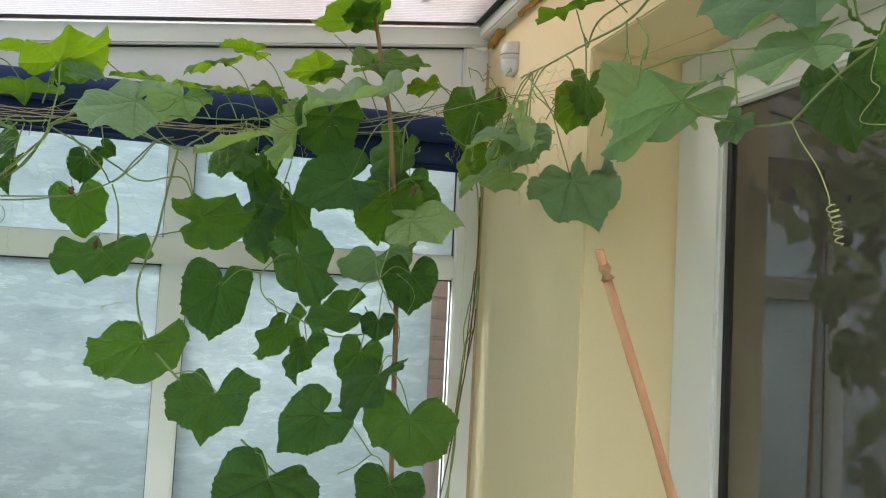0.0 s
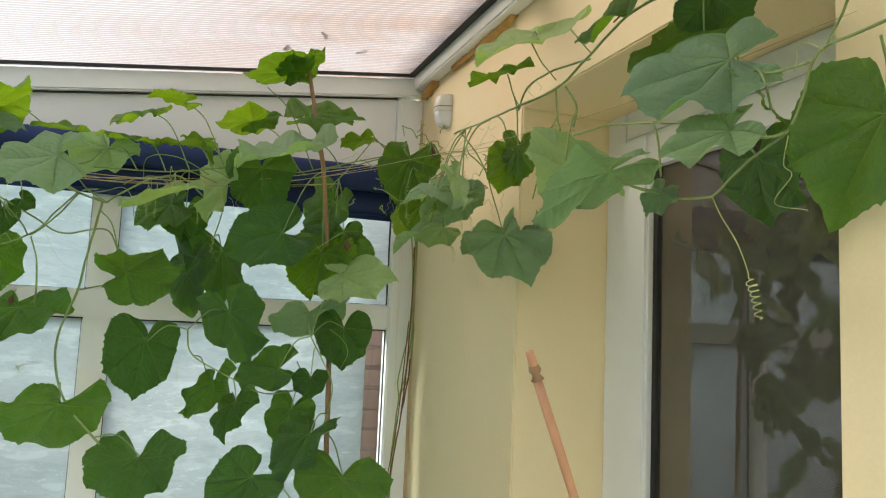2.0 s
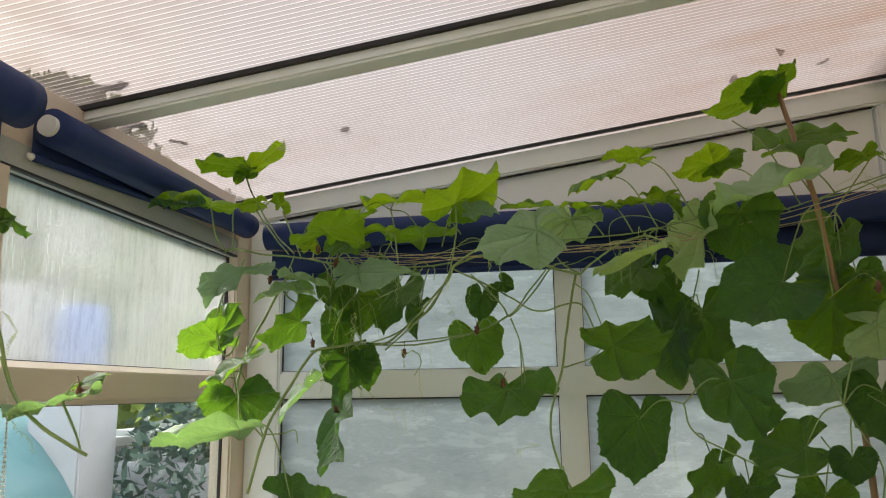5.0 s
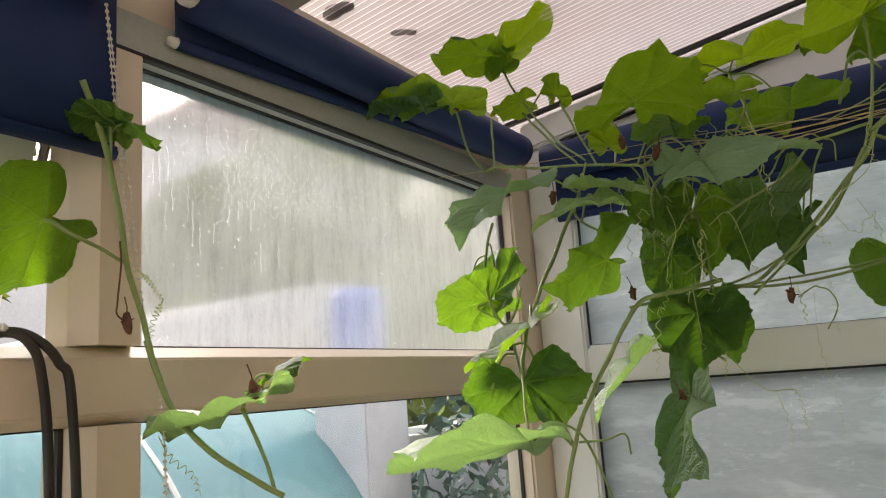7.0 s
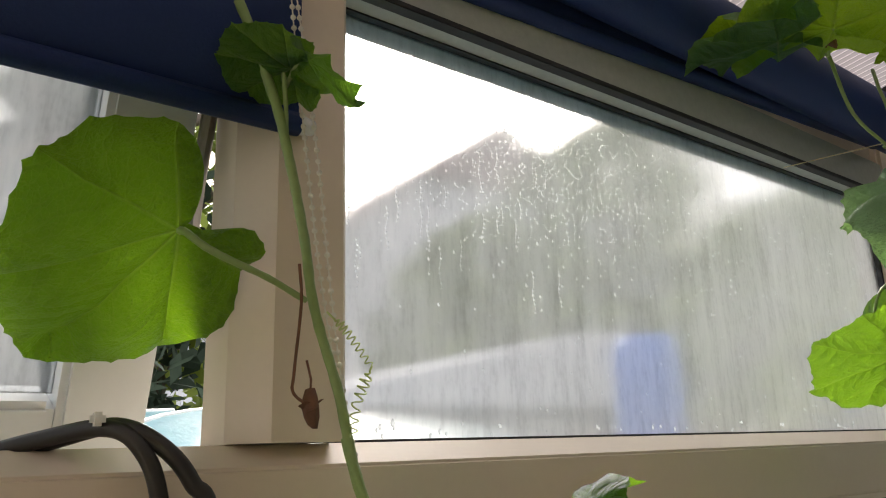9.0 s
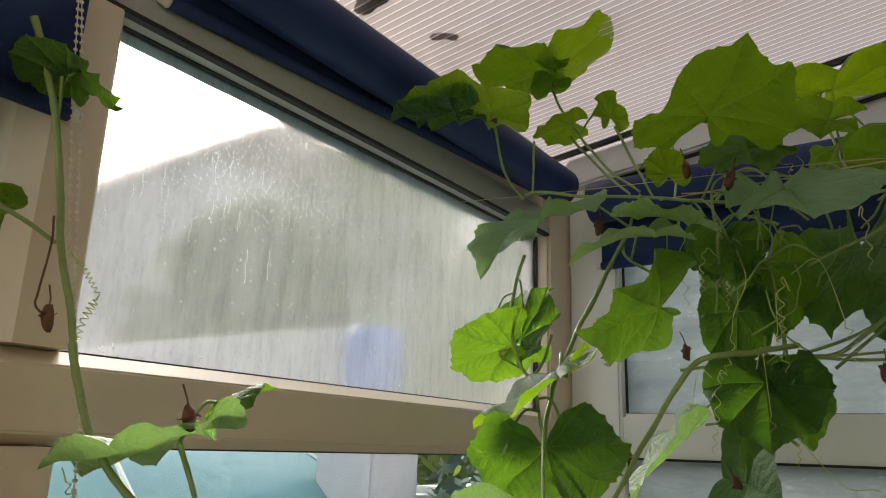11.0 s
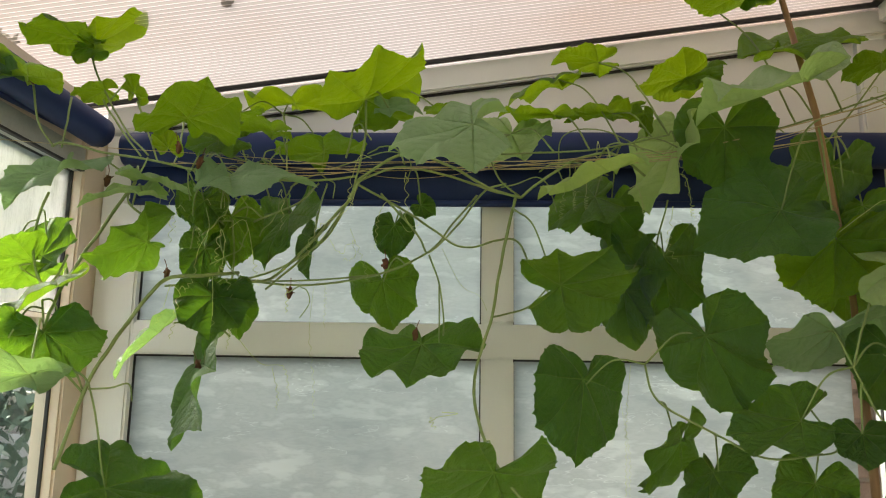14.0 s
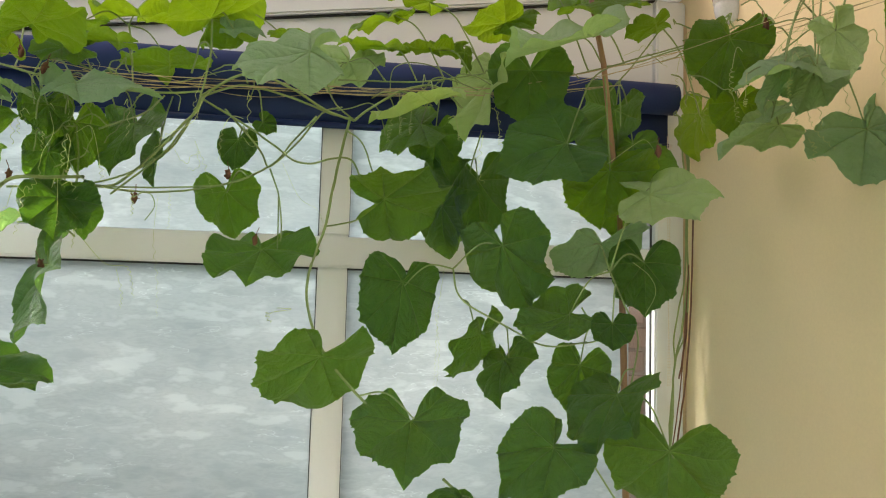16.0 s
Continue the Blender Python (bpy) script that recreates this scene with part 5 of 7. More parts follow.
vine_stem("stem", 0.0018, (0.617, 1.750, 2.258), (0.697, 1.750, 2.275), (0.787, 1.720, 2.304), (0.864, 1.650, 2.304), (0.912, 1.600, 2.283))
vine_stem("stem", 0.0018, (0.646, 1.800, 2.215), (0.709, 1.800, 2.288), (0.767, 1.780, 2.373))
vine_stem("stem", 0.0019, (0.420, 1.800, 2.230), (0.562, 1.800, 2.251), (0.732, 1.760, 2.298), (0.824, 1.680, 2.315))
vine_stem("stem", 0.0019, (0.035, 1.820, 2.206), (0.209, 1.820, 2.215), (0.358, 1.800, 2.239))
vine_stem("twig", 0.0025, (1.019, 2.120, 2.102), (1.019, 2.120, 1.909), (1.007, 2.120, 1.622), (0.979, 2.120, 1.396), (0.919, 2.100, 1.070))
vine_stem("twig", 0.0018, (1.018, 2.140, 1.852), (0.995, 2.140, 1.525), (0.966, 2.140, 1.318))
vine_stem("stem", 0.0018, (0.629, 1.620, 1.564), (0.654, 1.640, 1.663), (0.628, 1.650, 1.731), (0.585, 1.620, 1.797))
vine_stem("stem", 0.0018, (0.584, 1.780, 1.723), (0.612, 1.750, 1.658), (0.559, 1.780, 1.643))
vine_stem("stem", 0.0021, (0.294, 1.780, 1.799), (0.311, 1.760, 1.734), (0.407, 1.760, 1.680), (0.498, 1.760, 1.639), (0.587, 1.750, 1.650))
vine_stem("stem", 0.0019, (0.509, 1.620, 1.305), (0.550, 1.620, 1.322), (0.585, 1.580, 1.361))
vine_stem("stem", 0.0019, (0.325, 1.900, 1.907), (0.341, 1.880, 2.016), (0.362, 1.840, 2.120))
vine_stem("twig", 0.0015, (0.930, 0.807, 2.381), (0.920, 0.684, 2.396), (0.910, 0.592, 2.408), (0.900, 0.523, 2.415))
vine_stem("petiole", 0.0019, (-0.171, 2.042, 2.020), (-0.205, 2.121, 2.043), (-0.240, 2.200, 2.000))
vine_stem("petiole", 0.0019, (0.058, 1.826, 2.097), (0.095, 1.772, 2.050), (0.131, 1.719, 1.927))
vine_stem("petiole", 0.0019, (-0.088, 1.926, 1.956), (-0.089, 1.950, 1.924), (-0.089, 1.974, 1.836))
vine_stem("petiole", 0.0019, (0.294, 1.780, 1.799), (0.243, 1.815, 1.805), (0.191, 1.851, 1.755))
vine_stem("petiole", 0.0019, (0.010, 1.772, 1.659), (0.014, 1.736, 1.657), (0.017, 1.701, 1.610))
vine_stem("petiole", 0.0019, (0.100, 1.712, 1.536), (0.153, 1.686, 1.544), (0.207, 1.659, 1.498))
vine_stem("petiole", 0.0019, (0.294, 1.780, 1.799), (0.347, 1.754, 1.851), (0.399, 1.729, 1.848))
vine_stem("petiole", 0.0019, (0.585, 1.620, 1.797), (0.580, 1.661, 1.850), (0.575, 1.702, 1.854))
vine_stem("petiole", 0.0019, (0.585, 1.620, 1.797), (0.634, 1.649, 1.835), (0.683, 1.678, 1.821))
vine_stem("petiole", 0.0019, (0.585, 1.620, 1.797), (0.551, 1.643, 1.779), (0.517, 1.665, 1.708))
vine_stem("petiole", 0.0019, (0.602, 1.632, 1.771), (0.597, 1.626, 1.753), (0.591, 1.620, 1.693))
vine_stem("petiole", 0.0019, (0.311, 1.760, 1.734), (0.337, 1.807, 1.723), (0.362, 1.854, 1.657))
vine_stem("petiole", 0.0019, (0.407, 1.760, 1.680), (0.424, 1.807, 1.664), (0.440, 1.854, 1.592))
vine_stem("petiole", 0.0019, (0.601, 1.762, 1.684), (0.587, 1.758, 1.665), (0.572, 1.755, 1.600))
vine_stem("petiole", 0.0019, (0.639, 1.628, 1.603), (0.615, 1.615, 1.597), (0.590, 1.601, 1.547))
vine_stem("petiole", 0.0019, (0.585, 1.580, 1.361), (0.519, 1.566, 1.445), (0.452, 1.552, 1.464))
vine_stem("petiole", 0.0019, (0.629, 1.620, 1.564), (0.649, 1.569, 1.538), (0.669, 1.517, 1.450))
vine_stem("petiole", 0.0019, (0.305, 1.684, 1.347), (0.323, 1.652, 1.344), (0.340, 1.620, 1.295))
vine_stem("petiole", 0.0019, (0.585, 1.580, 1.361), (0.611, 1.580, 1.346), (0.637, 1.580, 1.286))
vine_stem("petiole", 0.0019, (0.633, 1.750, 2.261), (0.567, 1.700, 2.203), (0.501, 1.650, 2.057))
vine_stem("petiole", 0.0019, (0.585, 1.620, 1.797), (0.621, 1.610, 1.915), (0.657, 1.600, 1.965))
vine_stem("petiole", 0.0019, (0.534, 1.800, 2.247), (0.493, 1.782, 2.267), (0.452, 1.763, 2.242))
vine_stem("petiole", 0.0019, (0.358, 1.800, 2.239), (0.364, 1.798, 2.246), (0.370, 1.796, 2.224))
vine_stem("petiole", 0.0019, (0.617, 1.750, 2.258), (0.620, 1.738, 2.180), (0.624, 1.726, 2.020))
vine_stem("petiole", 0.0019, (0.824, 1.680, 2.315), (0.816, 1.618, 2.319), (0.808, 1.556, 2.267))
vine_stem("petiole", 0.0019, (0.926, 1.472, 2.347), (0.879, 1.464, 2.259), (0.832, 1.456, 2.079))
vine_stem("petiole", 0.0019, (0.926, 1.472, 2.347), (0.881, 1.448, 2.293), (0.836, 1.424, 2.166))
vine_stem("petiole", 0.0019, (0.864, 1.650, 2.304), (0.863, 1.637, 2.262), (0.863, 1.624, 2.161))
vine_stem("petiole", 0.0019, (0.928, 1.517, 2.352), (0.991, 1.502, 2.265), (1.054, 1.487, 2.082))
vine_stem("petiole", 0.0019, (0.900, 0.947, 2.239), (0.888, 0.969, 2.193), (0.876, 0.991, 2.084))
vine_stem("petiole", 0.0019, (0.900, 0.882, 2.229), (0.889, 0.877, 2.203), (0.877, 0.872, 2.127))
vine_stem("petiole", 0.0019, (0.910, 0.794, 2.101), (0.884, 0.765, 2.117), (0.858, 0.736, 2.090))
vine_stem("petiole", 0.0019, (0.912, 1.246, 2.322), (0.918, 1.220, 2.294), (0.924, 1.193, 2.212))
vine_stem("petiole", 0.0019, (0.883, 1.630, 2.296), (0.894, 1.587, 2.234), (0.905, 1.545, 2.096))
vine_stem("petiole", 0.0019, (0.926, 1.472, 2.347), (0.915, 1.449, 2.295), (0.903, 1.427, 2.176))
vine_stem("petiole", 0.0019, (0.924, 1.427, 2.342), (0.895, 1.399, 2.287), (0.866, 1.372, 2.160))
vine_stem("petiole", 0.0019, (-0.451, 1.878, 2.086), (-0.489, 1.893, 2.113), (-0.526, 1.907, 2.097))
vine_stem("petiole", 0.0019, (-0.521, 1.900, 2.086), (-0.540, 1.877, 2.075), (-0.560, 1.855, 2.019))
vine_stem("petiole", 0.0019, (-0.575, 1.846, 2.178), (-0.534, 1.822, 2.229), (-0.494, 1.797, 2.230))
vine_stem("petiole", 0.0019, (-0.510, 1.890, 1.998), (-0.506, 1.877, 1.983), (-0.501, 1.864, 1.925))
vine_stem("petiole", 0.0019, (-0.613, 1.842, 2.185), (-0.583, 1.832, 2.171), (-0.554, 1.822, 2.110))
vine_stem("petiole", 0.0019, (-0.880, 1.740, 2.319), (-0.857, 1.697, 2.334), (-0.835, 1.653, 2.301))
vine_stem("petiole", 0.0019, (-0.858, 1.900, 2.448), (-0.860, 1.872, 2.473), (-0.863, 1.844, 2.460))
vine_stem("petiole", 0.0019, (-0.858, 1.900, 2.448), (-0.834, 1.871, 2.473), (-0.811, 1.842, 2.455))
vine_stem("petiole", 0.0019, (-0.674, 1.838, 2.220), (-0.603, 1.742, 2.269), (-0.532, 1.646, 2.236))
vine_stem("petiole", 0.0019, (-0.454, 2.000, 2.356), (-0.441, 1.998, 2.383), (-0.428, 1.997, 2.377))
vine_stem("petiole", 0.0019, (-0.232, 1.790, 2.314), (-0.230, 1.788, 2.339), (-0.228, 1.785, 2.335))
vine_stem("petiole", 0.0019, (-0.454, 2.000, 2.356), (-0.412, 2.028, 2.347), (-0.369, 2.056, 2.284))
vine_stem("petiole", 0.0019, (-0.799, 1.884, 2.345), (-0.767, 1.869, 2.367), (-0.734, 1.855, 2.348))
vine_stem("petiole", 0.0019, (-0.575, 1.846, 2.178), (-0.514, 1.757, 2.186), (-0.453, 1.667, 2.116))
vine_stem("petiole", 0.0019, (-0.679, 1.780, 2.136), (-0.648, 1.722, 2.151), (-0.616, 1.663, 2.110))
vine_stem("petiole", 0.0019, (-0.679, 1.780, 2.136), (-0.716, 1.722, 2.162), (-0.753, 1.663, 2.130))
vine_stem("petiole", 0.0019, (-0.673, 1.766, 2.086), (-0.636, 1.707, 2.111), (-0.599, 1.648, 2.078))
vine_stem("petiole", 0.0019, (-0.867, 1.784, 2.061), (-0.892, 1.791, 2.051), (-0.918, 1.798, 1.997))
vine_stem("petiole", 0.0019, (-0.858, 1.776, 2.078), (-0.872, 1.813, 2.080), (-0.886, 1.850, 2.036))
vine_stem("petiole", 0.0019, (-0.741, 1.620, 1.887), (-0.718, 1.611, 1.885), (-0.694, 1.601, 1.843))
vine_stem("petiole", 0.0019, (-0.737, 1.616, 1.873), (-0.742, 1.581, 1.869), (-0.746, 1.546, 1.820))
vine_stem("petiole", 0.0019, (-0.729, 1.608, 1.848), (-0.683, 1.520, 1.844), (-0.636, 1.432, 1.764))
vine_stem("petiole", 0.0019, (-0.745, 1.696, 1.935), (-0.728, 1.658, 1.946), (-0.711, 1.620, 1.913))
vine_stem("petiole", 0.0019, (-0.576, 1.888, 1.897), (-0.607, 1.870, 1.895), (-0.638, 1.853, 1.848))
vine_stem("petiole", 0.0019, (-0.528, 1.880, 1.997), (-0.527, 1.857, 1.981), (-0.526, 1.835, 1.920))
vine_stem("petiole", 0.0019, (-0.424, 1.856, 2.163), (-0.420, 1.905, 2.163), (-0.416, 1.953, 2.113))
vine_stem("petiole", 0.0019, (-0.635, 1.850, 2.192), (-0.606, 1.852, 2.181), (-0.577, 1.853, 2.125))
vine_stem("petiole", 0.0019, (-0.163, 1.896, 2.090), (-0.178, 1.950, 2.120), (-0.194, 2.004, 2.100))
vine_stem("petiole", 0.0019, (0.001, 1.620, 2.180), (-0.023, 1.599, 2.191), (-0.046, 1.577, 2.163))
vine_stem("petiole", 0.0019, (0.139, 1.820, 2.211), (0.099, 1.864, 2.273), (0.059, 1.907, 2.278))
vine_stem("petiole", 0.0019, (0.230, 1.800, 2.204), (0.232, 1.760, 2.198), (0.233, 1.719, 2.144))
vine_stem("petiole", 0.0019, (0.358, 1.800, 2.239), (0.300, 1.849, 2.377), (0.242, 1.897, 2.433))
vine_stem("petiole", 0.0019, (0.268, 1.812, 2.224), (0.213, 1.855, 2.348), (0.157, 1.898, 2.395))
vine_stem("petiole", 0.0019, (0.562, 1.800, 2.251), (0.499, 1.872, 2.370), (0.435, 1.944, 2.406))
vine_stem("petiole", 0.0019, (0.596, 1.792, 2.261), (0.524, 1.771, 2.405), (0.451, 1.750, 2.465))
vine_stem("petiole", 0.0019, (0.665, 1.750, 2.268), (0.602, 1.677, 2.303), (0.538, 1.604, 2.267))
vine_stem("petiole", 0.0019, (-0.454, 2.000, 2.356), (-0.488, 1.952, 2.367), (-0.522, 1.904, 2.325))
vine_stem("petiole", 0.0019, (0.328, 1.804, 2.234), (0.294, 1.827, 2.292), (0.260, 1.849, 2.301))
vine_stem("petiole", 0.0019, (-0.232, 1.790, 2.314), (-0.156, 1.822, 2.340), (-0.080, 1.854, 2.302))
vine_stem("petiole", 0.0019, (-0.135, 1.800, 2.171), (-0.130, 1.826, 2.162), (-0.125, 1.852, 2.109))
vine_stem("petiole", 0.0019, (0.358, 1.800, 2.239), (0.335, 1.800, 2.281), (0.312, 1.801, 2.284))
vine_stem("petiole", 0.0019, (-0.232, 1.790, 2.314), (-0.250, 1.847, 2.352), (-0.269, 1.904, 2.337))
vine_stem("petiole", 0.0019, (0.800, 0.215, 2.182), (0.800, 0.210, 2.200), (0.800, 0.205, 2.190))
vine_stem("petiole", 0.0019, (0.820, 0.185, 2.171), (0.802, 0.157, 2.181), (0.785, 0.130, 2.150))
vine_stem("petiole", 0.0019, (0.874, 0.239, 2.091), (0.904, 0.262, 2.095), (0.934, 0.285, 2.056))
vine_stem("petiole", 0.0019, (0.630, 1.784, 2.270), (0.595, 1.792, 2.331), (0.559, 1.799, 2.343))
vine_stem("petiole", 0.0019, (0.767, 1.780, 2.373), (0.742, 1.741, 2.382), (0.717, 1.701, 2.344))
vine_stem("petiole", 0.0019, (-0.232, 1.790, 2.314), (-0.207, 1.770, 2.316), (-0.182, 1.750, 2.276))
vine_stem("petiole", 0.0019, (0.358, 1.800, 2.239), (0.333, 1.850, 2.313), (0.308, 1.900, 2.329))
vine_stem("petiole", 0.0019, (0.209, 1.820, 2.215), (0.176, 1.836, 2.282), (0.144, 1.851, 2.298))
vine_stem("petiole", 0.0019, (-0.900, 1.237, 1.823), (-0.890, 1.252, 1.859), (-0.880, 1.267, 1.859))
vine_stem("petiole", 0.0019, (-0.418, 1.914, 2.234), (-0.418, 1.857, 2.266), (-0.418, 1.800, 2.247))
vine_stem("petiole", 0.0019, (-0.594, 1.844, 2.181), (-0.551, 1.798, 2.223), (-0.508, 1.751, 2.209))
vine_stem("petiole", 0.0019, (-0.687, 1.846, 2.247), (-0.657, 1.822, 2.251), (-0.627, 1.798, 2.211))
vine_stem("petiole", 0.0019, (0.769, 0.124, 2.117), (0.754, 0.116, 2.091), (0.739, 0.108, 2.015))
vine_stem("petiole", 0.0019, (0.700, 0.027, 2.098), (0.687, -0.006, 2.096), (0.674, -0.039, 2.049))
vine_stem("petiole", 0.0019, (0.700, 0.027, 2.098), (0.706, 0.020, 2.085), (0.712, 0.012, 2.030))
vine_stem("petiole", 0.0019, (0.900, 0.467, 2.178), (0.893, 0.468, 2.199), (0.886, 0.470, 2.191))
vine_stem("petiole", 0.0019, (0.870, 1.004, 2.401), (0.875, 1.004, 2.425), (0.880, 1.003, 2.420))
vine_stem("petiole", 0.0019, (0.920, 0.617, 2.429), (0.907, 0.615, 2.432), (0.894, 0.613, 2.403))
vine_stem("petiole", 0.0019, (-0.694, 1.650, 1.774), (-0.609, 1.552, 1.741), (-0.524, 1.454, 1.609))
vine_stem("petiole", 0.0019, (-0.521, 1.900, 2.086), (-0.545, 1.910, 2.101), (-0.570, 1.920, 2.079))
vine_stem("petiole", 0.0019, (-0.343, 1.908, 2.101), (-0.359, 1.964, 2.112), (-0.375, 2.020, 2.069))
vine_stem("petiole", 0.0019, (-0.880, 1.740, 2.319), (-0.880, 1.683, 2.335), (-0.880, 1.627, 2.300))
vine_stem("petiole", 0.0019, (0.920, 0.571, 2.371), (0.940, 0.589, 2.356), (0.960, 0.608, 2.296))
vine_stem("petiole", 0.0019, (0.920, 0.605, 2.414), (0.940, 0.599, 2.403), (0.960, 0.592, 2.350))
vine_stem("petiole", 0.0019, (0.914, 0.629, 2.403), (0.907, 0.670, 2.413), (0.900, 0.712, 2.378))
vine_stem("petiole", 0.0019, (0.892, 1.117, 2.327), (0.906, 1.134, 2.303), (0.920, 1.152, 2.230))
vine_stem("petiole", 0.0019, (0.950, 0.616, 2.152), (0.975, 0.579, 2.147), (1.000, 0.543, 2.092))
vine_stem("petiole", 0.0019, (0.672, 1.800, 2.244), (0.677, 1.770, 2.197), (0.682, 1.740, 2.086))
vine_stem("petiole", 0.0019, (0.672, 1.800, 2.244), (0.666, 1.775, 2.176), (0.660, 1.750, 2.032))
vine_stem("petiole", 0.0019, (0.268, 1.812, 2.224), (0.249, 1.856, 2.210), (0.230, 1.900, 2.140))
vine_stem("petiole", 0.0019, (0.268, 1.812, 2.224), (0.270, 1.881, 2.211), (0.271, 1.950, 2.134))
vine_stem("petiole", 0.0019, (0.350, 1.864, 2.057), (0.328, 1.882, 2.049), (0.307, 1.900, 1.998))
vine_stem("petiole", 0.0019, (0.350, 1.864, 2.057), (0.363, 1.907, 2.065), (0.377, 1.950, 2.025))
vine_stem("petiole", 0.0019, (0.341, 1.880, 2.016), (0.313, 1.890, 2.006), (0.285, 1.900, 1.951))
vine_stem("petiole", 0.0019, (0.684, 1.800, 2.259), (0.674, 1.800, 2.240), (0.664, 1.800, 2.177))
vine_stem("petiole", 0.0019, (0.767, 1.780, 2.373), (0.832, 1.815, 2.325), (0.897, 1.850, 2.197))
vine_stem("petiole", 0.0019, (0.916, 1.291, 2.327), (0.865, 1.271, 2.284), (0.813, 1.250, 2.171))
vine_stem("petiole", 0.0019, (0.896, 0.441, 2.168), (0.888, 0.418, 2.157), (0.880, 0.395, 2.103))
vine_stem("petiole", 0.0019, (-0.565, 1.900, 1.926), (-0.581, 1.950, 1.890), (-0.596, 2.000, 1.789))
# stems that hang down beside the frame of the back window
for r, dx, dy, bend in ((0.0031, 0.0, 0.0, 0.0), (0.0024, -0.018, -0.012, 0.010), (0.0027, 0.008, 0.008, -0.008)):
    vine_stem("stem", r, (0.99 + dx, 2.12 + dy, 2.26), (1.055 + dx, 2.22 + dy, 2.14), (1.066 + dx + bend, 2.245 + dy, 1.95), (1.067 + dx, 2.245 + dy, 1.80), (1.048 + dx - bend, 2.245 + dy, 1.66), (1.028, 2.245, 1.57), (1.016 - bend * 0.5, 2.24, 1.40), (1.004, 2.24 + dy, 1.21), (0.98 + dx, 2.23, 0.95))
vine_stem("twig", 0.0026, (1.062, 2.235, 1.72), (1.058, 2.235, 1.66), (1.045, 2.235, 1.575), (1.038, 2.235, 1.53))
# ---- tendrils ----
tendril(0.62, 0.0070, 7, 0.00080, (0.945, 0.572, 2.032), (0.945, 0.553, 2.001), (0.945, 0.526, 1.966), (0.945, 0.510, 1.937), (0.945, 0.498, 1.908), (0.945, 0.489, 1.885), (0.945, 0.483, 1.857))
tendril(0.40, 0.0040, 5, 0.00065, (-0.246, 1.800, 2.133), (-0.261, 1.800, 2.090), (-0.298, 1.780, 2.059), (-0.318, 1.780, 2.043), (-0.332, 1.780, 2.006), (-0.321, 1.780, 1.989))
tendril(0.60, 0.0040, 4, 0.00070, (-0.542, 1.800, 2.091), (-0.533, 1.800, 2.048), (-0.551, 1.800, 2.005), (-0.558, 1.800, 1.952), (-0.572, 1.800, 1.925))
tendril(0.00, 0.0050, 3, 0.00065, (-0.468, 1.800, 2.219), (-0.478, 1.800, 2.208), (-0.466, 1.800, 2.191), (-0.469, 1.800, 2.182))
tendril(0.20, 0.0030, 9, 0.00075, (-0.970, 1.148, 1.988), (-0.965, 1.160, 1.975), (-0.960, 1.175, 1.953))
tendril(0.10, 0.0040, 8, 0.00075, (-0.960, 1.176, 1.953), (-0.965, 1.173, 1.942), (-0.970, 1.170, 1.928), (-0.970, 1.168, 1.910))
tendril(0.10, 0.0040, 8, 0.00065, (-0.940, 1.155, 1.801), (-0.930, 1.164, 1.776), (-0.920, 1.183, 1.757), (-0.920, 1.192, 1.736))
tendril(0.30, 0.0050, 5, 0.00060, (-0.176, 1.950, 2.095), (-0.154, 1.950, 2.075), (-0.127, 1.940, 2.116), (-0.134, 1.930, 2.141))
tendril(0.10, 0.0040, 6, 0.00055, (-0.316, 1.900, 2.047), (-0.293, 1.900, 2.019), (-0.267, 1.900, 2.044), (-0.265, 1.900, 2.009), (-0.286, 1.900, 2.005))
tendril(0.60, 0.0030, 6, 0.00070, (-0.505, 1.900, 1.854), (-0.462, 1.950, 1.794), (-0.425, 2.000, 1.786), (-0.421, 2.050, 1.721))
tendril(0.30, 0.0030, 9, 0.00040, (-0.378, 2.050, 1.965), (-0.383, 2.050, 1.864), (-0.369, 2.050, 1.757), (-0.366, 2.050, 1.677))
tendril(0.10, 0.0030, 8, 0.00045, (-0.353, 2.050, 1.980), (-0.350, 2.050, 1.933), (-0.351, 2.050, 1.878))
tendril(0.20, 0.0040, 6, 0.00050, (-0.288, 1.980, 2.086), (-0.261, 1.990, 2.022), (-0.247, 2.000, 1.971))
tendril(2.00, 0.0030, 5, 0.00050, (-0.088, 2.000, 2.048), (-0.046, 2.030, 1.972), (-0.005, 2.050, 1.949), (0.013, 2.050, 1.915))
tendril(0.10, 0.0020, 22, 0.00040, (0.293, 1.900, 1.800), (0.282, 1.900, 1.696), (0.279, 1.900, 1.593), (0.276, 1.900, 1.497))
tendril(0.20, 0.0050, 5, 0.00060, (0.345, 1.740, 2.084), (0.340, 1.740, 2.047), (0.335, 1.740, 2.010), (0.348, 1.740, 1.981))
tendril(2.00, 0.0040, 4, 0.00065, (0.570, 1.600, 2.009), (0.611, 1.600, 2.040), (0.646, 1.600, 2.062), (0.677, 1.620, 2.048))
tendril(2.00, 0.0040, 4, 0.00070, (0.633, 1.620, 1.816), (0.669, 1.620, 1.789), (0.686, 1.630, 1.755), (0.671, 1.650, 1.709))
tendril(0.60, 0.0050, 3, 0.00075, (-0.075, 1.830, 1.705), (-0.045, 1.830, 1.703), (-0.092, 1.830, 1.693), (-0.088, 1.830, 1.675))
tendril(0.10, 0.0040, 5, 0.00050, (0.867, 1.400, 2.034), (0.880, 1.400, 2.015), (0.877, 1.400, 1.994))
tendril(2.00, 0.0040, 3, 0.00080, (0.880, 0.370, 2.066), (0.890, 0.387, 2.037), (0.900, 0.385, 2.024), (0.900, 0.411, 1.995), (0.900, 0.359, 1.979))
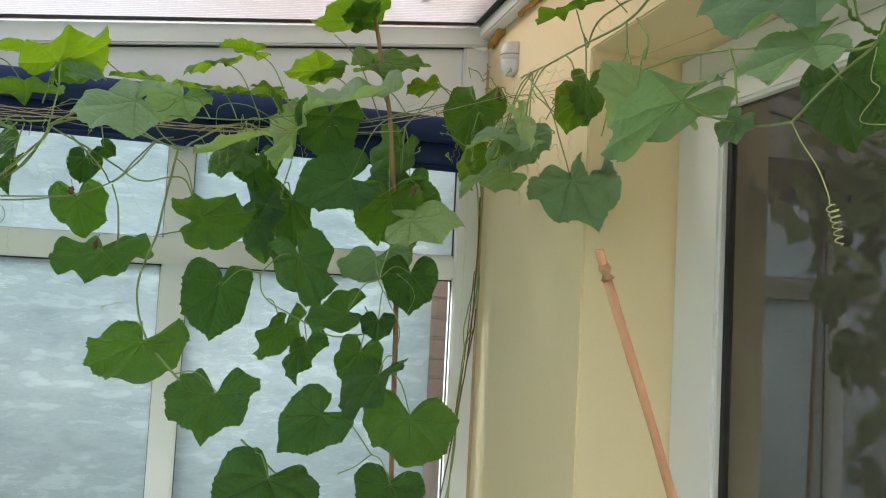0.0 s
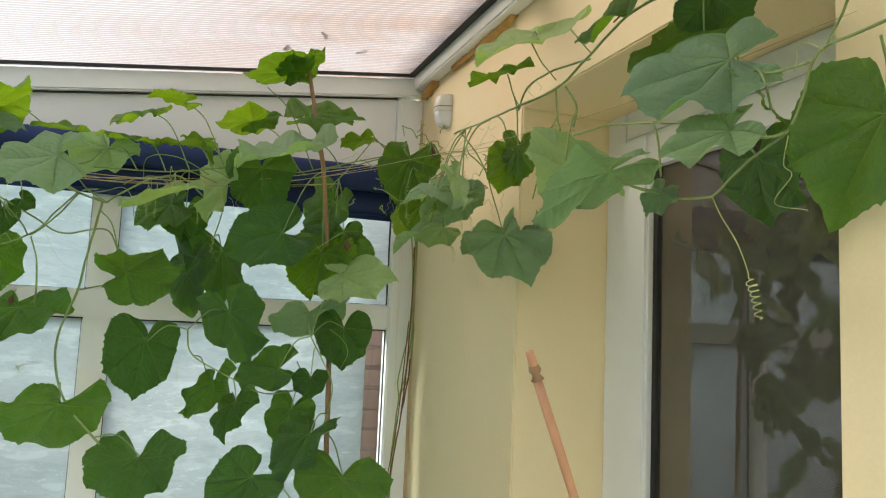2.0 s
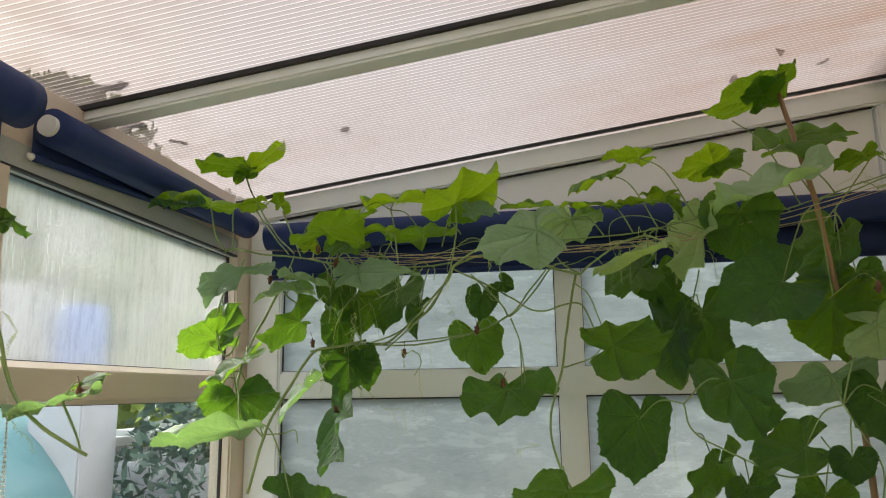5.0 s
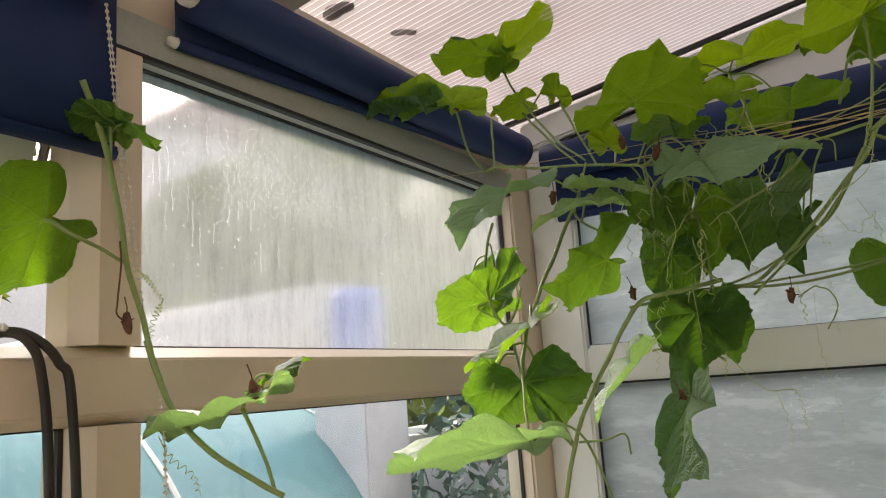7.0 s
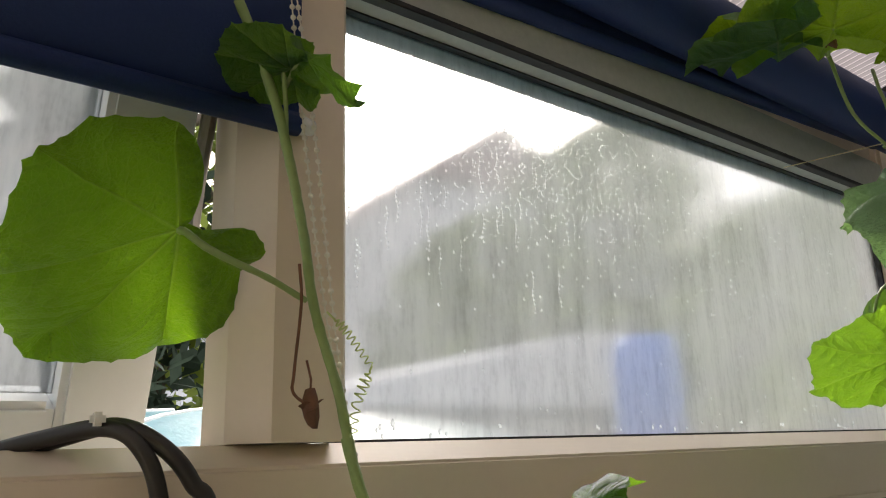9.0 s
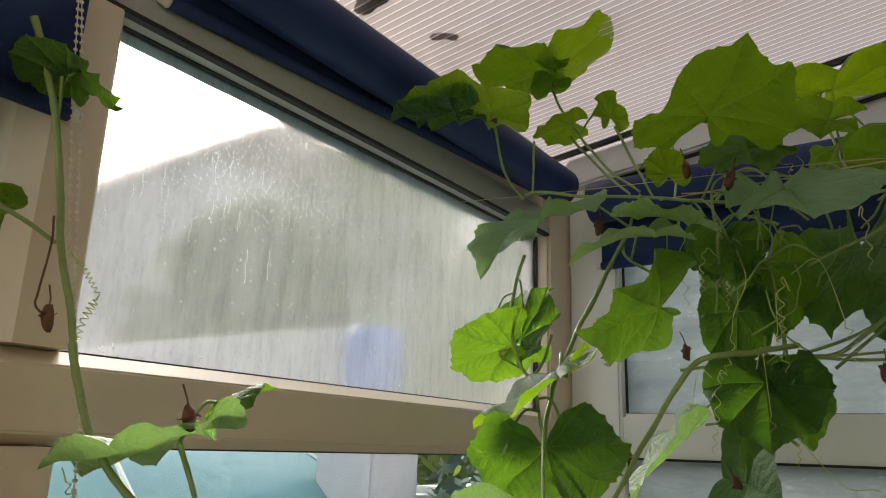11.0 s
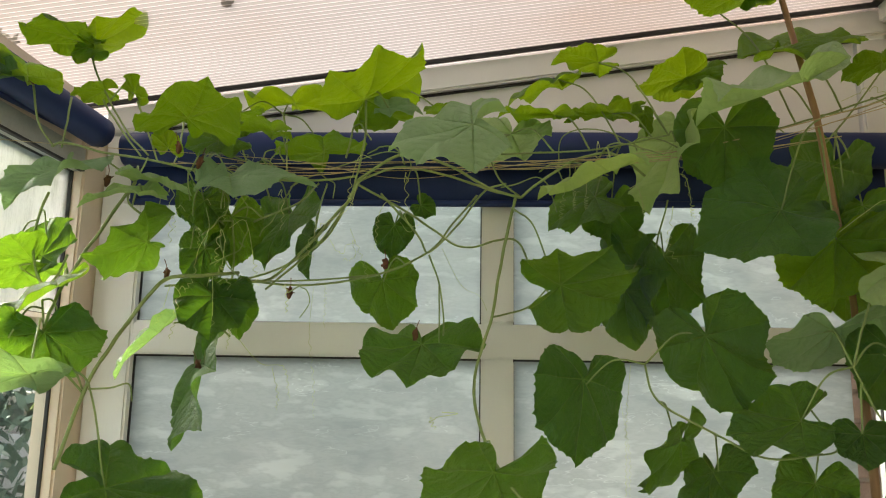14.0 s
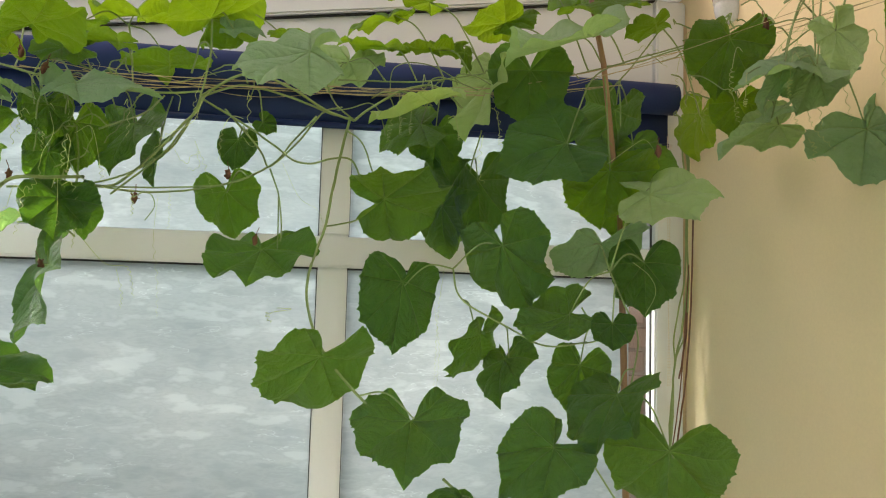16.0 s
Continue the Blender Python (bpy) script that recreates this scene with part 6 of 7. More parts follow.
tendril(2.00, 0.0040, 3, 0.00060, (0.850, 0.291, 2.136), (0.850, 0.322, 2.154), (0.850, 0.332, 2.125))
tendril(0.60, 0.0060, 5, 0.00060, (0.890, 0.432, 2.362), (0.880, 0.359, 2.334), (0.880, 0.341, 2.322), (0.870, 0.300, 2.311))
tendril(0.30, 0.0050, 4, 0.00055, (0.920, 1.298, 2.290), (0.920, 1.167, 2.227), (0.920, 1.111, 2.265))
tendril(2.00, 0.0050, 4, 0.00060, (0.920, 1.618, 2.308), (0.920, 1.442, 2.262), (0.920, 1.333, 2.297), (0.920, 1.301, 2.331))
tendril(2.00, 0.0050, 4, 0.00065, (0.920, 1.705, 2.244), (0.920, 1.576, 2.331), (0.920, 1.412, 2.356))
tendril(0.00, 0.0050, 3, 0.00050, (0.900, 1.043, 2.306), (0.900, 1.071, 2.337), (0.900, 1.031, 2.338), (0.900, 1.017, 2.311))
tendril(0.20, 0.0040, 5, 0.00050, (0.910, 0.549, 2.425), (0.910, 0.578, 2.402), (0.920, 0.579, 2.360))
tendril(0.10, 0.0030, 7, 0.00050, (0.930, 1.493, 2.114), (0.930, 1.468, 2.070), (0.930, 1.413, 2.020))
tendril(0.20, 0.0030, 5, 0.00060, (-0.463, 2.050, 1.787), (-0.447, 2.050, 1.728), (-0.449, 2.050, 1.695))
tendril(0.10, 0.0020, 16, 0.00035, (0.272, 1.900, 1.726), (0.287, 1.900, 1.615), (0.279, 1.900, 1.497))
tendril(0.20, 0.0050, 5, 0.00055, (0.664, 1.750, 2.288), (0.728, 1.750, 2.312), (0.764, 1.750, 2.267))
tendril(0.20, 0.0050, 4, 0.00060, (0.904, 1.500, 2.289), (0.956, 1.480, 2.350), (1.005, 1.450, 2.355))
tendril(2.00, 0.0050, 4, 0.00070, (0.845, 1.550, 2.286), (0.889, 1.530, 2.205), (0.951, 1.500, 2.309))
tendril(2.00, 0.0050, 4, 0.00070, (0.865, 1.550, 2.206), (0.933, 1.530, 2.285), (1.006, 1.500, 2.331))
tendril(2.00, 0.0050, 4, 0.00070, (0.849, 1.600, 2.245), (0.922, 1.550, 2.182), (0.971, 1.500, 2.222))

# ---- withered flowers ----
dry_flower(-0.590, 1.762, 2.200, 0)
dry_flower(-0.519, 1.693, 2.150, 1)
dry_flower(-0.688, 1.693, 2.115, 2)
dry_flower(-0.627, 1.842, 1.965, 3)
dry_flower(-0.860, 1.700, 2.320, 4)
dry_flower(-0.397, 1.914, 1.938, 5)
dry_flower(-0.190, 1.836, 1.987, 6)
dry_flower(-0.134, 1.906, 1.855, 7)
dry_flower(0.646, 1.534, 2.026, 8)
dry_flower(0.551, 1.800, 1.586, 9)
dry_flower(-0.611, 2.000, 1.790, 10)
dry_flower(-0.842, 1.201, 1.843, 11)
dry_flower(0.850, 1.500, 2.282, 12)
dry_flower(-0.975, 1.140, 1.927, 99)
vine_stem("twig", 0.0011, (-0.978, 1.132, 2.020), (-0.978, 1.134, 1.994), (-0.978, 1.130, 1.950), (-0.978, 1.129, 1.936), (-0.978, 1.141, 1.927))
# ---- thin shoots and curled tendrils tangled along the twine and in the corner ----
rnd = random.Random(77)


def shoot(base, reach, drop, r):
    """A thin young side shoot that arches and winds out from the tangle."""
    a, side = rnd.uniform(0, 6.283), rnd.choice((-1, 1))
    d = Vector((math.cos(a), 0.5 * math.sin(a), 0))
    n = Vector((-d.y, d.x, 0)) * side
    pts = [Vector(base)]
    for k in range(1, 6):
        f = k / 5
        pts.append(pts[0] + d * reach * math.sin(f * 1.9) * 0.9 + n * reach * 0.35 * f * f + Vector((rnd.uniform(-0.006, 0.006), 0, 0.25 * reach * math.sin(f * 3.0) - drop * f * f + rnd.uniform(-0.006, 0.006))))
    return vine_stem("petiole", r, *pts)


def curl(base, length, thick):
    """A short tendril that hangs and winds up towards its end."""
    b = Vector(base)
    side = Vector((rnd.uniform(-1, 1), rnd.uniform(-0.5, 0.5), 0)) * length * 0.5
    p1 = b + side * 0.6 + Vector((0, 0, rnd.uniform(-0.1, 0.25) * length))
    p2 = b + side + Vector((0, 0, -length * rnd.uniform(0.3, 0.6)))
    p3 = b + side * rnd.uniform(0.8, 1.4) + Vector((0, 0, -length * rnd.uniform(0.7, 1.0)))
    return tendril(rnd.choice((0.35, 0.5, 0.65)), rnd.uniform(0.0025, 0.005), rnd.uniform(3, 5.5), thick, b, p1, p2, p3)


for i in range(26):
    x = rnd.uniform(-0.62, 0.72)
    shoot((x, rnd.uniform(1.74, 1.9), 2.17 + 0.05 * max(0.0, x) + rnd.uniform(-0.05, 0.06)), rnd.uniform(0.06, 0.2), rnd.uniform(-0.05, 0.07), rnd.uniform(0.0012, 0.0022))
for i in range(16):
    x = rnd.uniform(-0.68, 0.7)
    curl((x, rnd.uniform(1.72, 1.88), 2.17 + rnd.uniform(-0.06, 0.09)), rnd.uniform(0.04, 0.13), rnd.uniform(0.0005, 0.0008))
for i in range(12):
    x = rnd.uniform(-0.62, -0.36)
    shoot((x, rnd.uniform(1.76, 1.92), rnd.uniform(1.92, 2.16)), rnd.uniform(0.03, 0.1), rnd.uniform(-0.1, 0.1), rnd.uniform(0.0012, 0.002))
    curl((x, rnd.uniform(1.70, 1.84), rnd.uniform(1.88, 2.12)), rnd.uniform(0.05, 0.12), rnd.uniform(0.0006, 0.0009))
for i in range(38):
    base = (rnd.uniform(0.74, 1.0), rnd.uniform(1.35, 1.78), rnd.uniform(2.14, 2.36))
    shoot(base, rnd.uniform(0.03, 0.1), rnd.uniform(-0.05, 0.05), rnd.uniform(0.0011, 0.0021))
    if i % 3:
        curl(base, rnd.uniform(0.05, 0.12), rnd.uniform(0.0005, 0.0008))
GOURD = surface("dark_green_gourd_skin", (0.035, 0.10, 0.035), (0.02, 0.06, 0.025), 30, 0.35, 150, 0.1, 0.7)
bm = bmesh.new()
bmesh.ops.create_uvsphere(bm, u_segments=20, v_segments=12, radius=0.0135)
for v in bm.verts:
    v.co.z *= 1.12
    v.co *= 1 + 0.02 * math.cos(6 * math.atan2(v.co.y, v.co.x))
fruit = part("gourd", bm, GOURD, vine, "small round dark green gourd", True)
fruit.location = (-0.444, 1.833, 2.182)
vine_stem("petiole", 0.0016, (-0.444, 1.833, 2.197), (-0.44, 1.836, 2.215), (-0.42, 1.84, 2.222))
# ---- small fittings ----
sensor = thing("alarm_sensor", "white plastic alarm sensor on the wall by the corner", "alarm sensor")
sensor.matrix_basis = pose(HOUSE_X - 0.001, 2.035, 2.565, 0, 0, -18)


def bowed(z_rings):
    """A housing with a half-round front: rings of (height, half width, depth)."""
    bm, last = bmesh.new(), None
    for z, w, d in z_rings:
        ring = [bm.verts.new((-d * max(0.0, math.cos(a)) ** 0.6, w * math.sin(a), z)) for a in [-1.57 + 3.14 * k / 16 for k in range(17)]] + [bm.verts.new((0.012, w, z)), bm.verts.new((0.012, -w, z))]
        if last:
            for k in range(19):
                bm.faces.new((last[k], last[(k + 1) % 19], ring[(k + 1) % 19], ring[k]))
        else:
            bm.faces.new(ring[::-1])
        last = ring
    bm.faces.new(last)
    bmesh.ops.recalc_face_normals(bm, faces=bm.faces[:])
    return bm


part("housing", bowed([(-0.002, 0.033, 0.048), (0.0, 0.035, 0.050), (0.030, 0.035, 0.048), (0.046, 0.034, 0.044), (0.053, 0.031, 0.036), (0.055, 0.024, 0.026)]), PLASTIC_W, sensor, "", True)
part("lens", bowed([(-0.054, 0.018, 0.020), (-0.050, 0.026, 0.032), (-0.036, 0.031, 0.043), (-0.016, 0.0325, 0.047), (-0.0025, 0.0325, 0.047)]), surface("milky_sensor_lens", (0.74, 0.77, 0.80), (0.66, 0.69, 0.72), 10, 0.25, 160, 0.02, 0.2), sensor, "milky bluish dome lens", True)
part("slot", bowed([(0.0102, 0.0355, 0.0503), (0.0125, 0.0355, 0.0503)]), surface("red_brown_slot", (0.22, 0.06, 0.05), (0.12, 0.04, 0.04), 20, 0.5), sensor, "dark red slot")

light = thing("wall_light", "grey outdoor wall light on a white backplate", "lamp")
GREY_METAL = surface("grey_lamp_metal", (0.25, 0.26, 0.26), (0.16, 0.17, 0.17), 8, 0.4, 120, 0.05, 0.4, 0.6)
part("backplate", box((HOUSE_X - 0.05, 0.335, 2.496), (HOUSE_X - 0.0005, 0.58, 2.62), 0.006), PLASTIC_W, light, "off-white back box")
part("edge_strip", box((HOUSE_X - 0.054, 0.33, 2.487), (HOUSE_X - 0.0005, 0.585, 2.4955), 0.002), surface("dull_brown_strip", (0.15, 0.11, 0.09), (0.09, 0.07, 0.06), 12, 0.6), light, "dull brown bottom strip")
part("arm", tube([(HOUSE_X - 0.045, 0.455, 2.53), (HOUSE_X - 0.065, 0.455, 2.535), (HOUSE_X - 0.09, 0.455, 2.53)], 0.009, sides=8), CABLE, light, "", True)
part("housing", tube([(1.0, 0.455, z) for z in (2.490, 2.492, 2.51, 2.56, 2.572)], 0.033, 0.031, 24), GREY_METAL, light, "grey metal drum")
part("rim", tube([(1.0, 0.455, 2.486), (1.0, 0.455, 2.493)], 0.036, 0.036, 24), GREY_METAL, light, "grey rim")
part("globe", tube([(1.005, 0.545, 2.478), (1.005, 0.545, 2.482), (1.005, 0.545, 2.53), (1.005, 0.545, 2.56)], 0.026, 0.020, 18), CLEAR, light, "clear plastic globe", True)
part("lead", tube(smooth_line([(1.04, 0.50, 2.55), (1.0, 0.515, 2.50), (1.01, 0.535, 2.475), (1.035, 0.555, 2.50)], 6), 0.0022, sides=6), CABLE, light, "thin black lead", True)

batten = part("timber_batten", box((HOUSE_X - 0.05, -0.5, 1.893), (HOUSE_X - 0.0005, 0.267, 1.925), 0.004), BATTEN)
tagged(batten, "reddish brown timber batten fixed to the cream wall", "batten")

# old foam squeezed out under the wall plate and along the glazing bar
def foam(points, r, seed):
    bm = bmesh.new()
    pts = smooth_line(points, 14)
    bm = tube(pts, r, r * 0.7, 9, bm)
    for v in bm.verts:
        n = noise.noise(v.co * 34 + Vector((seed, 0, 0))) + 0.5 * noise.noise(v.co * 110)
        v.co += Vector((noise.noise(v.co * 50) * 0.5, 0.1 * n, n)) * r * 0.9
    return part("foam", bm, FOAM, trim, "orange expanding foam", True)


PB = roof_z(HOUSE_X) - 0.066
foam([(HOUSE_X - 0.012, 1.52, PB), (HOUSE_X - 0.012, 1.75, PB - 0.004), (HOUSE_X - 0.012, 1.98, PB)], 0.012, 1)
foam([(HOUSE_X - 0.012, 0.86, PB), (HOUSE_X - 0.012, 1.1, PB - 0.003), (HOUSE_X - 0.012, 1.36, PB)], 0.011, 2)
foam([(HOUSE_X - 0.012, 2.14, PB), (HOUSE_X - 0.012, 2.2, PB - 0.008), (HOUSE_X - 0.012, 2.27, PB - 0.02)], 0.018, 3)
foam([(0.45, 1.407, roof_z(0.45) - 0.026), (0.75, 1.407, roof_z(0.75) - 0.022), (1.03, 1.406, roof_z(1.03) - 0.026)], 0.008, 4)

cane = part("garden_cane", tube([(0.557, 1.75, 2.545), (0.616, 1.75, 2.266), (0.657, 1.75, 1.92), (0.668, 1.75, 1.638), (0.678, 1.75, 1.238), (0.69, 1.75, 0.0)], 0.0055, 0.008, 9, wobble=0.2), CANE, None, "", True)
tagged(cane, "brown bamboo cane standing upright among the leaves", "garden cane")

pole = thing("support_stick", "bare reddish brown stick with a dark knot near its tip", "stick")
d = Vector((0.391, 0.092, -0.916))
tip = Vector((0.488, 0.246, 1.812))
part("shaft", tube([tip + d * (0.024 + 1.9 * i / 30) + Vector((math.sin(i * 0.9), math.cos(i * 1.1), 0)) * 0.0012 for i in range(31)], 0.0037, 0.0053, 10, wobble=0.12), STICK, pole, "", True)
part("knot", tube([tip + d * (0.012 + 0.004 * i) for i in range(4)], 0.0041, 0.0044, 10, wobble=0.6), CANE, pole, "dark swollen knot", True)
part("tip", tube([tip, tip + d * 0.006, tip + d * 0.013], 0.0032, 0.0038, 10), STICK, pole, "pale cut tip", True)

# bead chains of the blinds
bead_bm = bmesh.new()
bmesh.ops.create_icosphere(bead_bm, subdivisions=2, radius=0.0021)
bead_mesh = bpy.data.meshes.new("bead")
bead_bm.to_mesh(bead_mesh)
bead_bm.free()
bead_mesh.materials.append(CHAIN)
for label, line, dx, dy in (("white bead pull chain caught in the vine beside the post", [(-0.99, 1.118, 2.31), (-0.99, 1.132, 2.18), (-0.99, 1.142, 2.10), (-0.99, 1.153, 2.02), (-0.986, 1.166, 1.94), (-0.977, 1.181, 1.86), (-0.972, 1.186, 1.79), (-0.972, 1.188, 1.60)], 0.003, 0.007),
                            ("white bead pull chain hanging in the corner by the window", [(1.012, 2.262, 2.24), (1.014, 2.262, 2.0), (1.017, 2.262, 1.75), (1.016, 2.262, 1.50)], 0.008, 0.003)):
    chain = thing("bead_chain", label, "pull chain", "blind chains")
    pts = smooth_line(line, 40)
    run = [0.0]
    for p, q in zip(pts, pts[1:]):
        run.append(run[-1] + (q - p).length)
    for strand in (0, 1):
        row = []
        for i in range(int(run[-1] / 0.0085)):
            k = max(0, int(np.searchsorted(run, i * 0.0085)) - 1)
            row.append(pts[k].lerp(pts[k + 1], (i * 0.0085 - run[k]) / (run[k + 1] - run[k])) + Vector((dx, dy, 0)) * strand * math.sin(0.3 + i * 0.05) ** 2)
        for p in row:
            bead = new("bead", bead_mesh)
            bead.parent = chain
            bead.location = p
        part("cord", tube(row, 0.0006, sides=5), CHAIN, chain)

# black cable looped over the transom
cable = thing("black_cable", "black rubber cable looped over the window transom", "cable")
part("loop", tube(smooth_line([(-1.07, 0.96, 1.90), (-1.04, 1.0, 1.912), (-1.01, 1.03, 1.917), (-0.999, 1.047, 1.903), (-0.998, 1.058, 1.873), (-0.997, 1.066, 1.80), (-0.995, 1.07, 1.65), (-0.99, 1.07, 1.2), (-0.99, 1.05, 0.0)], 8), 0.0052, sides=9), CABLE, cable, "", True)
part("loop", tube(smooth_line([(-1.07, 0.975, 1.90), (-1.04, 1.01, 1.912), (-1.01, 1.035, 1.918), (-0.998, 1.057, 1.906), (-0.996, 1.075, 1.885), (-0.994, 1.088, 1.85), (-0.992, 1.098, 1.65), (-0.99, 1.10, 1.2), (-0.99, 1.08, 0.0)], 8), 0.0052, sides=9), CABLE, cable, "", True)
part("clip", box((-1.012, 1.019, 1.918), (-1.004, 1.027, 1.926), 0.002), PLASTIC_W, cable, "white cable clip")

# twine that the vine is tied to: a loose bundle of strands along the back, single lines to the house wall
rnd = random.Random(21)
for k in range(6):
    dy, dz, sag = rnd.uniform(-0.03, 0.03), rnd.uniform(-0.016, 0.018), rnd.uniform(0.0, 0.03)
    pts = [(-0.98, 1.82 + dy, 2.222 + dz), (-0.78, 1.82 + dy, 2.206 + dz)] if k == 0 else [(-0.46 - 0.04 * k, 1.84 - dy, 2.20 + 0.5 * dz)]
    pts += [(-0.38, 1.82 + dy, 2.19 + dz - sag * 0.6), (-0.15, 1.81 - dy, 2.185 - dz - sag), (0.12, 1.80 + dy * 0.3, 2.19 + dz * 0.5 - sag * 0.5), (0.45, 1.78 - dy, 2.21 + dz)]
    pts += [(0.9, 1.5, 2.265 + 0.01 * k), (1.088, 1.3 - 0.05 * k, 2.30)] if k in (1, 2) else [(0.62, 1.75, 2.23 + dz), (0.94, 1.0 + 0.04 * k, 2.245), (1.088, 0.45 + 0.1 * k, 2.29)] if k == 0 else [(0.66, 1.75, 2.22)]
    tw = part("twine", tube(smooth_line(pts, 12), 0.0006 + 0.00025 * (k % 3), sides=5, wobble=0.5), TWINE, None, "", True)
    tagged(tw, "thin pale jute twine stretched under the roof", "twine", "twine lines")
tie = thing("plant_tie", "bright green plastic plant tie knotted in the vine", "plant tie")
for i in range(3):
    part("loop", tube([(0.88 + 0.014 * math.cos(a) + 0.004 * i, 1.60 + 0.008 * i, 2.275 + 0.016 * math.sin(a) - 0.008 * i) for a in [k * 0.45 for k in range(15)]], 0.0022, sides=6), TIE, tie, "", True)

# litter lying on the roof sheet
for i, (x, y, s) in enumerate(((0.51, 1.23, 1.0), (0.72, 1.21, 1.3), (0.0, 1.33, 1.4), (-0.55, 1.87, 1.0), (-1.0, 1.58, 1.6), (-0.97, 1.74, 0.9), (0.64, 1.97, 0.7), (0.54, 2.10, 0.7), (0.78, 2.10, 0.7), (-0.95, 1.37, 1.2))):
    bm = bmesh.new()
    for k in range(3):
        bmesh.ops.create_icosphere(bm, subdivisions=2, radius=0.013 * s, matrix=Matrix.Translation((0.014 * k * s, 0.006 * (k % 2), 0)) @ Matrix.Diagonal((1.2, 0.8, 0.3, 1)))
    for v in bm.verts:
        v.co += Vector((noise.noise(v.co * 90 + Vector((i, 0, 0))), noise.noise(v.co * 90 + Vector((0, i, 0))), 0)) * 0.006
    ob = part("dead_leaf_clump", bm, LITTER)
    ob.matrix_basis = pose(x, y, roof_z(x) + 0.016, 0, -7.6, 40 * i)
    tagged(ob, "small clump of dead leaves lying on the roof sheet", "leaf litter", "roof litter")

# droplets on the wet pane
rnd = random.Random(5)
spots = []
for i in range(1500):
    spots.append((rnd.gauss(1.45, 0.13), rnd.gauss(2.17, 0.045), rnd.uniform(0.0004, 0.0010)) if i % 5 else (rnd.uniform(1.2, 2.18), rnd.uniform(1.912, 2.26), rnd.uniform(0.0005, 0.0014)))
for i in range(34):
    y, z = rnd.uniform(1.18, 1.5), rnd.uniform(2.06, 2.24)
    for k in range(rnd.randint(4, 11)):
        spots.append((y + 0.0012 * math.sin(k), z - 0.0045 * k, rnd.uniform(0.0006, 0.0013)))
for i in range(40):
    spots.append((rnd.uniform(1.2, 2.18), 1.9095 + rnd.uniform(0, 0.012), rnd.uniform(0.001, 0.0022)))
verts, faces = [], []
for y, z, r in spots:
    if not (PF + 0.006 < y < 2.19 and 1.91 < z < 2.27):
        continue
    tall, n0 = rnd.uniform(1.0, 1.7), len(verts)
    verts.append((LEFT_X - 0.0358 + 0.55 * r, y, z))
    for ring in (1, 2):
        c, sn = math.cos(ring * 0.785), math.sin(ring * 0.785)
        verts += [(LEFT_X - 0.0358 + 0.55 * r * c, y + r * sn * math.cos(k * 0.785), z + r * tall * sn * math.sin(k * 0.785)) for k in range(8)]
    faces += [(n0, n0 + 1 + k, n0 + 1 + (k + 1) % 8) for k in range(8)]
    faces += [(n0 + 1 + k, n0 + 9 + k, n0 + 9 + (k + 1) % 8, n0 + 1 + (k + 1) % 8) for k in range(8)]
    faces.append(tuple(n0 + 9 + k for k in range(7, -1, -1)))
drop_mesh = bpy.data.meshes.new("water_drops")
drop_mesh.from_pydata(verts, [], faces)
DROP, nt, b = material("water_drop", 0.02)
b.inputs["Base Color"].default_value = (0.9, 0.92, 0.93, 1)
lit, gleam = node(nt, "BsdfTranslucent"), node(nt, "MixShader", Fac=0.85)
lit.inputs["Color"].default_value = (0.55, 0.57, 0.58, 1)
nt.links.new(b.outputs[0], gleam.inputs[1])
nt.links.new(lit.outputs[0], gleam.inputs[2])
nt.links.new(gleam.outputs[0], nt.nodes["Material Output"].inputs["Surface"])
drop_mesh.materials.append(DROP)
drop_mesh.polygons.foreach_set("use_smooth", [True] * len(drop_mesh.polygons))
drops = new("water_drops", drop_mesh)
drops.parent = bpy.data.objects["window_5"]
drops["kind"] = "stuff"
drops.visible_shadow = False
# ---- outside: garden, tarpaulin dome, neighbours, trees ----
GRASS = surface("wet_lawn", (0.07, 0.11, 0.04), (0.05, 0.07, 0.03), 1.5, 0.9, 40, 0.5, 0.6)
TEAL = surface("turquoise_tarpaulin", (0.14, 0.30, 0.33), (0.10, 0.235, 0.27), 2.2, 0.3, 30, 0.3, 0.5, distance=0.006)
BLUE = surface("blue_plastic_barrel", (0.03, 0.16, 0.62), (0.02, 0.11, 0.48), 6, 0.4, 60, 0.1, 0.4)
PALE = surface("pale_lilac_render", (0.62, 0.61, 0.66), (0.50, 0.49, 0.54), 1.2, 0.8, 20, 0.3, 0.5)
SLATE = surface("brown_grey_roof_tile", (0.42, 0.31, 0.30), (0.31, 0.23, 0.22), 1.5, 0.8, 12, 0.5, 0.6)
BARK = surface("tree_bark", (0.12, 0.09, 0.07), (0.06, 0.05, 0.04), 6, 0.9, 40, 0.6)
BUSH = surface("hedge_leaf", (0.22, 0.28, 0.03), (0.14, 0.19, 0.02), 3, 0.7, 30, 0.3, 0.8)
CONIFER = surface("conifer_needle", (0.035, 0.06, 0.03), (0.02, 0.035, 0.02), 4, 0.8, 40, 0.3, 0.8)

ground = part("ground", box((-80, -80, -0.5), (80, 80, -0.12), 0), GRASS)
tagged(ground, "dull green lawn outside the windows", "ground", kind="structure")

dome = thing("tarpaulin_dome", "turquoise tarpaulin dome standing on the lawn outside", "tent")


def dome_point(z, a, grow=0.0):
    h = (z + 0.12) / 2.17
    r = 2.6 * math.sqrt(max(0.0, 1 - h ** 4)) + grow
    return Vector((-3.0 + 0.56 * r * math.cos(a), 1.9 + r * math.sin(a), z))


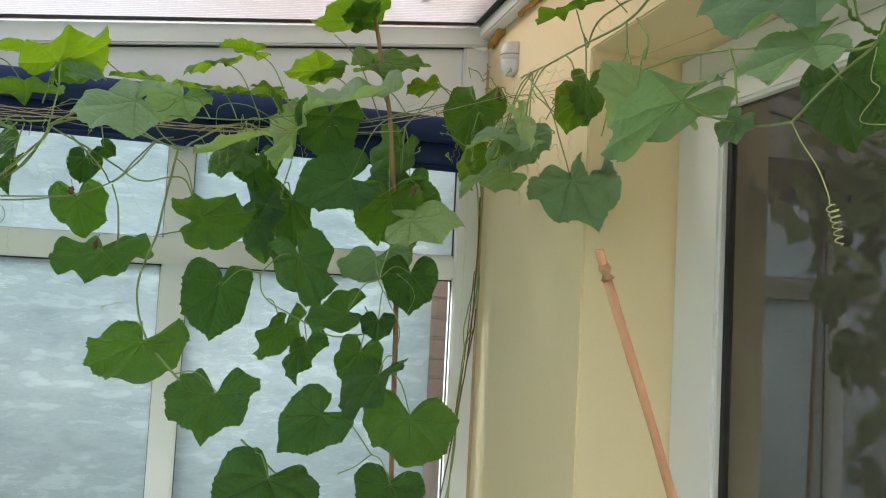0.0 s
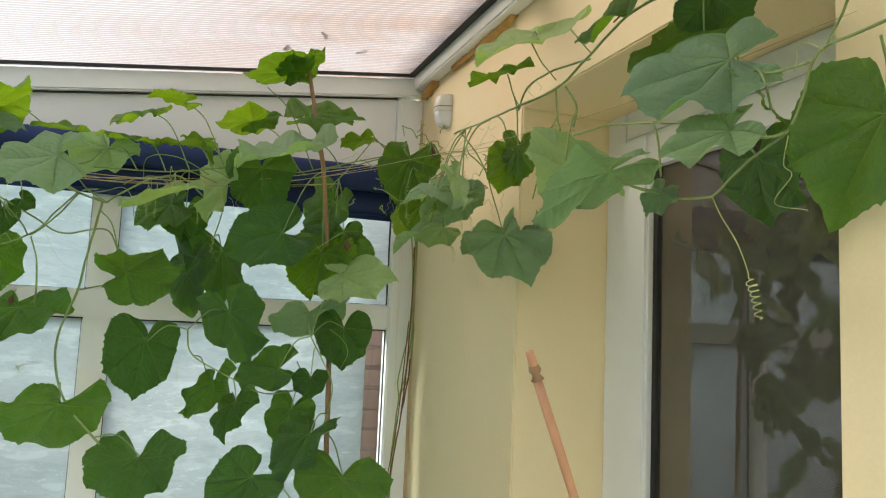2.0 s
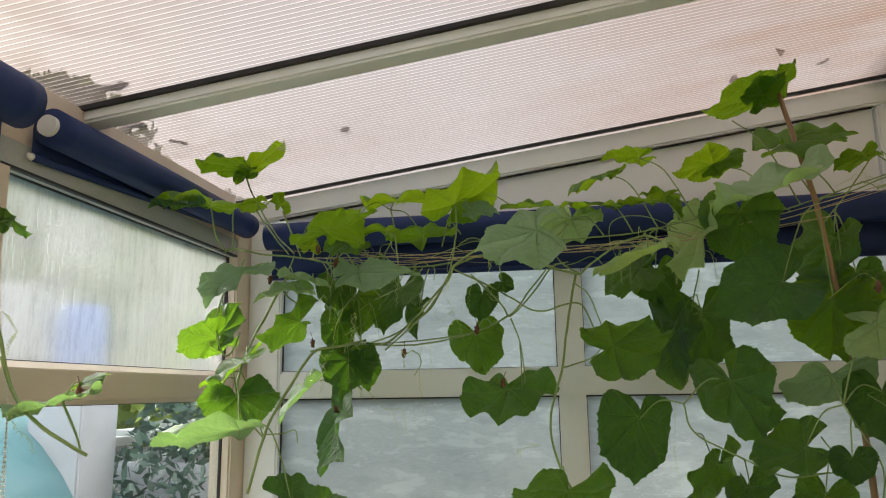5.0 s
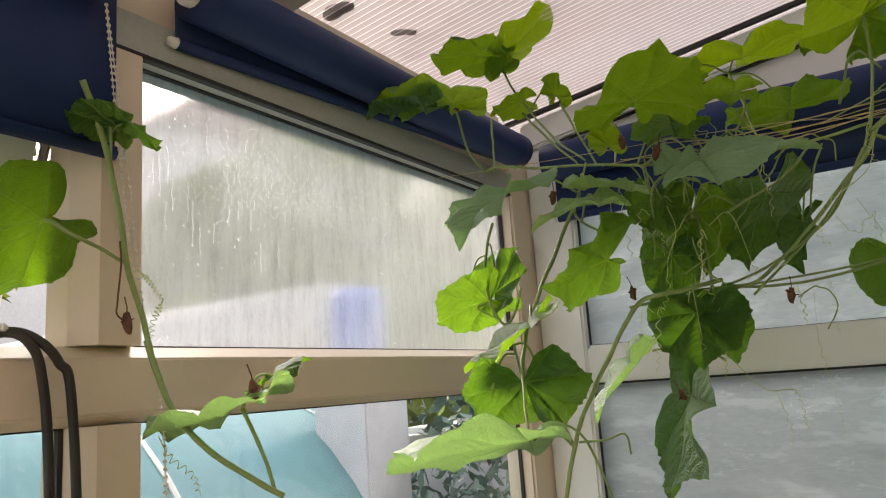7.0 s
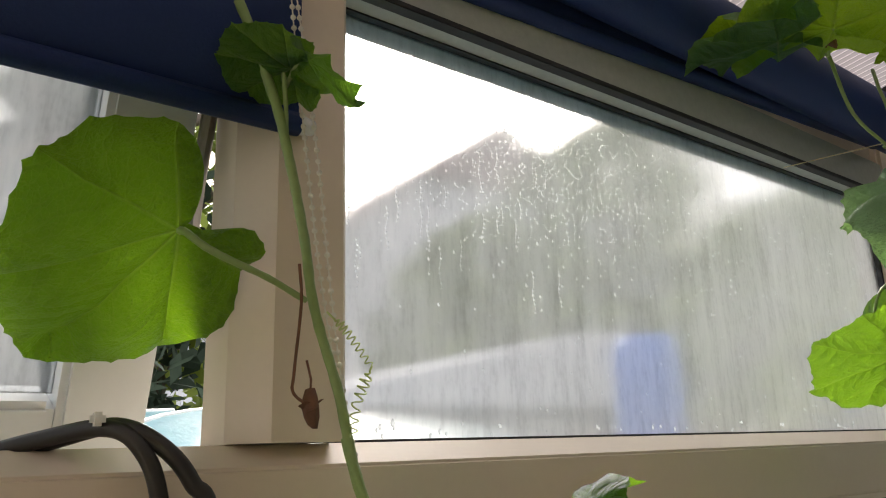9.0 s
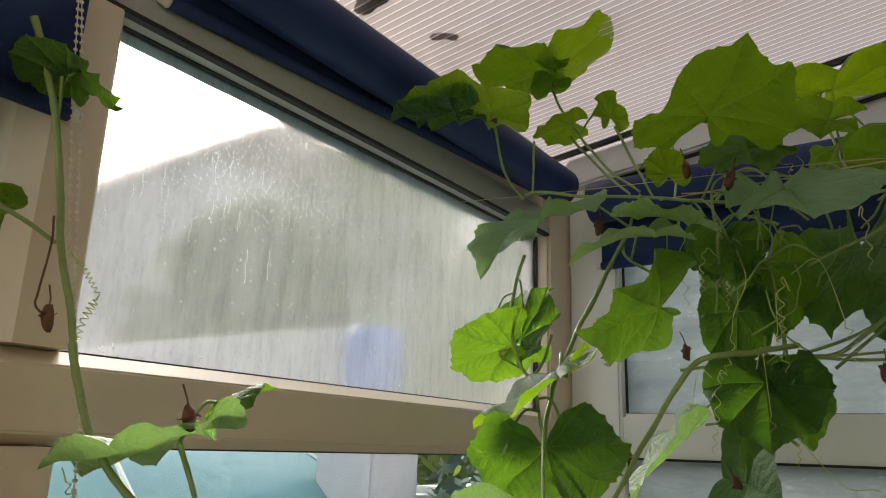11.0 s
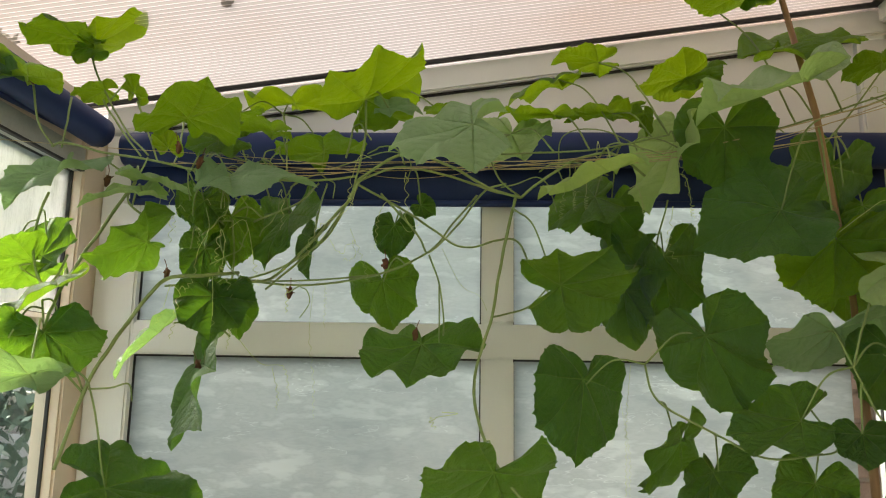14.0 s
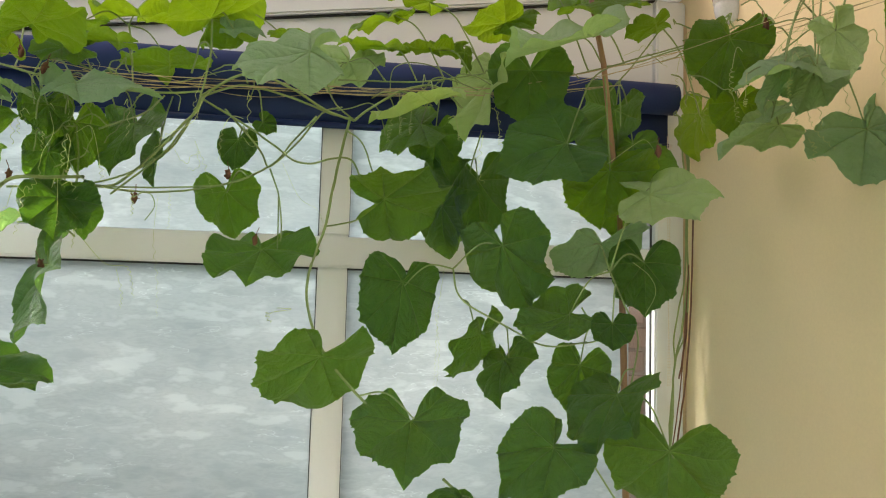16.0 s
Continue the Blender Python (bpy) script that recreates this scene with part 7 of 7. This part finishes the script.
bm = bmesh.new()
levels = [-0.12 + 2.165 * math.sin(i / 18 * math.pi / 2) for i in range(19)]
rings = [[bm.verts.new(dome_point(z, k * math.pi / 32, 0.02 * noise.noise(Vector((k * 0.5, z * 3, 0))))) for k in range(64)] for z in levels]
for p, q in zip(rings, rings[1:]):
    for k in range(64):
        bm.faces.new((p[k], p[(k + 1) % 64], q[(k + 1) % 64], q[k]))
bm.faces.new(rings[-1])
part("canopy", bm, TEAL, dome, "", True)
for k in range(12):
    part("seam", tube([dome_point(z, k * math.pi / 6, 0.008) for z in levels], 0.008, sides=6), PLASTIC_W, dome, "pale seam")

barrel = thing("blue_barrel", "blue plastic barrel on a pale timber stand", "barrel")
bm = bmesh.new()
prof = [(0.0, 1.90), (0.085, 1.90), (0.095, 1.92), (0.098, 2.02), (0.095, 2.17), (0.08, 2.205), (0.0, 2.21)]
rows = [[bm.verts.new((-1.95 + r * math.cos(k * math.pi / 10), 2.74 + r * math.sin(k * math.pi / 10), z)) for k in range(20)] for r, z in prof[1:-1]]
for p, q in zip(rows, rows[1:]):
    for k in range(20):
        bm.faces.new((p[k], p[(k + 1) % 20], q[(k + 1) % 20], q[k]))
bm.faces.new(rows[0][::-1])
bm.faces.new(rows[-1])
part("drum", bm, BLUE, barrel, "", True)
part("stand", box((-2.07, 2.62, -0.12), (-1.83, 2.86, 1.90), 0.01), PALE, barrel, "pale timber stand")

shed = thing("garden_shed", "low pale shed with a white panelled roof", "shed")
part("wall", box((-6.6, 3.2, -0.12), (-4.4, 7.4, 2.15), 0.02), PALE, shed)
bm = prism([(3.0, 2.15), (7.6, 2.15), (7.6, 2.25), (5.3, 2.75), (3.0, 2.25)], "x", -6.8, -4.2, 0.01)
part("roof", bm, PALE, shed, "white panelled roof")
lean = thing("cold_frame", "white panelled cold frame lid below the window", "cold frame")
for i in range(5):
    part("panel", box((-2.75 + 0.25 * i, 3.05, 1.56 + 0.035 * i), (-2.75 + 0.25 * i + 0.243, 4.1, 1.585 + 0.035 * i), 0.004), PLASTIC_W, lean)
part("frame", box((-2.75, 3.05, -0.12), (-1.5, 4.1, 1.55), 0.01), PALE, lean)

house = thing("neighbour_house", "neighbouring lilac-grey house with a half-hipped brown roof", "house")
part("wall", prism([(6.2, -0.12), (21.6, -0.12), (21.6, 4.9), (17.7, 7.9), (10.1, 7.9), (6.2, 4.9)], "x", -22.0, -13.0), PALE, house)
bm = bmesh.new()
eave_n, eave_s, hip_n, hip_s, ridge = (5.8, 4.62), (22.0, 4.62), (10.0, 7.86), (17.8, 7.86), (13.9, 10.7)
near = [bm.verts.new((-12.7, *q)) for q in (eave_n, hip_n, hip_s, eave_s)]
far = [bm.verts.new((-22.3, *q)) for q in (eave_n, ridge, eave_s)]
tip = bm.verts.new((-14.4, *ridge))
bm.faces.new((near[0], near[1], tip, far[1], far[0]))
bm.faces.new((near[1], near[2], tip))
bm.faces.new((near[2], near[3], far[2], far[1], tip))
bm.faces.new((far[0], far[1], far[2]))
bmesh.ops.solidify(bm, geom=bm.faces[:], thickness=0.12)
part("roof", bm, SLATE, house, "brown-grey tiled roof")
for y in (8.6, 12.6, 16.6):
    w = part("window", box((-13.0, y, 1.6), (-12.95, y + 1.2, 2.9), 0.02), PVC, house)
    part("pane", box((-12.948, y + 0.1, 1.7), (-12.94, y + 1.1, 2.8), 0), RUBBER, w)


def tree(name, label, x, y, height, spread, mat, seed, conical=False, low=0.25, leafage=0.11):
    """Tapered trunk, limbs, and a crown of many small leaf clumps with gaps."""
    rnd = random.Random(seed)
    t = thing(name, label, "tree")
    part("trunk", tube([(x + 0.1 * math.sin(i), y + 0.08 * math.cos(i * 1.3), -0.2 + height * 0.85 * i / 6) for i in range(7)], height * 0.035, height * 0.008, 8), BARK, t, "", True)
    for k in range(7):
        a, z = k * 2.4, height * (low + 0.09 * k)
        part("limb", tube([(x, y, z), (x + 0.5 * spread * math.cos(a), y + 0.5 * spread * math.sin(a), z + height * 0.1), (x + 0.8 * spread * math.cos(a), y + 0.8 * spread * math.sin(a), z + height * 0.16)], height * 0.012, height * 0.004, 6), BARK, t, "", True)
    verts, faces = [], []
    for _ in range(4200):
        f = rnd.random() ** 0.8
        z = height * (low + (1 - low) * f)
        r = spread * ((1 - f) if conical else math.sqrt(max(0.02, 1 - (2 * f - 0.9) ** 2 * 0.85))) * rnd.uniform(0.35, 1.0)
        a = rnd.uniform(0, 6.283)
        bump = 1 + 0.25 * noise.noise(Vector((math.cos(a) * 1.7, math.sin(a) * 1.7, f * 5 + seed)))
        c = Vector((x + r * bump * math.cos(a), y + r * bump * math.sin(a), z))
        s = leafage * rnd.uniform(0.64, 1.36) * (height / 5) ** 0.5
        u, w = Vector((rnd.gauss(0, 1), rnd.gauss(0, 1), rnd.gauss(0, 1))).normalized(), Vector((rnd.gauss(0, 1), rnd.gauss(0, 1), rnd.gauss(0, 1))).normalized()
        n = len(verts)
        verts += [c - u * s, c + w * s * 0.5, c + u * s, c - w * s * 0.5]
        faces.append((n, n + 1, n + 2, n + 3))
    me = bpy.data.meshes.new("crown")
    me.from_pydata(verts, [], faces)
    me.materials.append(mat)
    crown = new("crown", me)
    crown.parent = t
    return t


tree("conifer", "dark green conifer beyond the open vent", -6.2, 0.9, 5.6, 1.5, CONIFER, 1, True, 0.1)
tree("conifer", "dark green conifer beyond the open vent", -5.6, -1.2, 6.5, 2.2, CONIFER, 12, True, 0.1)
tree("conifer", "dark green conifer beyond the open vent", -7.4, 2.2, 7.2, 2.3, CONIFER, 2, True, 0.1)
tree("conifer", "tall dark conifer at the end of the garden", -8.6, 0.2, 7.5, 2.6, CONIFER, 13, True, 0.05)
tree("conifer", "tall dark conifer at the end of the garden", -8.4, -3.4, 7.8, 2.8, CONIFER, 14, True, 0.05)
tree("garden_tree", "olive green garden tree behind the shed", -7.8, 7.2, 4.9, 1.5, BUSH, 3)
tree("garden_tree", "olive green garden tree behind the shed", -7.0, 8.9, 6.3, 2.0, BUSH, 4)
tree("garden_tree", "tall green hedge tree beside the shed", -3.2, 6.4, 3.7, 1.3, BUSH, 5, False, 0.05)
tree("garden_tree", "tall green hedge tree beside the shed", -1.9, 4.6, 2.9, 0.8, BUSH, 6, False, 0.02, 0.07)
tree("garden_tree", "tall bushy tree by the garden boundary", -9.5, 3.4, 8.6, 2.1, BUSH, 7)
SHRUB = surface("grey_green_shrub_leaf", (0.075, 0.135, 0.095), (0.045, 0.085, 0.065), 3, 0.5, 30, 0.3, 0.8)
tree("shrub", "grey-green leafy shrub close outside the window", -1.55, 3.1, 1.95, 0.5, SHRUB, 9, False, 0.02, 0.05)

# added fence: blocks daylight so that the left filmed panes turn darker
fence = thing("shading_fence", "grey weathered timber fence added to dim the left filmed panes", "fence")
for i in range(10):
    part("board", box((-1.36 + 0.148 * i, 3.25 + 0.006 * (i % 2), -0.12), (-1.36 + 0.148 * i + 0.142, 3.27 + 0.006 * (i % 2), 2.0 + 0.01 * math.sin(i * 2.1)), 0.003), FENCE, fence)
for z in (0.4, 1.6):
    part("rail", box((-1.36, 3.2, z), (0.11, 3.249, z + 0.07), 0.004), FENCE, fence)

MORTAR = surface("pinkish_mortar", (0.50, 0.38, 0.36), (0.40, 0.29, 0.27), 5, 0.9, 60, 0.4, 0.6)
pier = thing("brick_pier", "pinkish brick pier of the house just outside", "pier")
part("core", box((0.845, 2.47, -0.12), (1.48, 2.72, 2.3), 0.0), MORTAR, pier, "pinkish mortar")
for row in range(18, 31):
    for k in range(4):
        x0 = 0.84 + 0.2 * k - (0.1 if row % 2 else 0.0)
        a, b = max(0.84, x0 + 0.004), min(1.48, x0 + 0.19)
        if b - a > 0.02:
            part("brick", box((a, 2.46, row * 0.075 - 0.12), (b, 2.475, row * 0.075 - 0.055), 0.003, 1), BRICK, pier)
